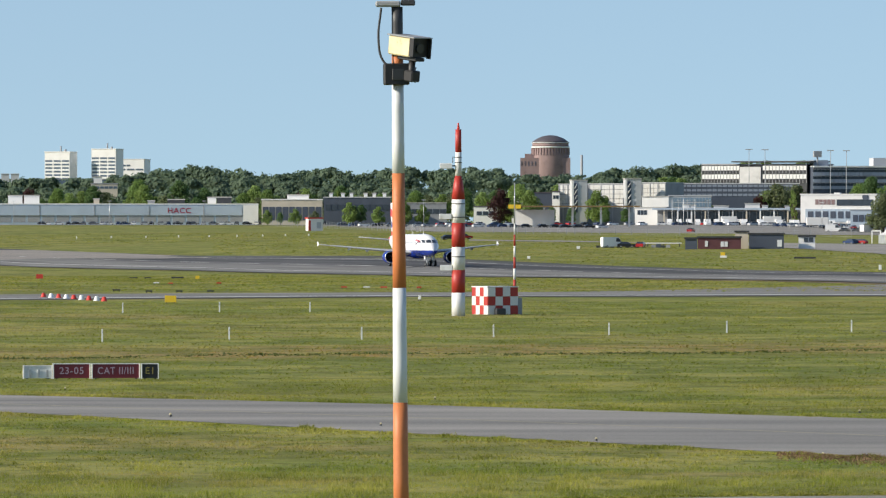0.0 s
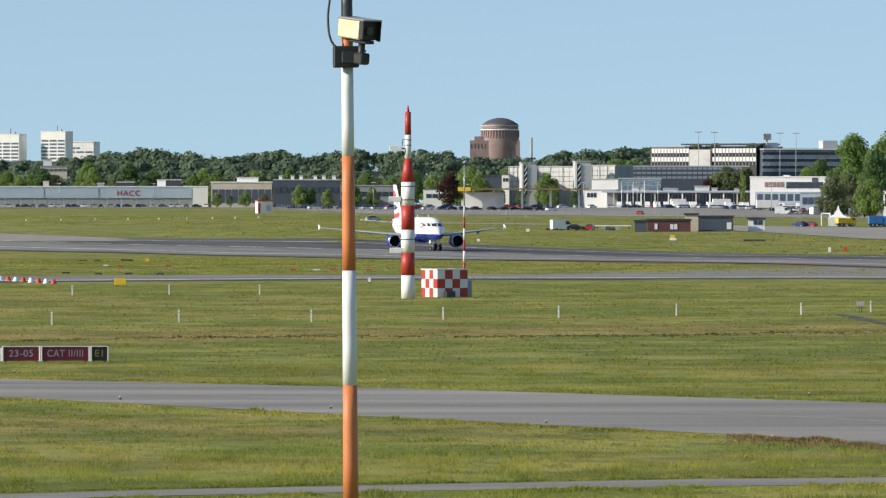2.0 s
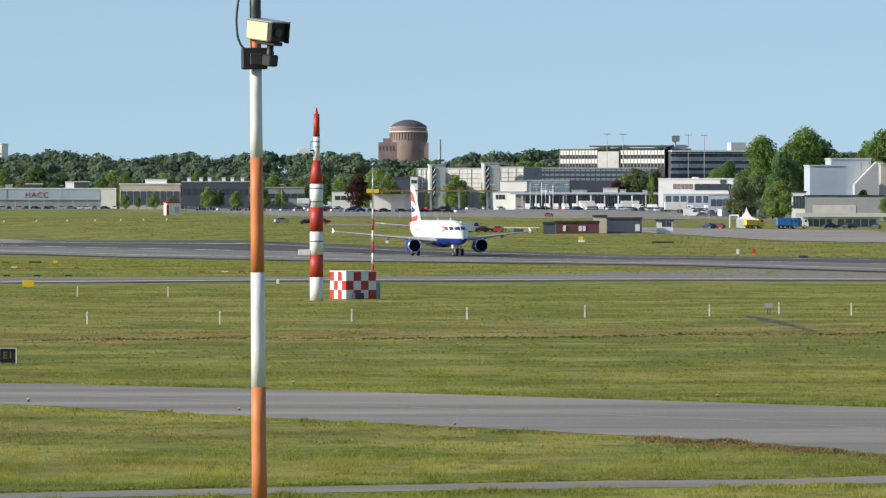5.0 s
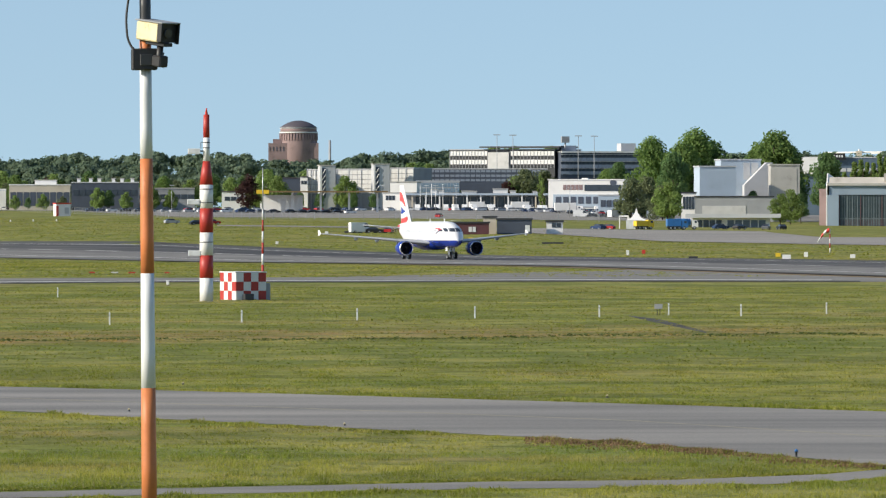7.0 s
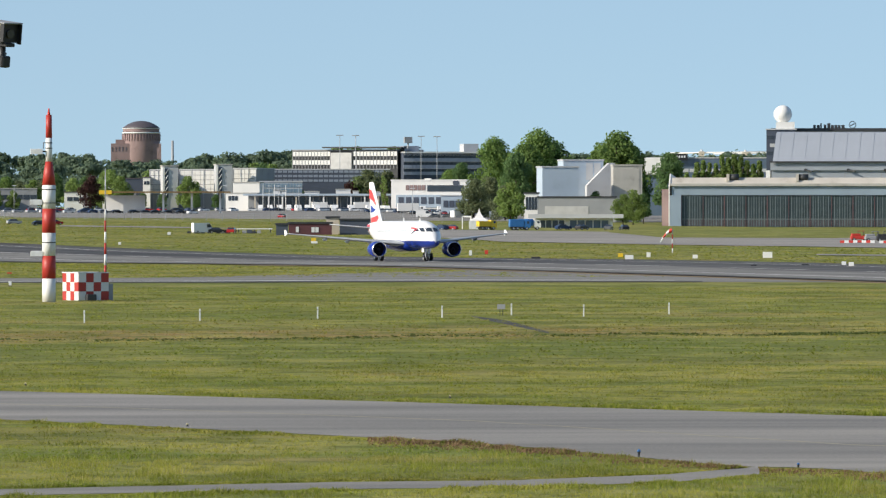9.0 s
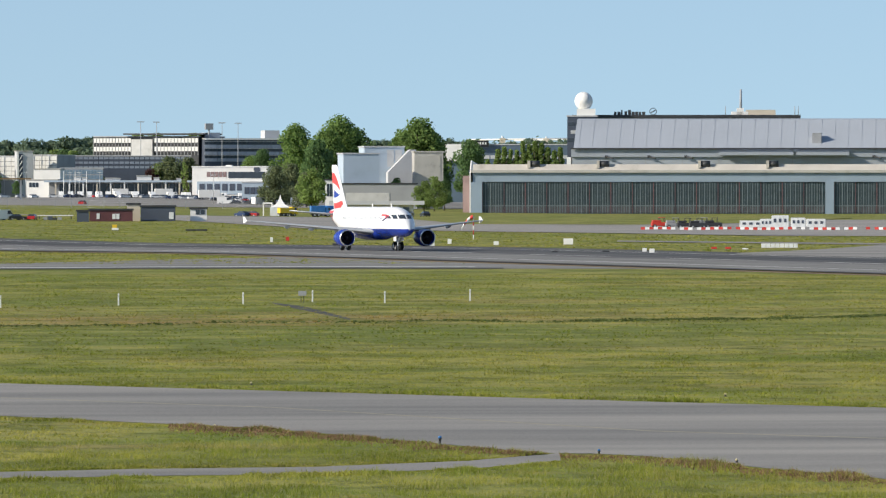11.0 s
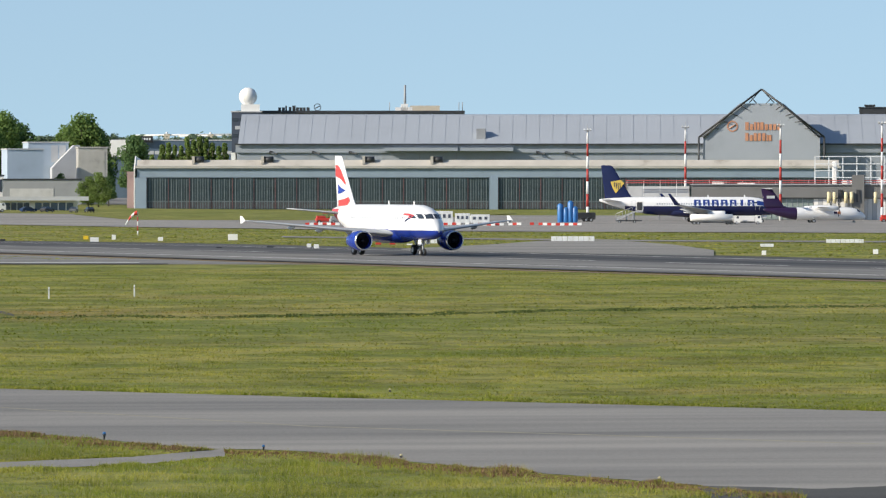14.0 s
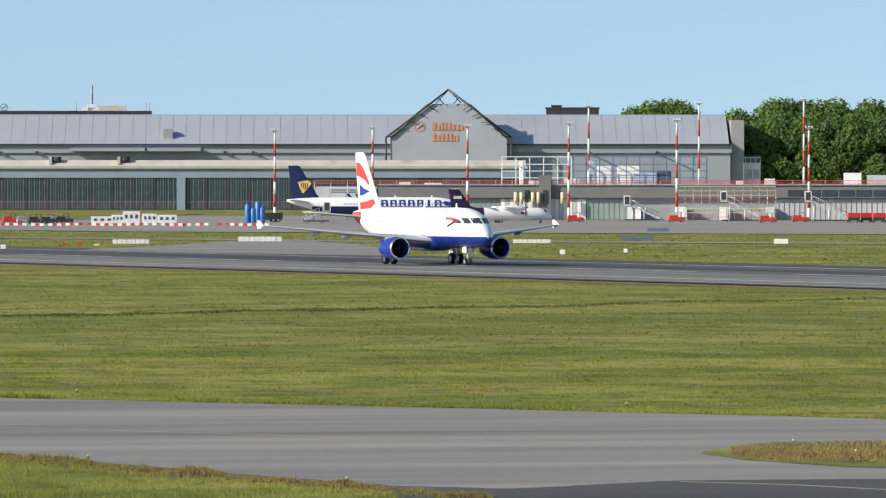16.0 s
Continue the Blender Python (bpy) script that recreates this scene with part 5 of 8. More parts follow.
building("white_block", 324, 371, -35, 2770, 14, BRIGHT, "white rendered block in front of the parking deck", (), CONCRETE, -8)
building("white_block", 311, 366, -16, 2745, 12, BRIGHT, "low white rendered forebuilding", [(-12, -4, 3, GLASSY, 0.08, 0.4)], CONCRETE, -8)
for u in (377, 397, 417):
    fp = thing("flagpole", facing(u, 2690), "tall slender white flagpole", "flagpole", "flagpoles")
    bm = bmesh.new()
    tube(bm, (0, 0, 0), (0, 0, up(-32, 2690) - at(u, 2690).z), 0.16, 0.09)
    part("pole", bm, BRIGHT, fp)
LINKGLASS = material("light_blue_glazing", (0.20, 0.28, 0.35), 0.25, vary=0.15, scale=4)
building("glazed_link", 371, 446, -36.5, 2790, 14, GREY, "blue glazed link building", [(-34, -27, 14, LINKGLASS, 0, 1), (-25, -18, 14, LINKGLASS, 0, 1)], GREY)
tm, w, Z = building("low_terminal", 351, 640, -14, 2730, 26, MIDGREY, "low terminal hall with projecting blue-grey roof", [(-10, 8, 22, GLASSY, 0.06, 0.98)], SHADEBLUE)
part("canopy", boxed(-w / 2 - 2, w / 2 + 2, -7, -0.3, Z(-12.5), Z(-16)), PALEBLUE, tm)
for k in range(12):
    x = -w / 2 + w * (k + 0.5) / 12
    part("pillar", boxed(x - 0.3, x + 0.3, -6.6, -6.0, 0, Z(-12.6)), BRIGHT if k % 3 else BEIGE, tm)
for u, wd, h in ((395, 12, 12), (410, 8, 9), (450, 20, 7), (505, 26, 14), (535, 10, 8), (470, 6, 6), (575, 9, 6)):
    building("roof_unit", u, u + wd, -15 - h * 0.55, 2745, 5, BRIGHT, "white ventilation unit on the terminal roof", (), None, 0, "ventilator")
wl, w, Z = building("white_lounge", 602, 735, -39, 2700, 16, BRIGHT, "white flat-roofed building with ribbon windows", [(-31, -22, 5, BRICK, 0.19, 0.46)], BRIGHT, -6, "building")
part("ribbon_window", boxed(w * -0.02, w / 2 - 1, -0.15, -0.02, Z(-20), Z(-31)), GLASSY, wl)
part("upper_box", boxed(-w * 0.06, w * 0.02, 1, 6, Z(-38), Z(-43)), BRIGHT, wl)
part("lower_glazing", boxed(-w / 2 + 2, w / 2 - 2, -0.35, -0.02, Z(8), Z(-14)), PALEBLUE, wl)
bm = bmesh.new()
ring_loft(bm, [circle((w * 0.36, y, Z(-35)), 1.3, 20, "y") for y in (-0.2, -0.02)])
part("round_emblem", bm, SLATEBLUE, wl)
for k in range(9):
    part("lower_window", boxed(-w / 2 + 3 + k * w / 10, -w / 2 + 3 + (k + 0.7) * w / 10, -0.5, -0.36, Z(2), Z(-10)), SLATEBLUE, wl)
building("stair_block", 690, 760, -12, 2560, 10, PALEBLUE, "pale blue low hall", [(-4, 8, 6, SLATEBLUE, 0.05, 0.95)], GREY)

# service buildings beside the hangars
building("panel_block", 868, 932, -62, 2190, 14, PALEBLUE, "pale blue panel-clad block", (), GREY, 8)
sb, w, Z = building("panel_block", 905, 976, -74, 2230, 14, PALEBLUE, "tall pale panel-clad block with sloping wing", [(-70, -40, 2, GREY, 0.55, 0.95)], GREY, 8)
bm = bmesh.new()
ring_loft(bm, [[(x, y, z) for x, z in ((0.5, 0), (10, 0), (10, Z(-70)), (8, Z(-70)), (0.5, Z(-30)))] for y in (-5, -0.2)], smooth=False)
bmesh.ops.recalc_face_normals(bm, faces=bm.faces)
part("sloping_wing", bm, GREY, sb)
building("beige_store", 993, 1044, -65, 2200, 12, CONCRETE, "blank grey-beige rendered block", [(-60, -8, 1, CONCRETE, 0.02, 0.98)], CONCRETE, 4)
building("grey_hall", 860, 998, -9, 2150, 14, MIDGREY, "low grey corrugated hall", [(6, 20, 1, LOUVRE, 0.04, 0.7)], DARK)
building("white_annex", 836, 862, -16, 2170, 8, BRIGHT, "small white annex with grid windows", [(-10, 12, 4, GLASSY, 0.1, 0.9)], DARK)
gh, w, Z = building("gatehouse", 856, 992, 24, 1880, 9, BRIGHT, "low white gatehouse with flat projecting roof", [(31, 44, 4, GLASSY, 0.05, 0.38), (31, 44, 5, SHADEBLUE, 0.44, 0.95)], GREY)
part("canopy", boxed(-w / 2 - 2, w / 2 + 3, -3.2, -0.3, Z(27), Z(20)), GREY, gh)
fo, w, Z = building("far_offices", 1046, 1275, -78, 2750, 20, SHADEBLUE, "far blue-grey office block with roof sign", [(-72, -66, 20, SHADEBLUE, 0, 1), (-60, -54, 20, GREY, 0, 1)], GREY)
part("sign_board", boxed(-w * 0.30, -w * 0.16, -2, -1, Z(-75), Z(-86)), BLACK, fo)
for k in range(6):
    part("sign_bar", boxed(-w * 0.29 + k * w * 0.02, -w * 0.278 + k * w * 0.02, -2.1, -2.01, Z(-79), Z(-83)), PALE, fo)
part("white_end", boxed(-w / 2, -w * 0.36, -1.5, -0.2, Z(-50), Z(-79)), BRIGHT, fo)
for u, l in ((1148, 55), (1225, 50)):
    cr = thing("tower_crane", facing(u, 3600), "far tower crane with long pale jib", "crane")
    z = up(-93, 3600) - 5
    bm = bmesh.new()
    tube(bm, (0, 0, 0), (0, 0, z + 2), 0.6)
    part("mast", bm, PALE, cr)
    bm = bmesh.new()
    tube(bm, (-l * 0.35, 0, z), (l, 0, z + 1), 0.45)
    part("jib", bm, MASTWHITE, cr)
    part("cab", boxed(-1.6, 1.6, -1.2, 1.2, z - 1.8, z + 1.0), BEIGE, cr)

# radome tower and roof signs behind the main hangar
rt, w, Z = building("radome_tower", 1262, 1314, -128, 2290, 10, SLATEBLUE, "dark tower with white cornice carrying a radome", [(-118, -112, 4, GLASSY, 0, 1), (-104, -98, 4, GREY, 0.1, 0.9), (-90, -84, 4, GLASSY, 0, 1)], GREY, 0, "tower")
part("plinth", boxed(-w * 0.18, w * 0.45, 0.5, 8, Z(-128.5), Z(-142)), BRIGHT, rt)
rd = thing("radome", Matrix.Translation(rt.matrix_basis.translation + Vector((1.0, 4, Z(-142)))), "white spherical radar dome with panel seams", "radome")
bm = bmesh.new()
bmesh.ops.create_uvsphere(bm, u_segments=32, v_segments=18, radius=16 * 2290 / SIGHT)
for f in bm.faces:
    f.smooth = True
bmesh.ops.translate(bm, verts=bm.verts, vec=(0, 0, 2.7))
part("sphere", bm, BRIGHT, rd)
for a in (0, 60, 120):
    bm = bmesh.new()
    ring_loft(bm, [circle((0, s, 0), 16.06 * 2290 / SIGHT, 48, "y") for s in (-0.03, 0.03)], cap=False)
    se = part("seam", bm, GREY, rd)
    se.matrix_basis = Matrix.Translation((0, 0, 2.7)) @ Matrix.Rotation(radians(a), 4, "Z")


def roof_sign():
    d = 2300
    s = thing("roof_sign", facing(1400, d), "dark roof lettering seen from behind on a parapet", "sign")
    g = s.matrix_basis.translation.z
    Z = lambda v: up(v, d) - g
    q = d / SIGHT
    part("parapet", boxed(-130 * q, 272 * q, 0, 60, 0, Z(-126)), MIDGREY, s)
    part("roof_edge", boxed(-130 * q, 272 * q, -1, 3, Z(-126) + 0.01, Z(-131)), DARK, s)
    for k, (w, h) in enumerate(((5, 7), (6, 7), (3, 11), (5, 8), (6, 11), (6, 7), (6, 7), (5, 7), (6, 7))):
        part("letter_bar", boxed((-56 + k * 6.2) * q, (-56 + k * 6.2 + w * 0.92) * q, 0, 0.5, Z(-131), Z(-131 - h * 0.8)), DARK, s)
    bm = bmesh.new()
    ring_loft(bm, [circle((13 * q, 0, Z(-137)), r * q, 24, "y") for r in (6.5, 5.3)], cap=False)
    tube(bm, (9 * q, 0, Z(-135)), (17 * q, 0, Z(-139)), 0.2)
    part("ring_emblem", bm, DARK, s)
    for x0, x1, v, mat in ((150, 180, -137, BRIGHT), (176, 228, -140, BEIGE), (160, 172, -143, BRIGHT)):
        part("crane_deck", boxed(x0 * q, x1 * q, 1, 4, Z(-131), Z(v)), mat, s)
    bm = bmesh.new()
    tube(bm, (167 * q, 2, Z(-131)), (167 * q, 2, Z(-176)), 0.5, 0.35)
    for x in (140, 262, 268):
        tube(bm, (x * q, 2, Z(-131)), (x * q, 2, Z(-146)), 0.12)
    part("mast", bm, MIDGREY, s)


roof_sign()
for u0, u1, v in ((2365, 2458, -135), (2375, 2392, -139)):
    building("rooftop_plant", u0, u1, v, 2300, 10, DARK, "dark rooftop plant room behind the hangar", (), DARK)
building("hangar_annex", 2690, 2742, -50, 2140, 12, BRIGHT, "white annex with dark window band beside the hangar", [(-48, -40, 6, GLASSY, 0, 1), (-28, -12, 4, GREY, 0.02, 0.98)], SLATEBLUE)


# ---- trees ----
def leaf_material(name, color, vary=0.36):
    m = bpy.data.materials.new(name)
    m.use_nodes = True
    n, l = m.node_tree.nodes, m.node_tree.links
    b = n["Principled BSDF"]
    g = n.new("ShaderNodeNewGeometry")
    ri = n.new("ShaderNodeObjectInfo")
    r = n.new("ShaderNodeValToRGB")
    add = n.new("ShaderNodeMath")
    add.operation = "MULTIPLY_ADD"
    add.inputs[1].default_value = 0.45
    l.new(ri.outputs["Random"], add.inputs[0])
    l.new(g.outputs["Random Per Island"], add.inputs[2])
    e = r.color_ramp.elements
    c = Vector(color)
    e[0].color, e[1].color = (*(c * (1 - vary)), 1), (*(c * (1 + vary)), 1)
    e[1].position = 1.0
    l.new(add.outputs[0], r.inputs[0])
    l.new(r.outputs[0], b.inputs["Base Color"])
    b.inputs["Roughness"].default_value, b.inputs["Specular IOR Level"].default_value = 0.7, 0.2
    tr = n.new("ShaderNodeBsdfTranslucent")
    l.new(r.outputs[0], tr.inputs[0])
    mx = n.new("ShaderNodeMixShader")
    mx.inputs[0].default_value = 0.52
    l.new(b.outputs[0], mx.inputs[1])
    l.new(tr.outputs[0], mx.inputs[2])
    l.new(mx.outputs[0], n["Material Output"].inputs[0])
    return m


LEAF = leaf_material("green_leaves", (0.150, 0.230, 0.066))
LEAFDARK = leaf_material("deep_green_leaves", (0.112, 0.188, 0.070))
LEAFLIGHT = leaf_material("spring_green_leaves", (0.190, 0.265, 0.080))
LEAFGREY = leaf_material("grey_green_leaves", (0.150, 0.180, 0.090))
LEAFCOPPER = leaf_material("copper_leaves", (0.065, 0.032, 0.030))
# bluish, even green: the haze of distance is put into this leaf colour
WOODHAZE = leaf_material("hazed_woodland_leaves", (0.135, 0.190, 0.125), 0.18)
BARK = material("bark", (0.10, 0.08, 0.06), 0.9, vary=0.2, scale=0.5)
rng = np.random.default_rng(7)


def leaf_mesh(name, centres, radii, per, size, mat, outward=1.7):
    """Small leaf quads strewn over the shells of many clumps."""
    n = len(centres)
    c = np.repeat(np.asarray(centres, float), per, 0)
    r = np.repeat(np.asarray(radii, float), per, 0)
    d = rng.normal(size=(n * per, 3))
    d /= np.linalg.norm(d, axis=1)[:, None]
    p = c + d * r * (0.55 + 0.5 * rng.random((n * per, 1)) ** 0.6)
    a = rng.normal(size=(n * per, 3)) + outward * d
    a /= np.linalg.norm(a, axis=1)[:, None]
    t = np.cross(a, rng.normal(size=(n * per, 3)))
    t /= np.linalg.norm(t, axis=1)[:, None]
    b = np.cross(a, t)
    s = size * (0.6 + 0.8 * rng.random((n * per, 1)))
    v = np.stack([p - t * s, p - b * s * 0.7, p + t * s, p + b * s * 0.7], 1).reshape(-1, 3)
    me = bpy.data.meshes.new(name)
    f = np.arange(len(v)).reshape(-1, 4)
    me.from_pydata(v.tolist(), [], f.tolist())
    me.materials.append(mat)
    return me


def tree(name, mat, h, w, label, clumps=38, per=90, size=0.5, low=0.22, narrow=False):
    t = thing(name, pose(0, 0, 0), label, "tree")
    bm = bmesh.new()
    tube(bm, (0, 0, 0), (0.1, 0.1, h * 0.55), h * 0.022, h * 0.010, 9)
    for k in range(7):
        a = k * 2.4
        z = h * (0.22 + 0.07 * k)
        tube(bm, (0, 0, z), (w * 0.32 * math.cos(a), w * 0.32 * math.sin(a), z + h * 0.2), h * 0.008, h * 0.003, 6)
    part("trunk", bm, BARK, t)
    cs, rs = [], []
    for k in range(clumps):
        f = rng.random()
        z = h * (low + (0.95 - low) * f)
        prof = math.sin(math.pi * min(1, (0.12 + 0.88 * f) ** (0.75 if not narrow else 0.5))) ** 0.6
        a, q = rng.random() * 6.283, rng.random() ** 0.5
        rr = w * 0.40 * prof * q
        cs.append((rr * math.cos(a), rr * math.sin(a), z))
        k2 = w * (0.13 + 0.07 * rng.random()) * (0.75 if narrow else 1)
        rs.append((k2, k2, k2 * (0.8 if not narrow else 1.5)))
    crown = new("crown", leaf_mesh("crown", cs, rs, per, size, mat))
    crown.parent = t
    return t


def plant(kind, u, d, scale=1.0, turn=None, label=""):
    p = at(u, d)
    m = Matrix.Translation(p) @ Matrix.Rotation(rng.random() * 6.28 if turn is None else turn, 4, "Z")
    o = copy_thing(kind, m)
    o.scale = (scale * (0.92 + 0.16 * rng.random()), scale * (0.92 + 0.16 * rng.random()), scale)
    if label:
        o["label"] = label
    return o


broad = tree("tree", LEAF, 20, 15, "tall broad green tree in full leaf", 50, 165, 0.36)
dark = tree("tree", LEAFDARK, 20, 13, "dark green rounded tree in full leaf", 46, 160, 0.36)
light = tree("tree", LEAFLIGHT, 12, 10, "fresh spring-green leafy young tree", 34, 130, 0.30, 0.15)
grey = tree("tree", LEAFGREY, 12, 12, "pale grey-green willow-like tree", 36, 130, 0.32, 0.1)
copper = tree("tree", LEAFCOPPER, 14, 11, "dark copper-leaved tree in full leaf", 34, 120, 0.32, 0.12)
poplar = tree("tree", LEAFLIGHT, 16, 4.5, "narrow columnar green poplar tree", 28, 110, 0.28, 0.05, True)


def plant_by_top(kind, base_h, u, v, d, **k):
    """Plant so that the crown tops out on the sight line with dip v."""
    return plant(kind, u, d, 0.92 * (up(v, d) - at(u, d).z) / base_h, **k)


for k, (kind, d) in enumerate(((broad, 3080), (dark, 3090), (light, 3060), (grey, 3070), (copper, 3050), (poplar, 3085))):
    kind.matrix_basis = facing(-560 + 70 * k, d)
# the big trees behind the service buildings
for kind, h, u, v, d in ((broad, 20, 862, -136, 2420), (broad, 20, 838, -112, 2410), (dark, 20, 890, -118, 2440), (broad, 20, 1001, -132, 2430), (dark, 20, 1024, -110, 2450), (broad, 20, 978, -112, 2450),
                         (broad, 20, 783, -121, 2860), (dark, 20, 822, -96, 2380),
                         (dark, 20, 726, -77, 2900), (broad, 20, 706, -62, 2920), (poplar, 16, 588, -54, 2715), (poplar, 16, 592, -48, 2710), (light, 12, 545, -50, 2880),
                         (grey, 12, 748, -46, 2300), (grey, 12, 776, -50, 2320), (light, 12, 812, -40, 2120), (grey, 12, 803, -34, 2200),
                         (light, 12, 1028, -26, 2060), (light, 12, 1010, -18, 2050), (dark, 20, 1046, -20, 2110), (dark, 20, 1092, -96, 2350), (poplar, 16, 1122, -62, 2300),
                         (dark, 20, 962, -24, 2195), (copper, 14, 548, -46, 2900), (copper, 14, 575, -50, 2920), (grey, 12, 560, -62, 2880), (grey, 12, 597, -60, 2890), (copper, 14, 530, -40, 2870),
                         (light, 12, 430, -40, 2800), (light, 12, 246, -50, 2930), (dark, 20, 261, -16, 2820), (dark, 20, 294, -17, 2820), (dark, 20, 378, -76, 3200), (light, 12, 360, -74, 3210), (light, 12, 395, -72, 3190)):
    plant_by_top(kind, h, u, v, d)
for k in range(11):
    plant_by_top(poplar, 16, 1140 + 11 * k, -78 - 8 * rng.random() - (12 if 3 < k < 8 else 0), 2420)
for u, v in ((2520, -145), (2550, -155), (2580, -158), (2605, -154), (510, -102), (535, -104), (608, -104), (630, -102), (760, -98)):
    plant_by_top(light if u < 1000 else broad, 12 if u < 1000 else 20, u, v, 3150 if u < 1000 else 2500)
# dense wood at the end of the terminal pier
for k in range(26):
    u = 2700 + 28 * (k % 13) + 12 * rng.random()
    plant_by_top((broad, dark, broad)[k % 3], 20, u, -142 - 22 * rng.random() + (14 if u < 2740 else 0) + (26 if k > 12 else 0), 2240 - 90 * (k > 12))
# trees and hedges before the car park
for k in range(46):
    u = -760 + 22 * k + 14 * rng.random()
    kind, h = ((light, 12), (dark, 20), (broad, 20), (light, 12), (grey, 12), (copper, 14))[int(rng.integers(5)) if k % 15 else 5]
    plant_by_top(kind, h, u, -34 - 26 * rng.random(), 3000 + 120 * rng.random())
for u, v, d, kind, h in ((75, -52, 2860, copper, 14), (110, -62, 2900, light, 12), (128, -50, 2890, light, 12), (-95, -30, 2820, light, 12), (-335, -14, 2810, light, 12), (-312, -10, 2800, dark, 20), (-286, -16, 2810, light, 12), (-252, -12, 2800, grey, 12), (-140, -20, 2815, light, 12), (-62, -24, 2820, light, 12), (-190, -28, 2830, light, 12), (-170, -24, 2830, dark, 20), (165, -20, 2760, dark, 20), (200, -18, 2760, dark, 20)):
    plant_by_top(kind, h, u, v, d)

# far woodland, one mass, in the leaf colour tinted for haze
cs, rs = [], []
TOPS = [(-1600, -70), (-650, -76), (-560, -86), (-480, -96), (-380, -94), (-320, -84), (-240, -96), (-160, -86), (-100, -96), (-40, -88), (30, -94), (90, -88), (150, -84), (230, -84), (290, -94), (350, -98), (450, -98), (1700, -94)]
for d0, drop in ((3450, 0), (3330, 16), (3210, 34), (3120, 52)):
    for k in range(120):
        u = -1500 + 26 * k + 18 * rng.random()
        d = d0 + 70 * rng.random()
        p = at(u, d)
        w = 6.5 + 4.5 * rng.random()
        top = up(lerp_table(u, TOPS) + drop + 8 * rng.random(), d)
        z = top - w * 0.95
        cs.append((p.x, p.y, z))
        rs.append((w, w, w * 0.85))
        for j in range(7):
            b, e = 2 * math.pi * rng.random(), 0.15 + 1.2 * rng.random()
            cs.append((p.x + 0.62 * w * math.cos(b) * math.cos(e), p.y + 0.62 * w * math.sin(b) * math.cos(e), z + 0.5 * w * math.sin(e)))
            s = w * (0.32 + 0.16 * rng.random())
            rs.append((s, s, s * 0.85))
wood = new("woodland", leaf_mesh("woodland", cs, rs, 85, 1.05, WOODHAZE, 3.0))
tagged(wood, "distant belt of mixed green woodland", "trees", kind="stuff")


# ---- terminal pier and apron ----
PIERGREY = material("dark_grey_panel", (0.16, 0.16, 0.155), 0.6, vary=0.12, scale=5)
REDRAIL = material("red_rail", (0.50, 0.07, 0.07), 0.5, vary=0.1)
GREENGLASS = material("greenish_glazing", (0.24, 0.29, 0.27), 0.2, vary=0.2, scale=4)
SCAFFBLUE = material("blue_steel_frame", (0.10, 0.17, 0.27), 0.5, 0.3, vary=0.1)


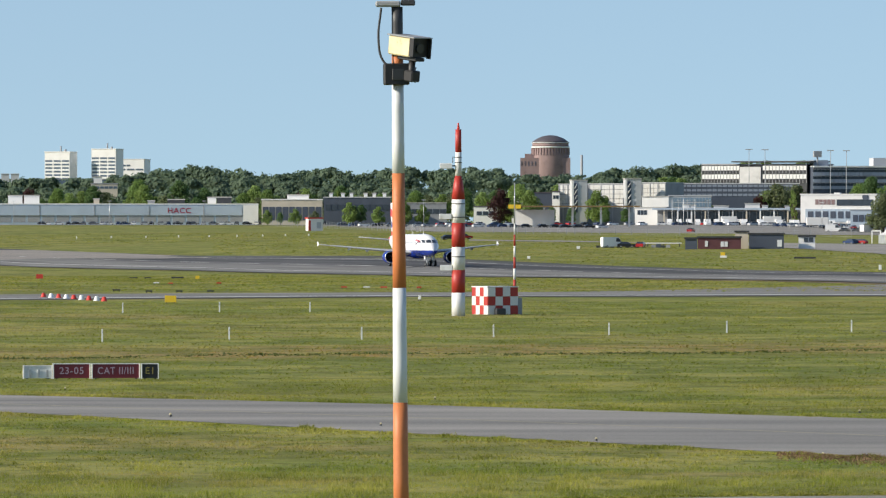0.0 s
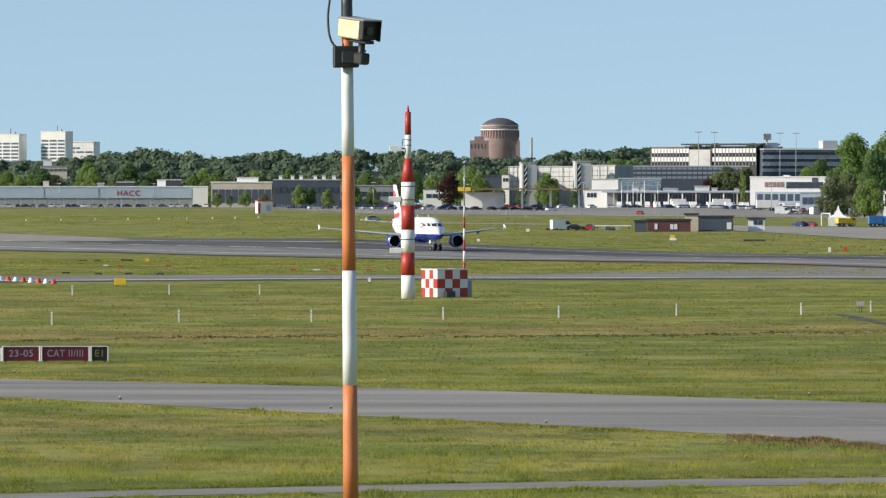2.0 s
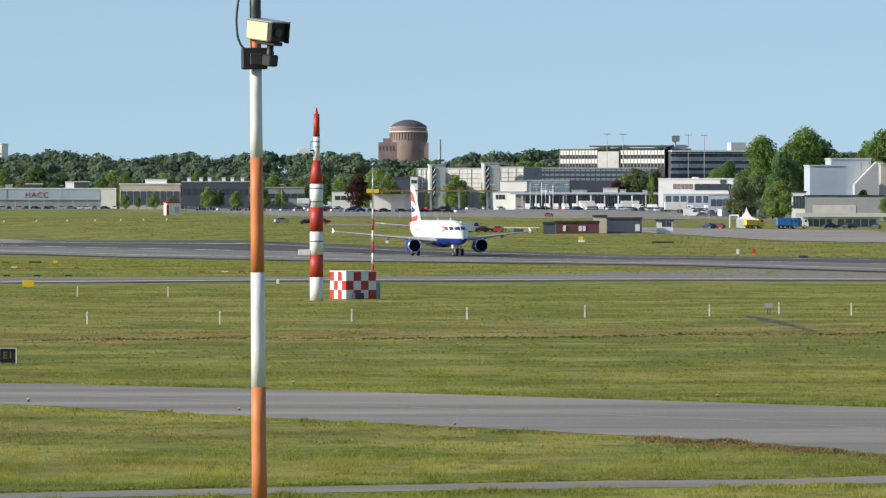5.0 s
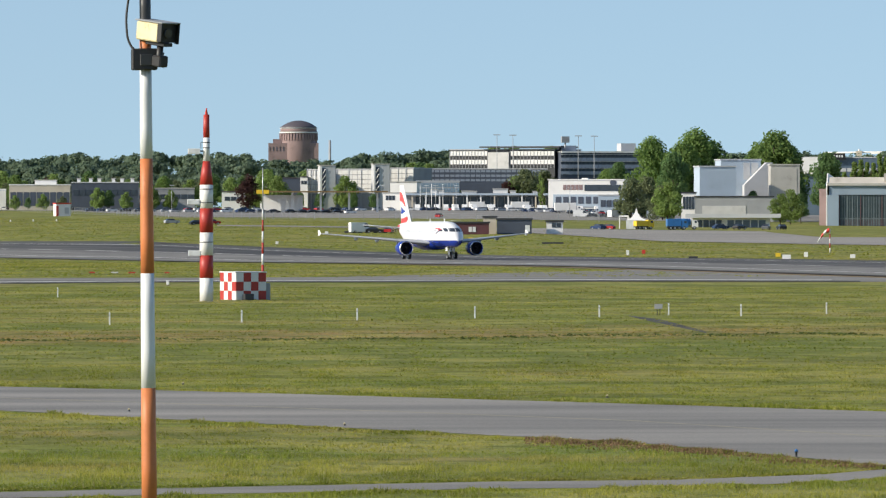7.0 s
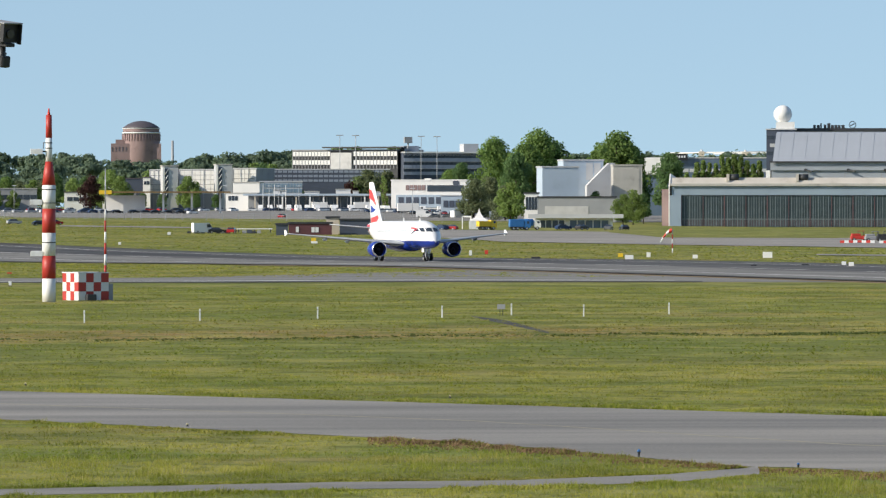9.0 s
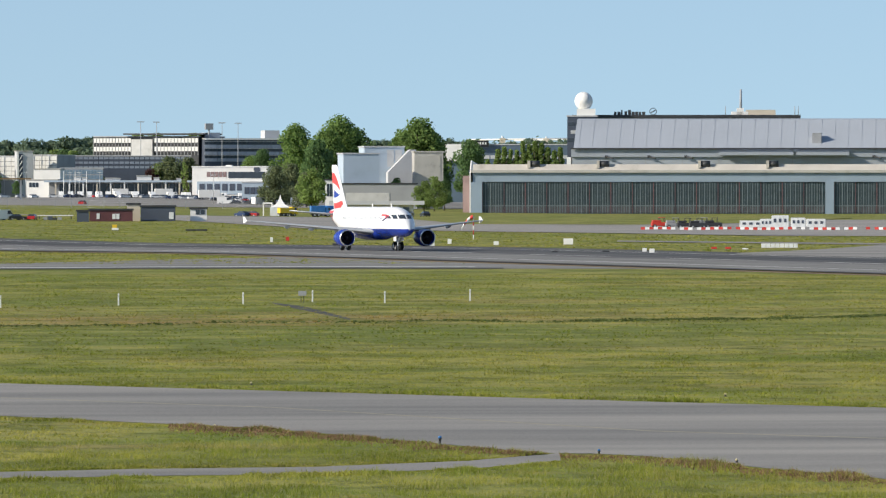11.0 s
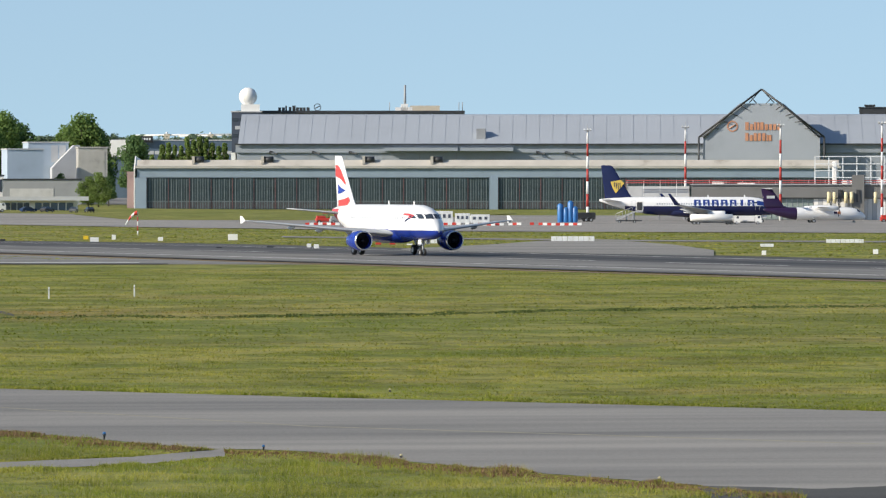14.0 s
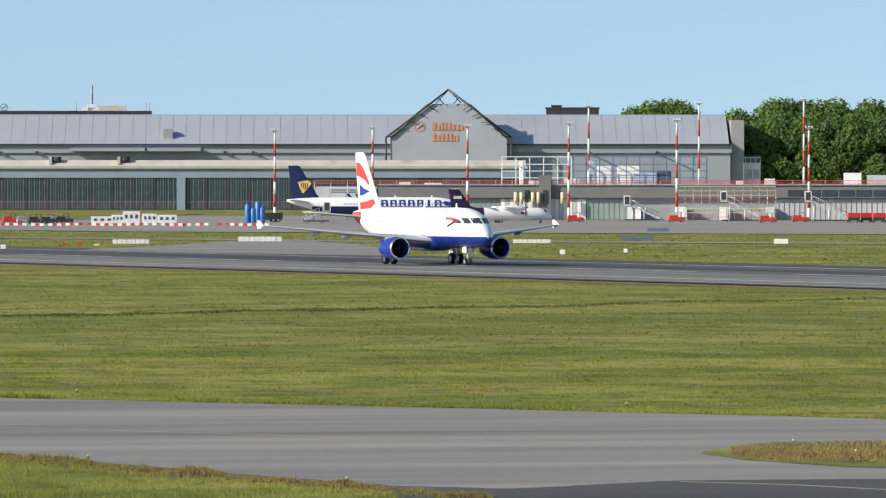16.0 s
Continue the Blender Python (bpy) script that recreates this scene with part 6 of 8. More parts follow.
def pier():
    d = 1530.0
    q = d / SIGHT
    uc = 2550
    p = thing("terminal_pier", facing(uc, d), "long grey terminal pier with glazed ground floor and red rail", "terminal")
    g = p.matrix_basis.translation.z
    X, Z = (lambda u: (u - uc) * q), (lambda v: up(v, d) - g)
    part("upper_wall", boxed(X(2070), X(3300), 0, 28, Z(22), Z(0)), PIERGREY, p)
    part("roof", boxed(X(2068), X(3302), -0.4, 28.4, Z(0) + 0.01, Z(-2)), MIDGREY, p)
    part("lower_wall", boxed(X(2075), X(3295), 1.5, 27, 0, Z(22) - 0.01), MIDGREY, p)
    for u0, u1, mat in ((2080, 2284, GREENGLASS), (2438, 2512, GREENGLASS), (2765, 3200, GREY)):
        n = max(4, int((u1 - u0) / 9))
        for k in range(n):
            a, b = X(u0 + (u1 - u0) * k / n), X(u0 + (u1 - u0) * (k + 1) / n)
            part("glazing", boxed(a + 0.06, b - 0.06, 1.2, 1.45, 0.2, Z(24)), mat, p)
        for k in range(n + 1):
            a = X(u0 + (u1 - u0) * k / n)
            part("mullion", boxed(a - 0.05, a + 0.05, 1.1, 1.4, 0.0, Z(23)), STEEL, p)
    for k in range(19):
        a = X(2285 + 150 * k / 19)
        part("wall_panel", boxed(a + 0.04, a + 150 * q / 19 - 0.04, 0.9, 1.3, 0, Z(24)), (BRIGHT, GREY)[k % 3 == 1], p)
    for u in (2508, 2518, 2598, 2670, 2752):
        part("door_lobby", boxed(X(u), X(u + 14), -3.0, 0.8, 0, Z(38)), (BRIGHT, PALE)[u % 4 == 0], p)
    for k in range(14):
        a = X(2790 + 30 * k)
        part("ribbon_window", boxed(a, a + 26 * q, -0.15, -0.02, Z(19), Z(8)), GLASSY, p)
    for z in (-3.5, -7.5):
        part("rail", boxed(X(1955), X(3300), -0.2, 0.0, Z(z), Z(z - 1.2)), REDRAIL, p)
    for k in range(46):
        a = X(1957 + 29 * k)
        part("rail_post", boxed(a - 0.06, a + 0.06, 0.01, 0.12, Z(-1) if k > 3 else Z(20), Z(-9)), WHITE, p)
    part("link_bridge", boxed(X(1958), X(2066), 2, 8, Z(22), Z(2)), GREY, p)
    for u in (1965, 2010, 2055):
        part("bridge_leg", boxed(X(u), X(u + 3), 3, 7, 0, Z(22) - 0.01), MIDGREY, p)
    # stair tower and orange chimneys
    part("stair_tower", boxed(X(2352), X(2374), -1.2, 8, 0, Z(-18)), PIERGREY, p)
    for u in (2312, 2322, 2342, 2352, 2394):
        bm = bmesh.new()
        tube(bm, (X(u), -1.8, Z(32)), (X(u), -1.8, Z(12)), 0.42, 0.42, 12)
        part("vent_pipe", bm, CREAM, p, "cream-yellow vent pipe")
    for u in (2328, 2360):
        part("dark_bay", boxed(X(u), X(u + 6), -1.5, -0.1, Z(30), Z(8)), DARK, p)
    for u0, u1, v, mat in ((2105, 2125, -6, BRIGHT), (2150, 2180, -5, BRIGHT), (2890, 2920, -22, BRIGHT), (2930, 3010, -18, GREY), (2750, 2768, -12, PALE), (2700, 2712, -8, BRIGHT)):
        part("roof_unit", boxed(X(u0), X(u1), 4, 10, Z(0), Z(v)), mat, p)


pier()


def steel_gantry():
    d = 1545.0
    q = d / SIGHT
    for u0, u1, mat, label in ((2287, 2410, PALE, "pale steel roof frame under construction"), (2412, 2648, SCAFFBLUE, "dark blue steel roof frame under construction")):
        s = thing("steel_frame", facing((u0 + u1) / 2, d), label, "frame", "roof frames")
        uc, g = (u0 + u1) / 2, s.matrix_basis.translation.z
        Z = lambda v: up(v, d) - g
        n = int((u1 - u0) / 22)
        for k in range(n + 1):
            x = (u0 + (u1 - u0) * k / n - uc) * q
            for y in (2, 12):
                part("post", boxed(x - 0.11, x + 0.11, y - 0.11, y + 0.11, Z(-1), Z(-51)), mat, s)
            part("cross_beam", boxed(x - 0.1, x + 0.1, 2.2, 11.8, Z(-49.5), Z(-51)), mat, s)
        for v in (-51, -38, -26, -14):
            w = (u1 - u0) * q / 2
            part("beam", boxed(-w, w, 1.75, 1.88, Z(v + 1.4), Z(v)), mat, s)
    for u0, u1, v0, v1, mat in ((2318, 2326, -2, -42, BRIGHT), (2395, 2425, -2, -12, BRIGHT), (2440, 2452, -2, -44, PALEBLUE), (2455, 2480, -22, -34, BRIGHT), (2490, 2530, -14, -34, BRIGHT), (2500, 2560, -2, -22, PALEBLUE), (2560, 2585, -6, -26, SLATEBLUE), (2335, 2355, -2, -9, BRIGHT)):
        o = thing("roof_plant_unit", facing((u0 + u1) / 2, d + 6), "pale ventilation unit on the pier roof", "plant unit", "pier roof units")
        g = o.matrix_basis.translation.z
        w = (u1 - u0) * (d + 6) / SIGHT / 2
        part("case", boxed(-w, w, 0, 2.5, up(0, d) - g, up(v1, d) - g, 0.15), mat, o)


steel_gantry()


def scaffold():
    d = 1518.0
    q = d / SIGHT
    s = thing("scaffold", facing(2682, d), "tubular steel scaffold across the pier front", "scaffold")
    g = s.matrix_basis.translation.z
    w = 87 * q
    for k in range(13):
        x = -w + 2 * w * k / 12
        bm = bmesh.new()
        tube(bm, (x, 0, 0), (x, 0, up(2, d) - g), 0.07, n=6)
        part("upright", bm, STEEL, s)
    for k in range(9):
        z = 0.8 + k * 1.0
        part("deck", boxed(-w, w, -0.35, 0.35, z, z + 0.10), CREAM if k % 4 else REDRAIL, s)
    for k in range(6):
        bm = bmesh.new()
        x = -w + 2 * w * k / 6
        tube(bm, (x, -0.45, 0.8), (x + 2 * w / 6, -0.45, 4.8), 0.05, n=6)
        part("brace", bm, STEEL, s)


scaffold()


def flood_mast(u, v, d):
    m = thing("floodlight_mast", facing(u, d), "red and white banded apron floodlight mast", "mast", "apron floodlight masts")
    h = up(v, d) - m.matrix_basis.translation.z
    n = 7
    for k in range(n):
        bm = bmesh.new()
        tube(bm, (0, 0, h * k / n), (0, 0, h * (k + 1) / n), 0.34 - 0.018 * k, 0.34 - 0.018 * (k + 1), 12)
        part("band", bm, MASTWHITE if k % 2 == 0 else MASTRED, m)
    part("head_frame", boxed(-0.85, 0.85, -0.6, 0.6, h, h + 0.22), MIDGREY, m)
    for x in (-0.7, 0, 0.7):
        part("lamp", boxed(x - 0.2, x + 0.2, -0.75, -0.35, h + 0.23, h + 0.6, 0.04), PALE, m)
    bm = bmesh.new()
    tube(bm, (0, 0, h + 0.2), (0, 0, h + 1.5), 0.05)
    part("lightning_rod", bm, MIDGREY, m)


for u, v, d in ((1888, -95, 1560), (2060, -100, 1600), (2227, -103, 1500), (2405, -107, 1500), (2440, -138, 1640), (2595, -113, 1505), (2634, -143, 1640), (2818, -150, 1640), (2827, -100, 1505)):
    flood_mast(u, v, d)

# parked twin-jet with navy belly and tail
pj = thing("parked_airliner", facing(2052, 1455, 3) @ pose(2.2, 0, 0), "white and navy twin-jet airliner parked at the pier", "aircraft")
PT, pfin = airliner(pj, 39.5, 35.8, 1.98, 3.55, 19.5, ACWHITE, ACNAVY, -0.02, ACNAVY, 12.5, 4.9, ACWHITE, 1.05, ACGREY, False, True, 40)
fin_shape(pfin, [(-17.6, 8.9), (-15.4, 9.3), (-14.6, 8.6), (-15.5, 7.4), (-16.5, 6.4), (-17.2, 7.6)], ACYELLOW, "tail_emblem", 0.3)
for k in range(7):
    bm = bmesh.new()
    x = 0.6 + k * 1.95
    if k != 5:
        patch(bm, PT, x, x + 0.48, 0.80, 1.52, 1, 4, 0.03)
        patch(bm, PT, x + 0.92, x + 1.40, 0.80, 1.52, 1, 4, 0.03, 0.1)
        patch(bm, PT, x + 0.48, x + 0.92, 0.80, 0.98, 1, 1, 0.03)
        patch(bm, PT, x + 0.48, x + 0.92, 1.16, 1.28, 1, 1, 0.03)
    else:
        patch(bm, PT, x + 0.4, x + 0.95, 0.80, 1.52, 1, 4, 0.03)
    part("name_bar", bm, ACROYAL, pj, "royal blue name bar")
bm = bmesh.new()
patch(bm, PT, 14.4, 15.9, 0.85, 1.40, 3, 3, 0.03)
part("round_emblem", bm, ACROYAL, pj, "royal blue emblem")
for k in range(4):
    z = 8.75 - 0.28 * k
    fin_shape(pfin, [(-16.9 + 0.42 * k, 8.75 - 0.02 * k), (-16.72 + 0.42 * k, 8.75 - 0.02 * k), (-16.62 + 0.42 * k, z - 1.0), (-16.80 + 0.42 * k, z - 1.0)], ACNAVY, "emblem_string", 0.34)


def turboprop():
    """Parked high-wing turboprop freighter with a T-tail."""
    t = thing("parked_turboprop", facing(2285, 1440, 12), "white high-wing turboprop freighter with purple tail", "aircraft")
    r, zc = 1.35, 2.0
    T = body_table(22.6, r, 11.5, zc)
    N = 32
    bm = bmesh.new()
    rings = [[(x, -w * math.sin(2 * math.pi * k / N), z + h * math.cos(2 * math.pi * k / N)) for k in range(N)] for x, z, w, h in T]
    ring_loft(bm, rings, True, 0, True, lambda i, k: 1 if T[i][0] < -3.0 else 0)
    bmesh.ops.recalc_face_normals(bm, faces=bm.faces)
    part("fuselage", bm, [ACWHITE, ACPURPLE], t)
    bm = bmesh.new()
    ring_loft(bm, [foil(bm, (le, y, zc + r + 0.15), ch, 0.13) for y, le, ch in ((-12.3, 1.6, 1.5), (-4.8, 2.2, 2.5), (4.8, 2.2, 2.5), (12.3, 1.6, 1.5))])
    bmesh.ops.recalc_face_normals(bm, faces=bm.faces)
    part("wing", bm, ACWHITE, t)
    for s in (1, -1):
        bm = bmesh.new()
        ring_loft(bm, [circle((x, s * 4.1, zc + r - 0.15 + dz), w, 16, "x", h) for x, dz, w, h in ((4.6, 0.05, 0.2, 0.2), (4.2, 0, 0.42, 0.5), (2.6, 0, 0.5, 0.62), (0.5, 0.05, 0.42, 0.5), (-1.2, 0.2, 0.1, 0.15))])
        eng = part("engine", bm, ACWHITE, t)
        for k in range(6):
            bm = bmesh.new()
            box(bm, -0.04, 0.04, -0.13, 0.13, 0.15, 1.95, 0, 0.02)
            bl = part("propeller_blade", bm, DARK, eng)
            bl.matrix_basis = Matrix.Translation((4.75, s * 4.1, zc + r - 0.1)) @ Matrix.Rotation(k * math.pi / 3 + 0.3, 4, "X") @ Matrix.Rotation(0.6, 4, "Z")
        for dy in (-0.2, 0.2):
            wheel("main_wheel", 0.43, 0.26, t, -0.4, s * 2.0 + dy, 0.43)
        bm = bmesh.new()
        tube(bm, (-0.4, s * 2.0, 0.4), (-0.3, s * 1.3, 1.2), 0.1)
        part("main_gear_leg", bm, STEEL, t)
    for dy in (-0.15, 0.15):
        wheel("nose_wheel", 0.27, 0.16, t, 8.9, dy, 0.27)
    bm = bmesh.new()
    tube(bm, (8.9, 0, 0.27), (8.9, 0, 1.1), 0.07)
    part("nose_gear_leg", bm, STEEL, t)
    bm = bmesh.new()
    ring_loft(bm, [foil(bm, (le, 0, z), ch, 0.08, "x") for z, le, ch in ((zc + 1.0, -4.2, 6.0), (zc + 1.7, -6.6, 4.3), (7.4, -9.2, 2.4))])
    bmesh.ops.recalc_face_normals(bm, faces=bm.faces)
    fin = part("fin", bm, ACPURPLE, t)
    fin_shape(fin, [(-10.4, 5.9), (-8.6, 5.9), (-8.6, 5.3), (-10.4, 5.3)], PALE, "tail_bar", 0.22)
    bm = bmesh.new()
    ring_loft(bm, [foil(bm, (le, y, 7.4), ch, 0.09) for y, le, ch in ((-3.65, -9.8, 1.1), (0, -9.0, 1.9), (3.65, -9.8, 1.1))])
    bmesh.ops.recalc_face_normals(bm, faces=bm.faces)
    part("tailplane", bm, ACWHITE, t)
    for side in (1, -1):
        bm = bmesh.new()
        patch(bm, T, 10.15, 9.5, side * 0.1, side * 0.95, 2, 4, 0.02)
        part("cockpit_window", bm, GLASSY, t)
        for x, mat in ((4.2, ACPURPLE), (5.0, ORANGE)):
            bm = bmesh.new()
            patch(bm, T, x, x + 0.7, side * 1.2, side * 1.6, 2, 2, 0.02)
            part("name_bar", bm, mat, t)


turboprop()


# ---- vehicles ----
def car_kind(name, label, paint, L, W, H, van=False):
    c = thing(name, pose(0, 0, 0), label, "van" if van else "car")
    hood = H * (0.62 if not van else 0.55)
    prof = [(L / 2, 0.28), (L / 2 - 0.02, hood * 0.9), (L / 2 - 0.25, hood), (L * 0.27, hood + 0.06), (-L / 2 + 0.1, hood + 0.08), (-L / 2, hood * 0.85), (-L / 2, 0.28)]
    if van:
        prof = [(L / 2, 0.3), (L / 2 - 0.05, hood * 0.85), (L / 2 - 0.7, hood), (L / 2 - 1.5, H - 0.05), (L / 2 - 1.9, H), (-L / 2 + 0.05, H), (-L / 2, H - 0.2), (-L / 2, 0.3)]
    bm = bmesh.new()
    ring_loft(bm, [[(x, y * W / 2, z) for x, z in prof] for y in (-1, -0.94, 0.94, 1)], smooth=False)
    bmesh.ops.recalc_face_normals(bm, faces=bm.faces)
    part("body", bm, paint, c)
    bm = bmesh.new()
    if van:
        ring_loft(bm, [[(x, y * W / 2, z) for x, z in ((L / 2 - 0.78, hood + 0.03), (L / 2 - 1.45, H - 0.2), (L / 2 - 2.2, H - 0.25), (L / 2 - 2.2, hood + 0.05))] for y in (-1.01, 1.01)], smooth=False)
    else:
        ring_loft(bm, [[(x, y * W / 2 * f, z) for x, z, f in ((L * 0.25, hood + 0.03, 0.93), (L * 0.10, H - 0.04, 0.8), (-L * 0.27, H - 0.04, 0.8), (-L * 0.45, hood + 0.05, 0.93))] for y in (-1, 1)], smooth=False)
    bmesh.ops.recalc_face_normals(bm, faces=bm.faces)
    part("glasshouse", bm, GLASSY, c)
    if not van:
        bm = bmesh.new()
        box(bm, -L * 0.26, L * 0.09, -W * 0.39, W * 0.39, H - 0.035, H, 0, 0.02)
        part("roof", bm, paint, c)
    for x in (L * 0.31, -L * 0.31):
        for y in (-1, 1):
            wheel("wheel", 0.32, 0.22, c, x, y * (W / 2 - 0.1), 0.32)
    for y in (-0.35, 0.35):
        part("headlight", boxed(L / 2 - 0.01, L / 2 + 0.02, y * W * 0.9 - 0.15, y * W * 0.9 + 0.15, hood * 0.7, hood * 0.85), POLISHED, c)
    return c


CARPAINTS = {"black": (0.02, 0.02, 0.022), "dark blue": (0.02, 0.04, 0.10), "silver": (0.42, 0.43, 0.44), "white": (0.78, 0.78, 0.77), "red": (0.40, 0.02, 0.02), "grey": (0.14, 0.145, 0.15)}
CARS = {k: car_kind("car", k + " saloon car parked on the asphalt", material(k.replace(" ", "_") + "_car_paint", c, 0.25, 0.1, vary=0.05), 4.4, 1.8, 1.48) for k, c in CARPAINTS.items()}
VAN = car_kind("van", "white delivery van parked at the terminal", material("white_van_paint", (0.80, 0.80, 0.79), 0.35, vary=0.04), 5.6, 2.0, 2.6, True)


def park(kind, u, d, turn):
    return copy_thing(kind, facing(u, d, turn))


names = list(CARS)
for k in range(34):
    park(CARS[names[(0, 5, 2, 1, 0, 3)[int(rng.integers(6))]]], -735 + 15 * k + 6 * rng.random(), 2868, 90 * (k % 2) + 5)
for k in range(15):
    park(VAN if k % 5 else CARS["black"], 356 + 16.5 * k, 2700, -90 + 4 * rng.random())
for k in range(30):
    park(CARS[names[(0, 5, 2, 1, 3, 3, 4)[int(rng.integers(7)) if k % 9 else 6]]], -40 + 26 * k + 12 * rng.random(), 2620 + 90 * rng.random(), 60 * rng.random())
for k in range(38):
    park(CARS[names[(3, 2, 0, 3, 5, 1)[int(rng.integers(6))]]] if k % 4 else VAN, 438 + 7.8 * k + 2 * rng.random(), 2668, -84 + 8 * rng.random())
for k in range(22):
    park(CARS[names[(0, 5, 2, 1, 3)[int(rng.integers(5))]]], -210 + 22 * k + 9 * rng.random(), 2560 - 6 * k, 15 + 20 * rng.random())
for k in range(18):
    park(CARS[names[int(rng.integers(4))]], 560 + 13 * k, 2560 + 20 * rng.random(), -80)
for k, u in enumerate((905, 938, 985, 1012, 690, 705)):
    park(CARS[("dark blue", "black", "grey", "black", "dark blue", "red")[k]], u, 1800 if k < 4 else 1760, 30 + 25 * k)
for k, u in enumerate((-15, 12, -60)):
    park(CARS[("black", "red", "silver")[k]], u, 1900 + 30 * k, 20)
for k in range(8):
    park(VAN if k % 3 == 0 else CARS["grey"], 660 + 20 * k, 2300, 15 * k)
for q in (*CARS.values(), VAN):
    q.matrix_basis = facing(640 + 14 * names.index(q["label"].split(" saloon")[0]) if "saloon" in q["label"] else 740, 2480, -80)


# site vehicles and stores on the grass
for u, v, kind, turn in ((272, 54, VAN, 20), (296, 54, CARS["black"], 5), (322, 54, CARS["red"], 80), (410, 27, CARS["red"], 75)):
    park(kind, u, meet(u, v), turn)
for u in (255, 264, 306, 352, 362):
    pile = thing("material_pile", facing(u, meet(u, 54)), "low dark pile of stacked site materials", "pile", "site stores")
    for k in range(3):
        part("stack", boxed(-1.6 + 1.1 * k, -0.6 + 1.1 * k, -0.5, 0.6, 0, 0.55 + 0.2 * ((k + u) % 3), 0.05), (DARK, MIDGREY, SLATEBLUE)[(k + u) % 3], pile)
barrier = thing("road_closure", facing(362, meet(362, 52)), "long pale striped barrier beam on feet", "barrier")
part("beam", boxed(-4.5, 4.5, -0.1, 0.1, 0.75, 1.0, 0.02), WHITE, barrier)
for x in (-4, 0, 4):
    part("foot", boxed(x - 0.12, x + 0.12, -0.3, 0.3, 0, 0.749), DARK, barrier)
first = None
for u, v in ((-670, 37.5), (-609, 37), (-548, 36.7), (-491, 36), (-437, 35.5), (-388, 35), (-343, 34.2), (-303, 33.6), (-262, 33)):
    m = facing(u, meet(u, v))
    if first is None:
        first = thing("marker_cone", m, "small white marker on the far grass", "marker", "far grass markers")
        bm = bmesh.new()
        ring_loft(bm, [circle((0, 0, z), r, 10) for z, r in ((0, 0.24), (0.55, 0.20), (0.65, 0.08))])
        part("shell", bm, WHITE, first)
    else:
        copy_thing(first, m)


def truck(u, d, turn, body, L, label, tank=False, high=2.6, size=1.0):
    t = thing("tank_truck" if tank else "box_truck", facing(u, d, turn) @ Matrix.Scale(size, 4), label, "truck")
    part("chassis", boxed(-L / 2, L / 2, -1.0, 1.0, 0.55, 0.85), DARK, t)
    bm = bmesh.new()
    ring_loft(bm, [[(x, y, z) for x, z in ((L / 2 + 0.1, 0.6), (L / 2 + 0.1, 1.7), (L / 2 - 0.25, 2.5), (L / 2 - 1.6, 2.55), (L / 2 - 1.6, 0.6))] for y in (-1.15, 1.15)], smooth=False)
    bmesh.ops.recalc_face_normals(bm, faces=bm.faces)
    cab = part("cab", bm, BRIGHT if tank else body, t)
    part("windscreen", boxed(L / 2 - 0.9, L / 2 - 0.3, -1.17, 1.17, 1.75, 2.35), GLASSY, cab)
    bm = bmesh.new()
    if tank:
        ring_loft(bm, [circle((x, 0, 1.95), w, 20, "x", w * 0.85) for x, w in ((-L / 2, 0.9), (-L / 2 + 0.15, 1.15), (L / 2 - 2.0, 1.15), (L / 2 - 1.85, 0.9))])
        part("tank", bm, body, t)
    else:
        box(bm, -L / 2, L / 2 - 1.7, -1.2, 1.2, 0.9, 0.9 + high, 0, 0.05)
        part("box_body", bm, body, t)
    for x in (L / 2 - 0.9, -L / 2 + 1.0, -L / 2 + 2.1):
        for y in (-1.0, 1.0):
            wheel("wheel", 0.48, 0.3, t, x, y, 0.48)
    return t


truck(2112, 1385, 4, BRIGHT, 13.5, "white fuel tanker truck beside the parked airliner", True, size=0.76)
truck(2160, 1388, 2, BRIGHT, 10.0, "white service truck beside the parked airliner", False, 1.5, 0.78)
truck(770, 1780, 20, YELLOW, 5, "yellow airport service truck", False, 1.4)
truck(828, 1775, 10, BLUE, 5.5, "bright blue airport service truck", False, 2.0)
truck(845, 1790, 6, BLUE, 6, "bright blue tank truck", True)
truck(480, 2690, 6, BRIGHT, 8, "white box truck parked at the terminal", False, 2.8)
truck(556, 2690, 6, BRIGHT, 9, "white box truck parked at the terminal", False, 3.0)
truck(636, 2560, 6, BRIGHT, 10, "white box lorry before the lounge", False, 3.0)
truck(1885 - 8, 1470, 190, DARK, 6, "dark baggage loader beside the floodlight mast", False, 1.2)


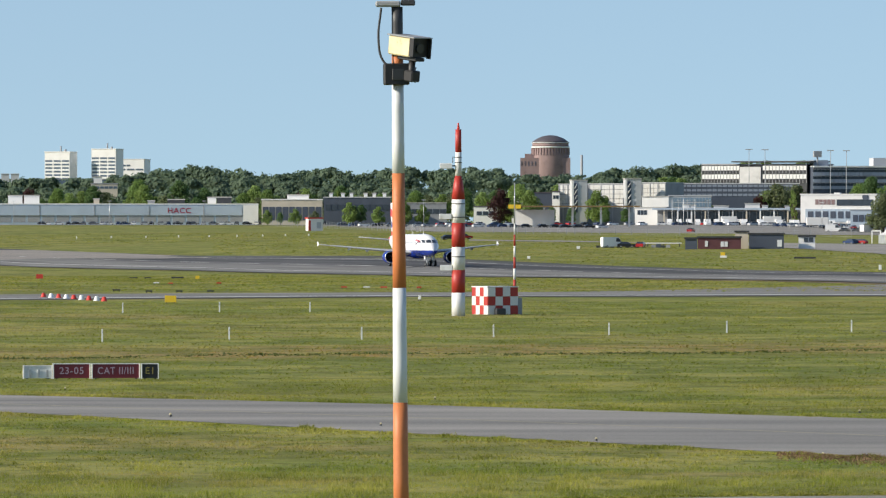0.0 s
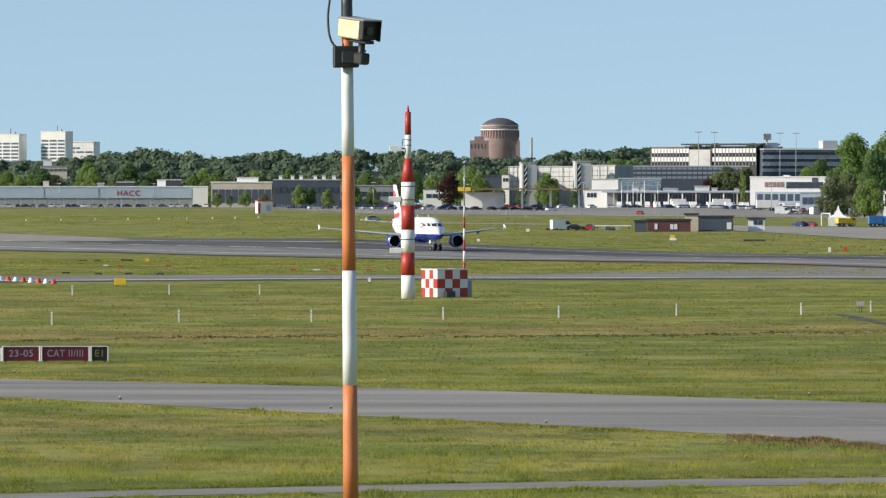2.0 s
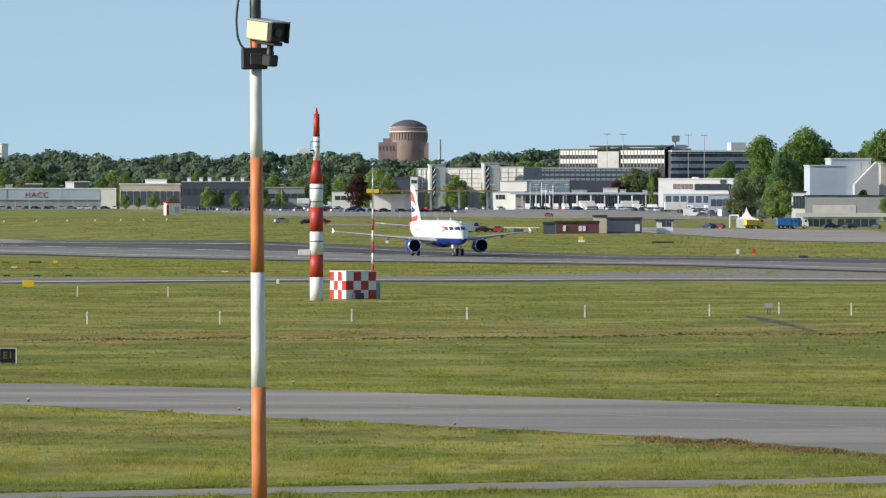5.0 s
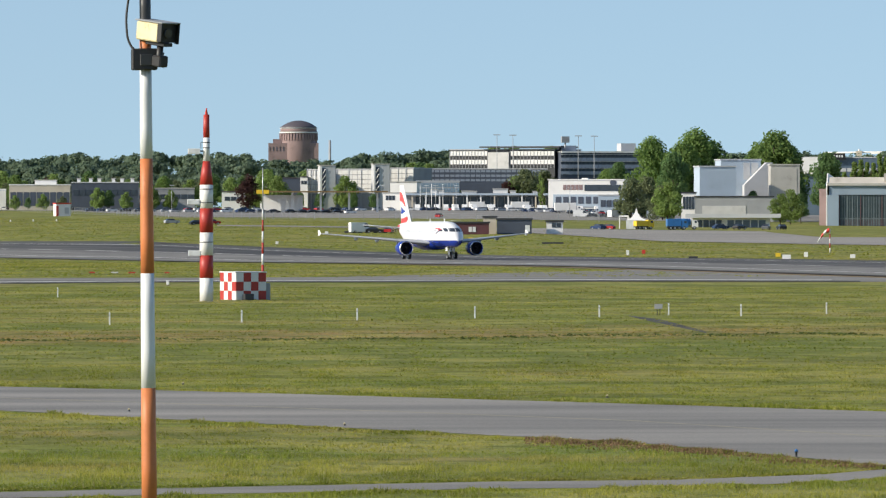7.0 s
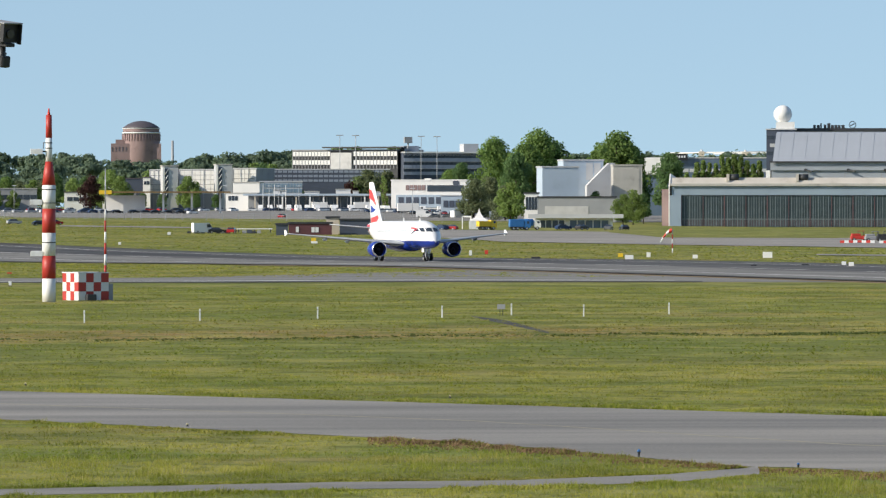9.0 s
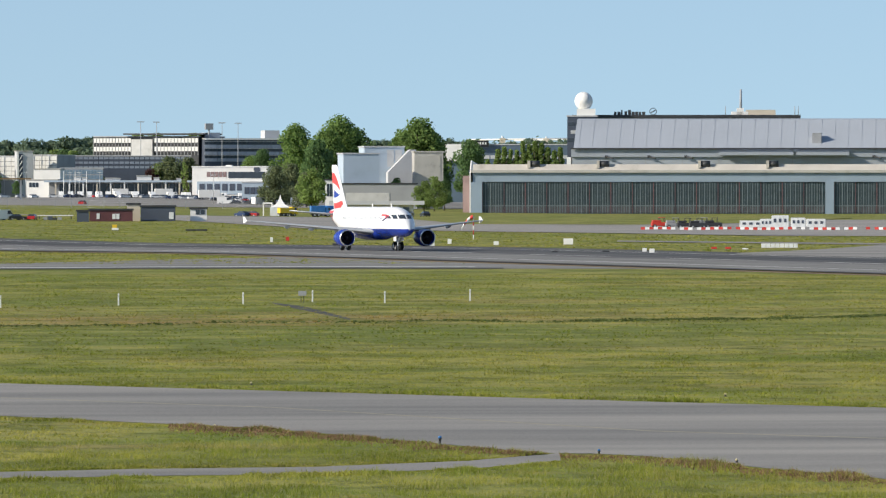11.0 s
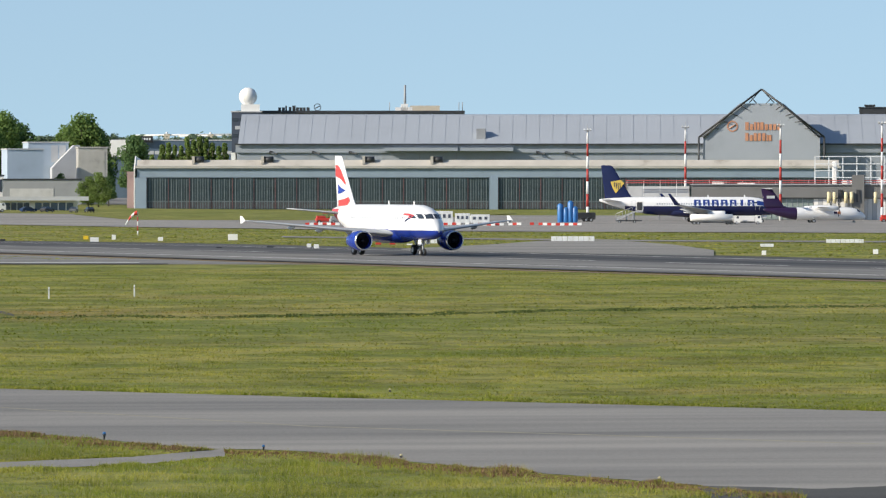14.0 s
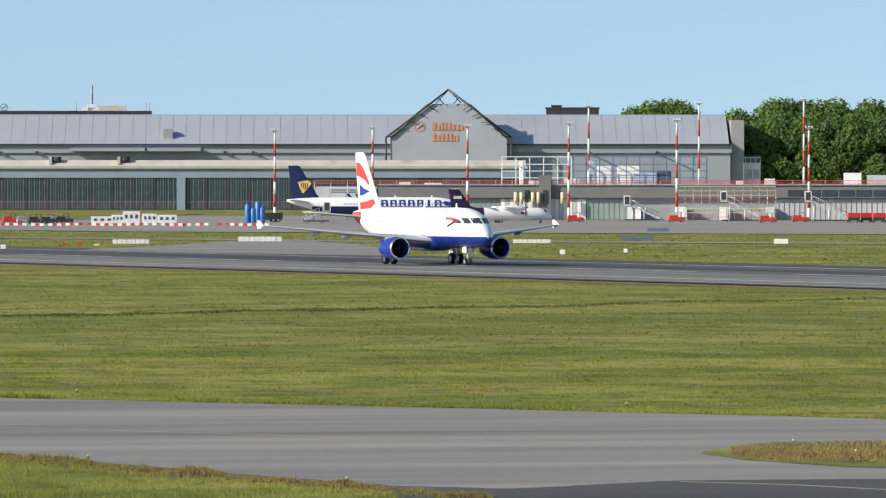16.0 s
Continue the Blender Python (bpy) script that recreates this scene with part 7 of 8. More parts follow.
def airstairs(u, d, flip, h, label):
    """Towable passenger steps with a canopy at the top."""
    s = thing("airstairs", facing(u, d, 0), label, "airstairs", "passenger steps")
    f = -1 if flip else 1
    L = h * 1.75
    bm = bmesh.new()
    ring_loft(bm, [[(f * x, y, z) for x, z in ((L, 0.5), (L, 1.1), (0.0, h + 0.25), (-1.6, h + 0.25), (-1.6, h - 0.05), (0, h - 0.05))] for y in (-1.0, 1.0)], smooth=False)
    bmesh.ops.recalc_face_normals(bm, faces=bm.faces)
    part("flight", bm, GREY, s)
    for y in (-1.05, 1.05):
        bm = bmesh.new()
        tube(bm, (f * L, y, 2.0), (0, y, h + 1.3), 0.06, n=6)
        part("handrail", bm, STEEL, s)
        for k in range(7):
            x = L * k / 6
            z = h - (h - 0.7) * k / 6
            bm = bmesh.new()
            tube(bm, (f * x, y, z), (f * x, y, z + 1.15), 0.04, n=6)
            part("baluster", bm, STEEL, s)
    part("canopy", boxed(-1.7 if f > 0 else 0.2, -0.2 if f > 0 else 1.7, -1.15, 1.15, h + 0.3, h + 2.3), BRIGHT, s)
    part("canopy_opening", boxed(-1.5 if f > 0 else 0.35, -0.4 if f > 0 else 1.5, -1.2, -1.16, h + 0.4, h + 2.1), DARK, s)
    for x in (0.3, L * 0.45):
        bm = bmesh.new()
        tube(bm, (f * x, 0, 0.5), (f * x, 0, h - x * 0.45), 0.12)
        part("support", bm, BRIGHT, s)
    part("chassis", boxed(-1.4, L, -1.0, 1.0, 0.4, 0.7) if f > 0 else boxed(-L, 1.4, -1.0, 1.0, 0.4, 0.7), DARK, s)
    for x in (0.2, L - 0.8):
        for y in (-0.9, 0.9):
            wheel("wheel", 0.35, 0.2, s, f * x, y, 0.35)


airstairs(2515, 1470, False, 3.6, "white passenger steps parked by the pier")
airstairs(2685, 1455, False, 4.6, "white covered passenger steps parked by the pier")
airstairs(2833, 1455, False, 4.6, "white covered passenger steps parked by the pier")
airstairs(1972, 1432, True, 2.4, "white folded passenger steps at the airliner tail")


def tug(u, d, mat=RED, label="red baggage tractor with open cab", cat="tractor"):
    t = thing("baggage_tractor", facing(u, d, 8), label, cat, "apron tractors")
    bm = bmesh.new()
    box(bm, -1.9, 1.9, -0.8, 0.8, 0.35, 1.15, 0, 0.12)
    box(bm, -1.7, 0.2, -0.75, 0.75, 1.16, 1.6, 0, 0.08)
    part("body", bm, mat, t)
    for x in (-0.2, 0.95):
        for y in (-0.7, 0.7):
            bm = bmesh.new()
            tube(bm, (x, y, 1.15), (x, y, 2.1), 0.05, n=6)
            part("cab_post", bm, DARK, t)
    part("cab_roof", boxed(-0.3, 1.05, -0.78, 0.78, 2.1, 2.2, 0.03), mat, t)
    for x in (-1.2, 1.2):
        for y in (-0.75, 0.75):
            wheel("wheel", 0.36, 0.24, t, x, y, 0.36)


for u, d in ((2417, 1462), (2595, 1462), (2755, 1450), (2812, 1470)):
    tug(u, d)


def cart(u, d):
    c = thing("baggage_cart", facing(u, d, 10), "red canopied baggage cart", "cart", "baggage carts")
    part("bed", boxed(-1.4, 1.4, -0.8, 0.8, 0.5, 0.65), DARK, c)
    part("canopy", boxed(-1.4, 1.4, -0.8, 0.8, 1.0, 2.2, 0.12), RED, c)
    part("curtain", boxed(-1.3, 1.3, -0.83, -0.81, 0.66, 1.2), DARK, c)
    for x in (-1, 1):
        for y in (-0.7, 0.7):
            wheel("wheel", 0.25, 0.15, c, x, y, 0.25)


for k in range(6):
    cart(2905 + 22 * k, 1450 + 3 * (k % 2))

# white containers, tanks and red-white barriers in front of the hangar
for k, (u, w, h) in enumerate(((1585, 40, 13), (1612, 22, 16), (1636, 30, 22), (1668, 26, 18), (1699, 34, 16))):
    o = thing("ground_power_unit" if k % 2 else "site_container", facing(u, 1420), "white site container with dark windows on the apron", "container", "apron containers")
    q = 1420 / SIGHT
    part("case", boxed(-w * q / 2, w * q / 2, 0, 2.4, 0.15, h * q, 0.06), PALE, o)
    part("skid", boxed(-w * q / 2 + 0.2, w * q / 2 - 0.2, 0.2, 2.2, 0, 0.149), DARK, o)
    for j in range(3):
        part("window", boxed(-w * q / 2 + (0.12 + 0.3 * j) * w * q, -w * q / 2 + (0.27 + 0.3 * j) * w * q, -0.06, -0.01, h * q * 0.45, h * q * 0.75), SLATEBLUE, o)
for u, h in ((1840, 4.2), (1850, 3.4), (1858, 4.8), (1866, 3.6)):
    o = thing("pressure_tank", facing(u, 1440), "bright blue upright pressure tank", "tank", "blue tanks")
    bm = bmesh.new()
    ring_loft(bm, [circle((0, 0, z), r, 18) for z, r in ((0.0, 0.55), (0.3, 0.62), (h - 0.4, 0.62), (h - 0.1, 0.4), (h, 0.15))])
    part("shell", bm, BLUE, o)
for k, (u, mat) in enumerate(((1492, DARK), (1470, DARK), (1450, MIDGREY), (1518, DARK), (1500, MIDGREY), (1425, RED))):
    tug(u, 1410 + 4 * k, mat, "dark tracked site machine on the apron", "tractor")
bar_r = bar_w = None
for k in range(64):
    m = facing(1395 + 7.6 * k, 1360 + 8 * math.sin(k * 0.4), 6 * math.sin(k))
    if k < 2:
        o = thing("barrier", m, "red plastic road barrier" if k == 0 else "white plastic road barrier", "barrier", "apron barriers")
        bm = bmesh.new()
        ring_loft(bm, [[(x, y, z) for y, z in ((-0.22, 0), (0.22, 0), (0.12, 0.36), (0.08, 0.62), (-0.08, 0.62), (-0.12, 0.36))] for x in (-0.42, 0.42)], smooth=False)
        bmesh.ops.recalc_face_normals(bm, faces=bm.faces)
        part("shell", bm, RED if k == 0 else WHITE, o)
        if k == 0:
            bar_r = o
        else:
            bar_w = o
    elif rng.random() < 0.9:
        copy_thing(bar_r if k % 2 == 0 else bar_w, m)


# ---- site cabins, huts and boards out on the airfield ----
def cabin(name, u0, u1, v_top, d, mat, label, bands=()):
    return building(name, u0, u1, v_top, d, 3.0, mat, label, bands, DARK, 0, "cabin")


cabin("site_cabin", 400, 421, 39, 1590, SLATEBLUE, "dark blue site cabin")
cabin("site_cabin", 422, 498, 37, 1600, material("oxide_red_cabin", (0.10, 0.035, 0.04), 0.6, vary=0.2), "dark red-brown site cabin with pale windows", [(42, 52, 1, PALE, 0.16, 0.24), (43, 52, 2, PALE, 0.52, 0.7)])
cabin("site_cabin", 512, 573, 31, 1605, SLATEBLUE, "dark navy site cabin with white window", [(40, 52, 1, PALE, 0.80, 0.96)])
cabin("site_cabin", 488, 511, 27, 1606, BEIGE, "cream site cabin between the dark cabins")
cabin("site_cabin", 599, 628, 35, 1610, BRIGHT, "small white guard cabin", [(36, 44, 2, GLASSY, 0.3, 0.9)])
hut, w, Z = building("radio_hut", -263, -237, 3, 2300, 4, BRIGHT, "small white radio hut with red roof edge", [(9, 20, 1, GREY, 0.55, 0.9)], RED, 14, "hut")
part("red_corner", boxed(-w / 2 - 0.05, -w / 2 + 0.8, -0.15, -0.01, 0, Z(6)), RED, hut)

tent = thing("pavilion_tent", facing(757, 1800), "white pointed pavilion tent", "tent")
bm = bmesh.new()
q = 1800 / SIGHT
ring_loft(bm, [[(x * s, y * s, z) for x, y in ((-2.8, -2.8), (2.8, -2.8), (2.8, 2.8), (-2.8, 2.8))] for s, z in ((1.0, 2.3), (0.45, 3.1), (0.16, 4.3), (0.02, 5.6))], smooth=False)
part("canopy", bm, BRIGHT, tent)
part("side_wall", boxed(-2.75, 2.75, -2.75, 2.75, 0, 2.29), PALE, tent)
gate = thing("gate_frame", facing(735, 1800), "white portal frame beside the tent", "frame")
for x in (-1.3, 1.0):
    part("post", boxed(x, x + 0.3, 0, 0.3, 0, 3.2), BRIGHT, gate)
part("lintel", boxed(-1.3, 1.3, 0, 0.3, 3.21, 3.6), BRIGHT, gate)

# petrol station canopy with yellow edge
ps = thing("filling_station", facing(190, 2500), "filling station canopy with yellow fascia", "canopy")
q = 2500 / SIGHT
g = ps.matrix_basis.translation.z
part("fascia", boxed(-100 * q, 130 * q, 0, 12, up(-17.5, 2500) - g, up(-20, 2500) - g), material("ochre_fascia", (0.20, 0.13, 0.05), 0.5, vary=0.1), ps)
part("price_sign", boxed(-101 * q, -79 * q, -2, -1, up(-15, 2500) - g, up(-22, 2500) - g), YELLOW, ps)
for x in (-90, -40, 10, 60, 110):
    part("column", boxed(x * q, x * q + 0.8, 5, 6, 0, up(-17, 2500) - g), BRIGHT, ps)
part("shop", boxed(-90 * q, -20 * q, 8, 11, 0, up(-13, 2500) - g), BRIGHT, ps)


def board(u, v, w, h, mat, label, name="marker_board", group="airfield boards", legs=True, d=None):
    d = d or far(v)
    q = d / SIGHT
    o = thing(name, facing(u, d), label, "board", group)
    z0 = 0.12 if legs else 0.0
    n = 8 if w > 50 else 2 if w > 30 else 1
    for k in range(n):
        part("face", boxed(-w * q / 2 + w * q * k / n + 0.06 * (k > 0), -w * q / 2 + w * q * (k + 1) / n, -0.09, 0.09, z0, max(z0 + 0.15, h * q), 0.02), mat, o)
    for x in (-w * q * 0.35, w * q * 0.35):
        part("leg", boxed(x - 0.04, x + 0.04, -0.04, 0.04, 0, z0 + 0.01), DARK, o) if legs else None
    return o


WB, YB, DB, BB, RB = "white painted marker board in the grass", "yellow marker box in the grass", "low dark marker board in the grass", "blue-grey barrier board beside the taxiway", "red and white barrier beside the taxiway"
for u, v, w, h, mat, lab in ((1006, 94, 9, 8, YELLOW, YB), (1021, 99, 15, 9, WHITE, WB), (1055, 95, 7, 10, WHITE, WB), (1137, 98, 9, 8, WHITE, WB), (1264, 98, 17, 12, WHITE, WB), (1411, 113, 9, 9, WHITE, WB),
                             (1398, 111, 8, 8, WHITE, WB), (2198, 125, 8, 10, WHITE, WB), (2394, 123, 9, 10, WHITE, WB), (2505, 120, 7, 9, WHITE, WB), (2778, 104, 25, 10, WHITE, WB), (2340, 103, 66, 8, PALE, WB),
                             (2203, 110, 24, 7, PALE, WB), (1862, 100, 76, 10, PALE, WB), (1635, 104, 64, 9, PALE, WB), (2526, 97, 56, 9, SHADEBLUE, BB), (2562, 82, 38, 7, SHADEBLUE, BB),
                             (-505, 152, 20, 14, YELLOW, YB), (-735, 107, 12, 9, RED, RB), (466, 70, 8, 9, YELLOW, YB), (467, 71, 12, 5, WHITE, WB), (-458, 102, 7, 7, YELLOW, YB), (125, 73, 5, 6, WHITE, WB), (212, 62, 6, 6, WHITE, WB),
                             (610, 72, 38, 4, DARK, DB), (-570, 95, 14, 3, DARK, DB), (-545, 95, 12, 3, DARK, DB), (-493, 97, 22, 4, DARK, DB), (-530, 118, 10, 3, WHITE, WB), (-505, 119, 8, 3, RED, RB), (-420, 118, 8, 3, RED, RB),
                             (-600, 131, 14, 3, DARK, DB), (-543, 133, 12, 3, DARK, DB), (-490, 133, 12, 3, DARK, DB), (-435, 133, 12, 3, DARK, DB), (-200, 125, 10, 3, RED, RB), (-160, 125, 12, 4, PALE, WB), (-130, 125, 12, 3, RED, RB), (-68, 125, 8, 4, RED, RB), (-67, 147, 5, 10, WHITE, WB),
                             (857, 96, 16, 5, DARK, DB), (770, 86, 6, 8, RED, RB), (742, 88, 5, 10, PALE, WB), (1545, 106, 10, 5, RED, RB), (1575, 107, 10, 4, WHITE, WB), (1520, 106, 10, 5, RED, RB), (1330, 111, 12, 3, DARK, DB), (1240, 112, 10, 3, DARK, DB)):
    board(u, v, w, h, mat, lab)
# red and white cones in a row by the crossing taxiway
for k in range(9):
    u, v = -728 + 13.3 * k, 141 + 0.9 * k
    o = thing("wing_cone", facing(u, far(v)), "red plastic warning cone on grass" if k % 2 == 0 else "white plastic warning cone on grass", "cone", "warning cones")
    q = far(v) / SIGHT
    bm = bmesh.new()
    ring_loft(bm, [circle((0, 0, z), r, 14) for z, r in ((0, 0.34), (0.06, 0.30), (0.44, 0.17), (0.48, 0.12))])
    part("shell", bm, RED if k % 2 == 0 else WHITE, o)

# slim white marker posts
post0 = None
for u, v in ((-625, 220), (-402, 216), (-169, 216), (63, 211), (266, 208), (473, 204), (692, 202), (941, 200), (1091, 196), (814, 198), (-589, 168), (-419, 167), (-260, 167)):
    m = facing(u, far(v))
    if post0 is None:
        post0 = thing("marker_post", m, "slim white marker post in the grass", "post", "marker posts")
        bm = bmesh.new()
        box(bm, -0.055, 0.055, -0.05, 0.05, 0, 0.88, 0, 0.015)
        part("stake", bm, PALE, post0)
        part("reflector", boxed(-0.04, 0.04, -0.058, -0.051, 0.64, 0.72), MIDGREY, post0)
    else:
        copy_thing(post0, m)
wb = thing("notice_board", facing(796, far(199)), "grey notice board on two short posts", "board")
part("panel", boxed(-0.30, 0.30, -0.03, 0.03, 0.50, 0.86, 0.01), MIDGREY, wb)
for x in (-0.12, 0.08):
    part("post", boxed(x, x + 0.05, -0.02, 0.02, 0, 0.499), DARK, wb)

# taxiway edge lights
light0 = {}
for u, v, blue in ((-505, 352, 0), (-135, 368, 0), (244, 394, 0), (642, 420, 0), (-690, 304, 0), (-40, 321, 0), (706, 344, 0), (1540, 364, 0),
                   (1038, 450, 1), (1318, 470, 1), (2507, 388, 0), (615 + 1400, 521, 0), (1560, 481, 0), (2800, 453, 0), (2910, 471, 0)):
    m = facing(u, far(v)) @ Matrix.Scale(0.78, 4)
    if blue not in light0:
        o = thing("taxiway_light", m, "blue taxiway edge light on a short stem" if blue else "black stub taxiway edge light", "light", "taxiway edge lights")
        bm = bmesh.new()
        ring_loft(bm, [circle((0, 0, z), r, 12) for z, r in ((0, 0.13), (0.03, 0.13), (0.04, 0.05), (0.10 + 0.16 * blue, 0.05), (0.10 + 0.16 * blue, 0.085), (0.13 + 0.16 * blue, 0.085))])
        part("stem", bm, DARK, o)
        bm = bmesh.new()
        ring_loft(bm, [circle((0, 0, z + 0.16 * blue), r, 12) for z, r in ((0.131, 0.075), (0.20, 0.07), (0.235, 0.03))])
        part("lens", bm, BLUE if blue else CREAM, o)
        light0[blue] = o
    else:
        copy_thing(light0[blue], m)

ws = thing("windsock", facing(1097, far(86)), "red and white windsock pole with drooping sock", "windsock")
for k in range(5):
    bm = bmesh.new()
    tube(bm, (0, 0, 0.8 * k), (0, 0, 0.8 * (k + 1)), 0.10, n=10)
    part("band", bm, MASTRED if k % 2 else MASTWHITE, ws)
for k in range(4):
    bm = bmesh.new()
    ring_loft(bm, [circle((-0.12 - 0.5 * j, 0, 3.85 - 0.10 * j - 0.11 * j * j), 0.42 - 0.05 * j, 14, "x", 0.40 - 0.05 * j) for j in (k, k + 0.5, k + 1)], cap=False)
    part("sock_band", bm, RED if k % 2 == 0 else PALE, ws)

# worn track and damp patch in the grass
strip("worn_track", NEWASPHALT, [(744, 199.5), (800, 206), (880, 227)], [(744, 201), (800, 213), (880, 230)], "dark worn strip of bare ground in the grass", "track", lift=0.012, ragged=0.6, step=4)
strip("dark_apron", NEWASPHALT, [(2080, 529.5), (2300, 535), (2600, 520), (3400, 512)], [(2080, 531), (2300, 700), (2600, 740), (3400, 760)], "fresh dark asphalt area beside the taxiway", "pavement", lift=0.022, ragged=0.3)
strip("grass_island", GRASS, [(2640, 469), (2720, 455), (2900, 452), (3400, 450)], [(2640, 473), (2720, 484), (2900, 496), (3400, 500)], "grass island between the taxiways", "grass", lift=0.03, ragged=0.3, step=8)
YLINE = material("yellow_line_paint", (0.29, 0.265, 0.18), 0.8, vary=0.25, scale=1)
strip("taxi_line", YLINE, [(2600, 522), (2800, 527), (3300, 552)], [(2600, 523.4), (2800, 528.6), (3300, 553.8)], "yellow taxi guide line", "marking", lift=0.03, ragged=0)
strip("taxi_line", YLINE, [(-1500, 310), (-804, 328), (-110, 352), (750, 384), (1406, 425), (2400, 455)], [(-1500, 310.5), (-804, 328.6), (-110, 352.6), (750, 384.8), (1406, 425.9), (2400, 456)], "faint yellow taxi centre line", "marking", lift=0.018, ragged=0)


# ---- fence along the car park ----
def fence(points, h, label, step=7.0):
    f = thing("fence", Matrix.Identity(4), label, "fence")
    me = None
    for (u0, d0), (u1, d1) in zip(points, points[1:]):
        a, b = at(u0, d0), at(u1, d1)
        n = max(1, int((b - a).length / step))
        for k in range(n):
            p = a.lerp(b, k / n)
            if me is None:
                ob = part("post", boxed(-0.06, 0.06, -0.06, 0.06, 0, h), STEEL, f)
                me = ob.data
            else:
                ob = new("post", me)
                ob.parent = f
            ob.location = p
        ang = math.atan2(b.y - a.y, b.x - a.x)
        for z in [0.15 + (h - 0.2) * j / 4 for j in range(5)]:
            bm = bmesh.new()
            tube(bm, a + Vector((0, 0, z)), b + Vector((0, 0, z)), 0.014, n=4)
            part("wire", bm, STEEL, f)


fence([(-330, 2560), (-60, 2230), (250, 2110), (620, 2060), (800, 2050)], 2.4, "long galvanised perimeter fence on slim posts", 6)
fence([(-1200, 2780), (-340, 2770)], 2.4, "galvanised perimeter fence before the cargo hall", 9)
for k in range(9):
    u = (-780, -612, -446, -60, 388, 404, 440, 640, 310)[k]
    d = (2780, 2780, 2780, 2600, 2640, 2640, 2640, 2300, 2600)[k]
    lp = thing("lamp_post", facing(u, d), "slender grey street lamp post", "lamp post", "street lamps")
    bm = bmesh.new()
    tube(bm, (0, 0, 0), (0, 0, 10), 0.12, 0.07)
    part("pole", bm, STEEL, lp)
    part("head", boxed(-0.9, 0.9, -0.2, 0.2, 10, 10.18), PALE, lp)


# ---- grass tufts, thickest near the taxiway edges ----
def tuft_material():
    m = bpy.data.materials.new("grass_tufts")
    m.use_nodes = True
    n, l = m.node_tree.nodes, m.node_tree.links
    b = n["Principled BSDF"]
    g = n.new("ShaderNodeNewGeometry")
    c, _, _, mix = grass_colour(n, l)
    lit = n.new("ShaderNodeHueSaturation")
    lit.inputs["Value"].default_value, lit.inputs["Saturation"].default_value = 1.72, 1.02
    l.new(c, lit.inputs["Color"])
    k = n.new("ShaderNodeMapRange")
    k.inputs[1].default_value, k.inputs[2].default_value, k.inputs[4].default_value = 0.72, 1.0, 0.8
    l.new(g.outputs["Random Per Island"], k.inputs[0])
    col = mix(k.outputs[0], lit.outputs[0], (0.44, 0.38, 0.19, 1))
    l.new(col, b.inputs["Base Color"])
    b.inputs["Roughness"].default_value, b.inputs["Specular IOR Level"].default_value = 0.8, 0.2
    tr, mx = n.new("ShaderNodeBsdfTranslucent"), n.new("ShaderNodeMixShader")
    mx.inputs[0].default_value = 0.5
    l.new(col, tr.inputs[0])
    l.new(b.outputs[0], mx.inputs[1])
    l.new(tr.outputs[0], mx.inputs[2])
    l.new(mx.outputs[0], n["Material Output"].inputs[0])
    return m


TUFT = tuft_material()
# dark green that stands in for the shadow of the drain's hollow
DRAINSHADE = material("drain_shade_grass", (0.075, 0.105, 0.022), 0.9, vary=0.3, scale=3)
TAXI_FAR = [(-1500, 296), (-804, 313), (-110, 330), (750, 355), (1406, 374), (2960, 411), (3700, 428)]
TAXI_NEAR = [(-1500, 316), (-804, 342), (-110, 379), (750, 422), (1200, 463), (1380, 468), (1720, 501), (2080, 528), (2270, 549), (2420, 760), (3700, 800)]
ROAD = [(-1500, 540), (-900, 528), (-488, 517), (509, 498), (812, 495), (1089, 485), (1250, 472)]


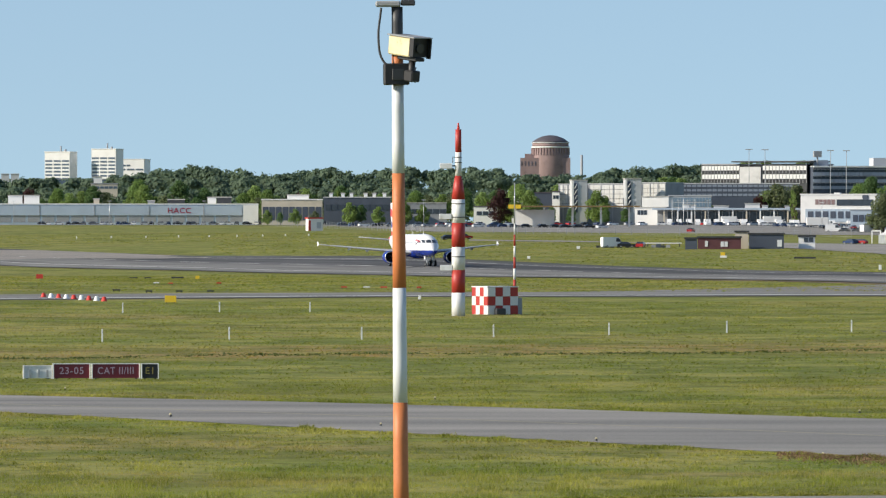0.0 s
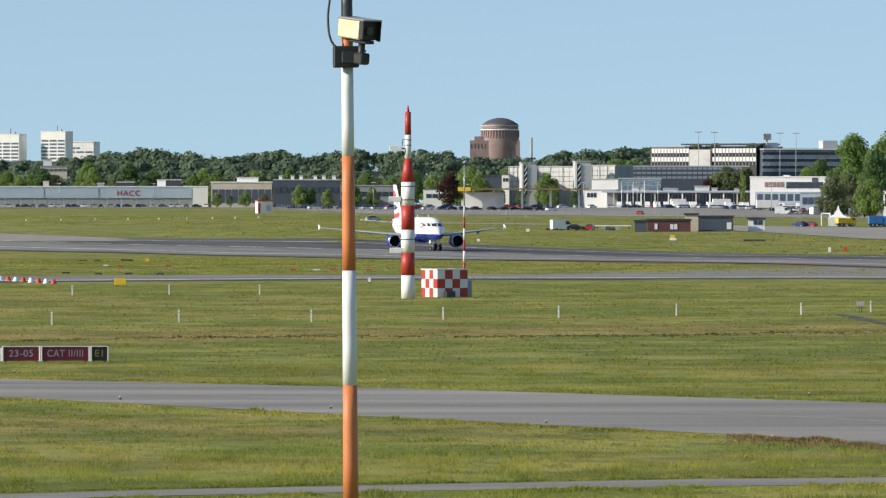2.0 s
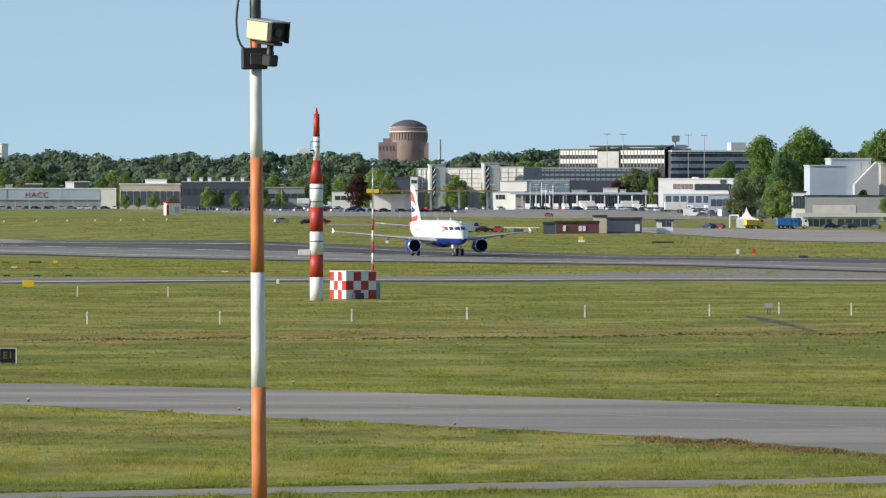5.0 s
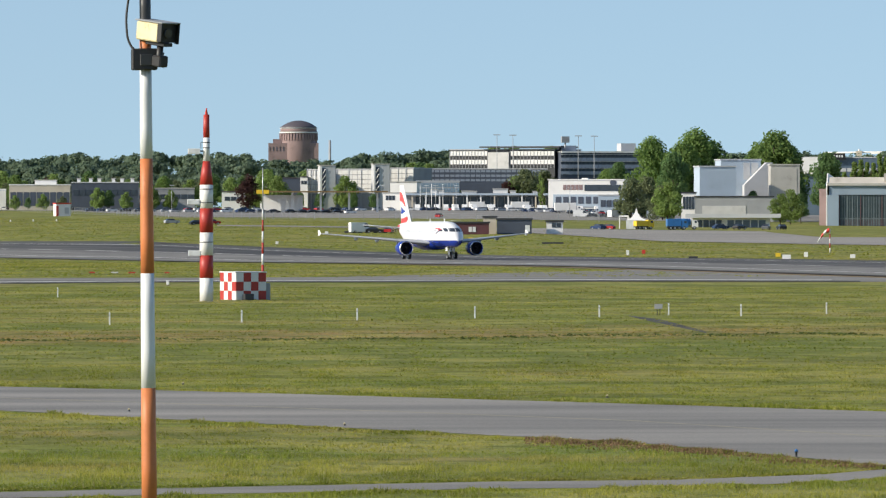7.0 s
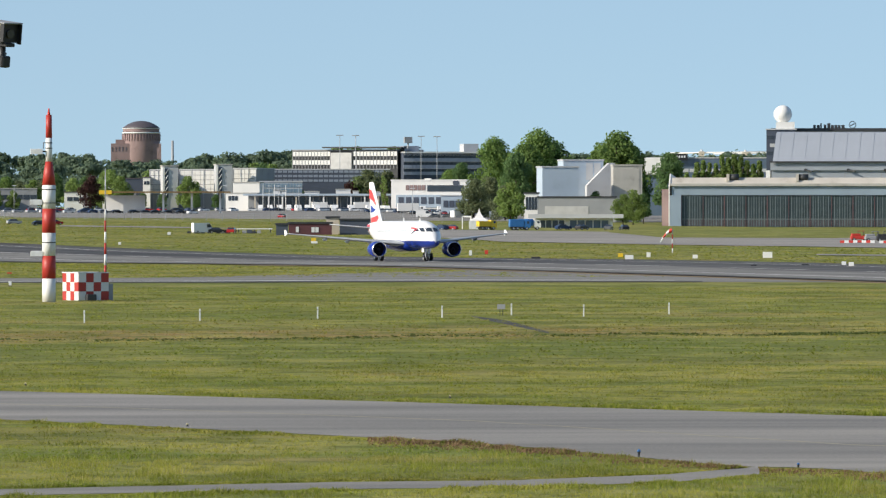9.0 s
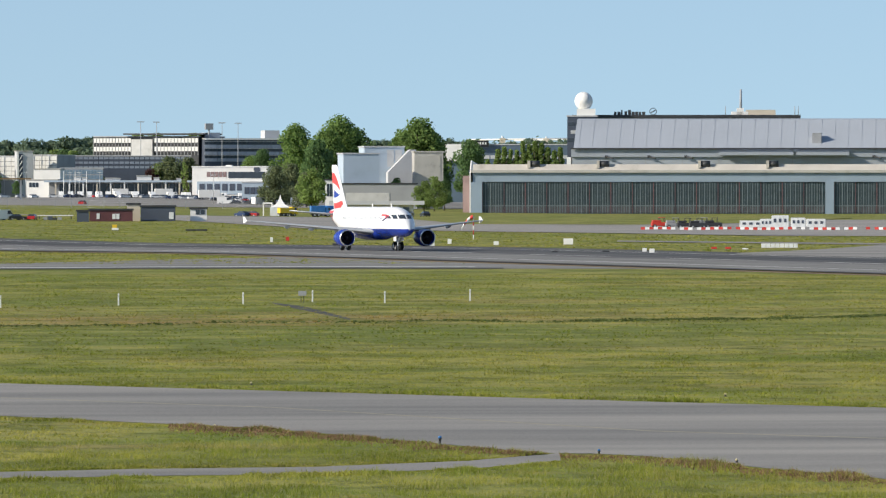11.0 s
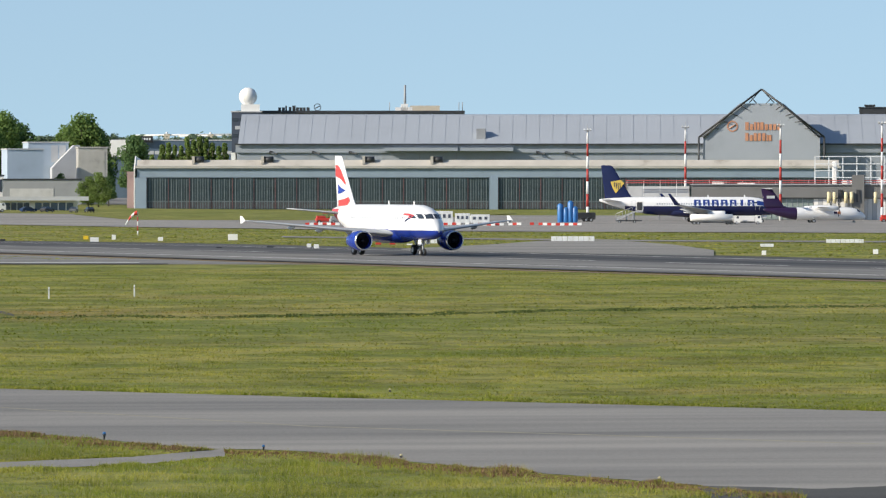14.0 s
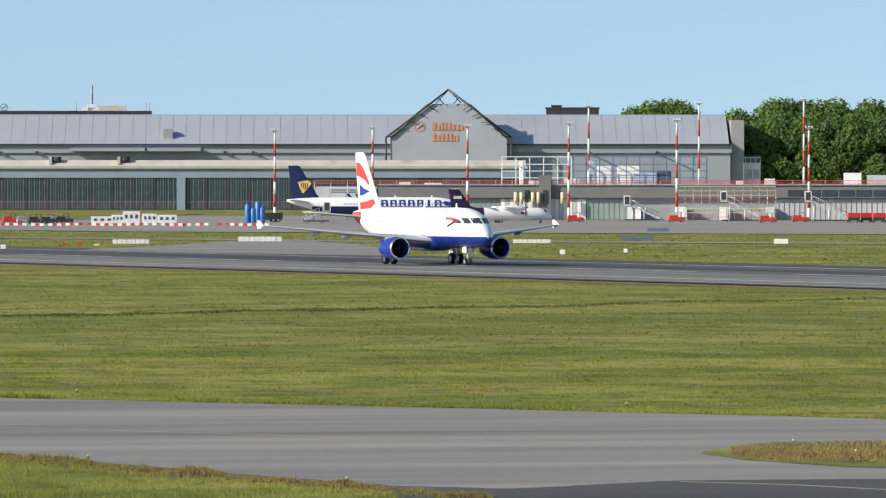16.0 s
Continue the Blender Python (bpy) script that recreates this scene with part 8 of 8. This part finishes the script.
def tufts(name, u, d, height, width, label, grow=0.35, mat=None, spread=(0.4, 1.2)):
    """Strew blades at bearings u and distances d, off the pavement."""
    count = len(u)
    v = EYE_Z * SIGHT / d
    interp = lambda tab: np.interp(u, [q[0] for q in tab], [q[1] for q in tab])
    keep = ~((v > interp(TAXI_FAR) - 1) & (v < interp(TAXI_NEAR) + 2)) & ~((np.abs(v - interp(ROAD)) < 7.5) & (u < 1250)) & ~((u > 2270) & (v > 480))
    patchy = np.array([noise.noise((a * 0.012, b * 0.09, 2)) for a, b in zip(u, d)])
    keep &= patchy > rng.uniform(-0.8, grow, count)
    edge = np.minimum(np.abs(v - interp(TAXI_FAR)), np.abs(v - interp(TAXI_NEAR)))
    u, d, edge, patchy = u[keep], d[keep], edge[keep], patchy[keep]
    n = len(u)
    a = u / SIGHT
    base = np.stack([d * np.sin(a), d * np.cos(a), np.zeros(n) if d.max() < 700 else np.array([at(b, c).z for b, c in zip(u, d)])], 1)
    hummock = np.array([noise.noise((x * 0.45, y * 0.3, 5)) + 0.7 * noise.noise((x * 1.5, y * 0.8, 9)) for x, y, _ in base])
    tall = height * (0.5 + rng.random(n)) * (1 + 0.5 * (edge < 8)) * (1 + 0.6 * patchy) * np.clip(0.8 + 1.5 * hummock, 0.3, 2.4)
    blades = 3
    ang = rng.uniform(0, 6.283, (n, blades))
    lean = rng.uniform(*spread, (n, blades))
    vs = np.zeros((n, blades, 3, 3))
    for k in range(blades):
        side = np.stack([np.cos(ang[:, k]), np.sin(ang[:, k]), np.zeros(n)], 1)
        off = np.stack([np.sin(ang[:, k]), -np.cos(ang[:, k]), np.zeros(n)], 1)
        o = base + off * (width * 0.6)
        vs[:, k, 0] = o - side * width * 0.5
        vs[:, k, 1] = o + side * width * 0.5
        vs[:, k, 2] = o + off * (lean[:, k] * tall)[:, None] + np.array([0, 0, 1.0]) * tall[:, None]
    me = bpy.data.meshes.new(name)
    flat = vs.reshape(-1, 3)
    me.vertices.add(len(flat))
    me.vertices.foreach_set("co", flat.ravel())
    nf = len(flat) // 3
    me.loops.add(len(flat))
    me.loops.foreach_set("vertex_index", np.arange(len(flat), dtype=np.int32))
    me.polygons.add(nf)
    me.polygons.foreach_set("loop_start", np.arange(0, len(flat), 3, dtype=np.int32))
    me.update(calc_edges=True)
    me.materials.append(mat or TUFT)
    return tagged(new(name, me), label, "grass", kind="stuff")


def field(count, d0, d1):
    return rng.uniform(-1250, 3250, count), np.sqrt(rng.uniform(d0 ** 2, d1 ** 2, count))


SHORT = "short tufts of green and straw-coloured grass"
tufts("grass_tufts", *field(140000, 165, 222), 0.095, 0.020, "tall near grass with pale seed heads", 0.0, None, (0.1, 0.8))
tufts("grass_tufts", *field(150000, 222, 345), 0.050, 0.045, SHORT, -0.2)
tufts("grass_tufts", *field(120000, 345, 660), 0.048, 0.10, SHORT, -0.2)
meadow_u, meadow_d = field(110000, 660, 1150)
open_field = (meadow_d * np.sin(meadow_u / SIGHT + HEAD) < 250) & (np.abs(EYE_Z * SIGHT / meadow_d - 142) > 11)
tufts("grass_tufts", meadow_u[open_field], meadow_d[open_field], 0.06, 0.26, SHORT, -0.2)
# the far meadow between runway, taxiways and apron
meadow_u, meadow_d = field(120000, 700, 2200)
limit = np.interp(meadow_u, [-300, 0, 500, 640, 800, 1100, 1600, 2200, 3800], [2500, 2100, 2000, 1640, 1410, 1320, 1190, 1160, 1080])
lane = np.interp(meadow_u, [1350, 2000, 3800], [1072, 998, 928])
open_field = (meadow_d * np.sin(meadow_u / SIGHT + HEAD) > 330) & (meadow_d < limit) & ((np.abs(meadow_d - lane) > 16) | (meadow_u < 1345))
open_field &= ~((meadow_u > 1550) & (meadow_u < 2115) & (EYE_Z * SIGHT / meadow_d > np.interp(meadow_u, [1560, 1700, 1813, 1960, 2040, 2110], [112, 105, 97, 98, 104, 114])))
open_field &= ~((meadow_u < -430) & (EYE_Z * SIGHT / meadow_d > 52))
tufts("grass_tufts", meadow_u[open_field], meadow_d[open_field], 0.09, 0.42, "uneven far meadow grass", -0.2)
# longer grass along an old drain, its shade put in as dark colour, and along the pavement edges
DRAIN = [(-1250, 252), (-300, 243), (700, 236), (1760, 225), (2610, 205), (3250, 196)]
u = rng.uniform(-1250, 3250, 22000)
u = u[rng.random(22000) < np.interp(u, [-1250, 1000, 1500, 2350, 2600], [0.22, 0.22, 1.0, 1.0, 0.25])]
d = EYE_Z * SIGHT / (np.interp(u, [q[0] for q in DRAIN], [q[1] for q in DRAIN]) + rng.normal(0, 1.1, len(u)) + 1.5 * np.sin(u / 170) + 0.8 * np.sin(u / 61))
tufts("long_grass", u, d, 0.060, 0.12, "rank line of longer dark grass along a drain", -0.05, DRAINSHADE)
for tab, off in ((TAXI_FAR, -2.2), (TAXI_NEAR, 3.2), (ROAD, -8.6), (ROAD, 8.6)):
    u = rng.uniform(-1250, min(2260, tab[-1][0]) if tab is not TAXI_FAR else 3250, 9000)
    d = EYE_Z * SIGHT / (np.interp(u, [q[0] for q in tab], [q[1] for q in tab]) + np.sign(off) * np.abs(rng.normal(abs(off), 1.3, 9000)))
    tufts("verge_grass", u, d, 0.050, 0.07, "ragged verge of longer grass beside the asphalt", 0.3)


BROWN = material("brown_dead_stems", (0.20, 0.125, 0.065), 0.95, vary=0.3, scale=2)
u = rng.uniform(560, 2260, 16000)
d = EYE_Z * SIGHT / (np.interp(u, [q[0] for q in TAXI_NEAR], [q[1] for q in TAXI_NEAR]) + 2.2 + np.abs(rng.normal(0, 5.0, 16000)))
tufts("dead_stems", u, d, 0.060, 0.03, "brown dead stems along the pavement edge", 0.1, BROWN)
isle_u = rng.uniform(2690, 3250, 14000)
isle_v = 470 + rng.uniform(-1, 1, 14000) * np.interp(isle_u, [2690, 2760, 3250], [4, 15, 24])
tufts_isle = EYE_Z * SIGHT / isle_v


def isle_stems(name, share, mat, label):
    n = len(isle_u)
    ang = rng.uniform(0, 6.283, n)
    a = isle_u / SIGHT
    base = np.stack([tufts_isle * np.sin(a), tufts_isle * np.cos(a), np.full(n, 0.03)], 1)[rng.random(n) < share]
    ang = ang[:len(base)]
    side = np.stack([np.cos(ang), np.sin(ang), 0 * ang], 1) * 0.015
    tip = base + np.stack([0.03 * np.sin(ang), 0.03 * np.cos(ang), rng.uniform(0.03, 0.11, len(base))], 1)
    v = np.stack([base - side, base + side, tip], 1).reshape(-1, 3)
    me = bpy.data.meshes.new(name)
    me.from_pydata(v.tolist(), [], np.arange(len(v)).reshape(-1, 3).tolist())
    me.materials.append(mat)
    return tagged(new(name, me), label, "grass", kind="stuff")


isle_stems("dead_stems", 0.9, BROWN, "brown stems on the grass island")
isle_stems("grass_tufts", 0.3, TUFT, "green tufts on the grass island")


# ---- what moves: the airliner accelerating along the runway ----
def motions():
    rows = []
    for k in range(33):
        t = 0.5 * k
        s = ((((0.000195101639 * t - 0.00731925039) * t + 0.0922479657) * t + 0.579234925) * t + 19.0523817) * t - 1174.95447 - 13.7
        p = on_runway(s, MIDLINE)
        q = on_runway(s + 11, MIDLINE)
        pitch = -math.atan2(q.z - p.z, 11)
        m = Matrix.Translation((p.x, p.y, p.z + 0.17)) @ Matrix.Rotation(math.atan2(ALONG.y, ALONG.x), 4, "Z") @ Matrix.Rotation(pitch, 4, "Y")
        rows.append((t, m))
    walk(jet, rows)


motions()
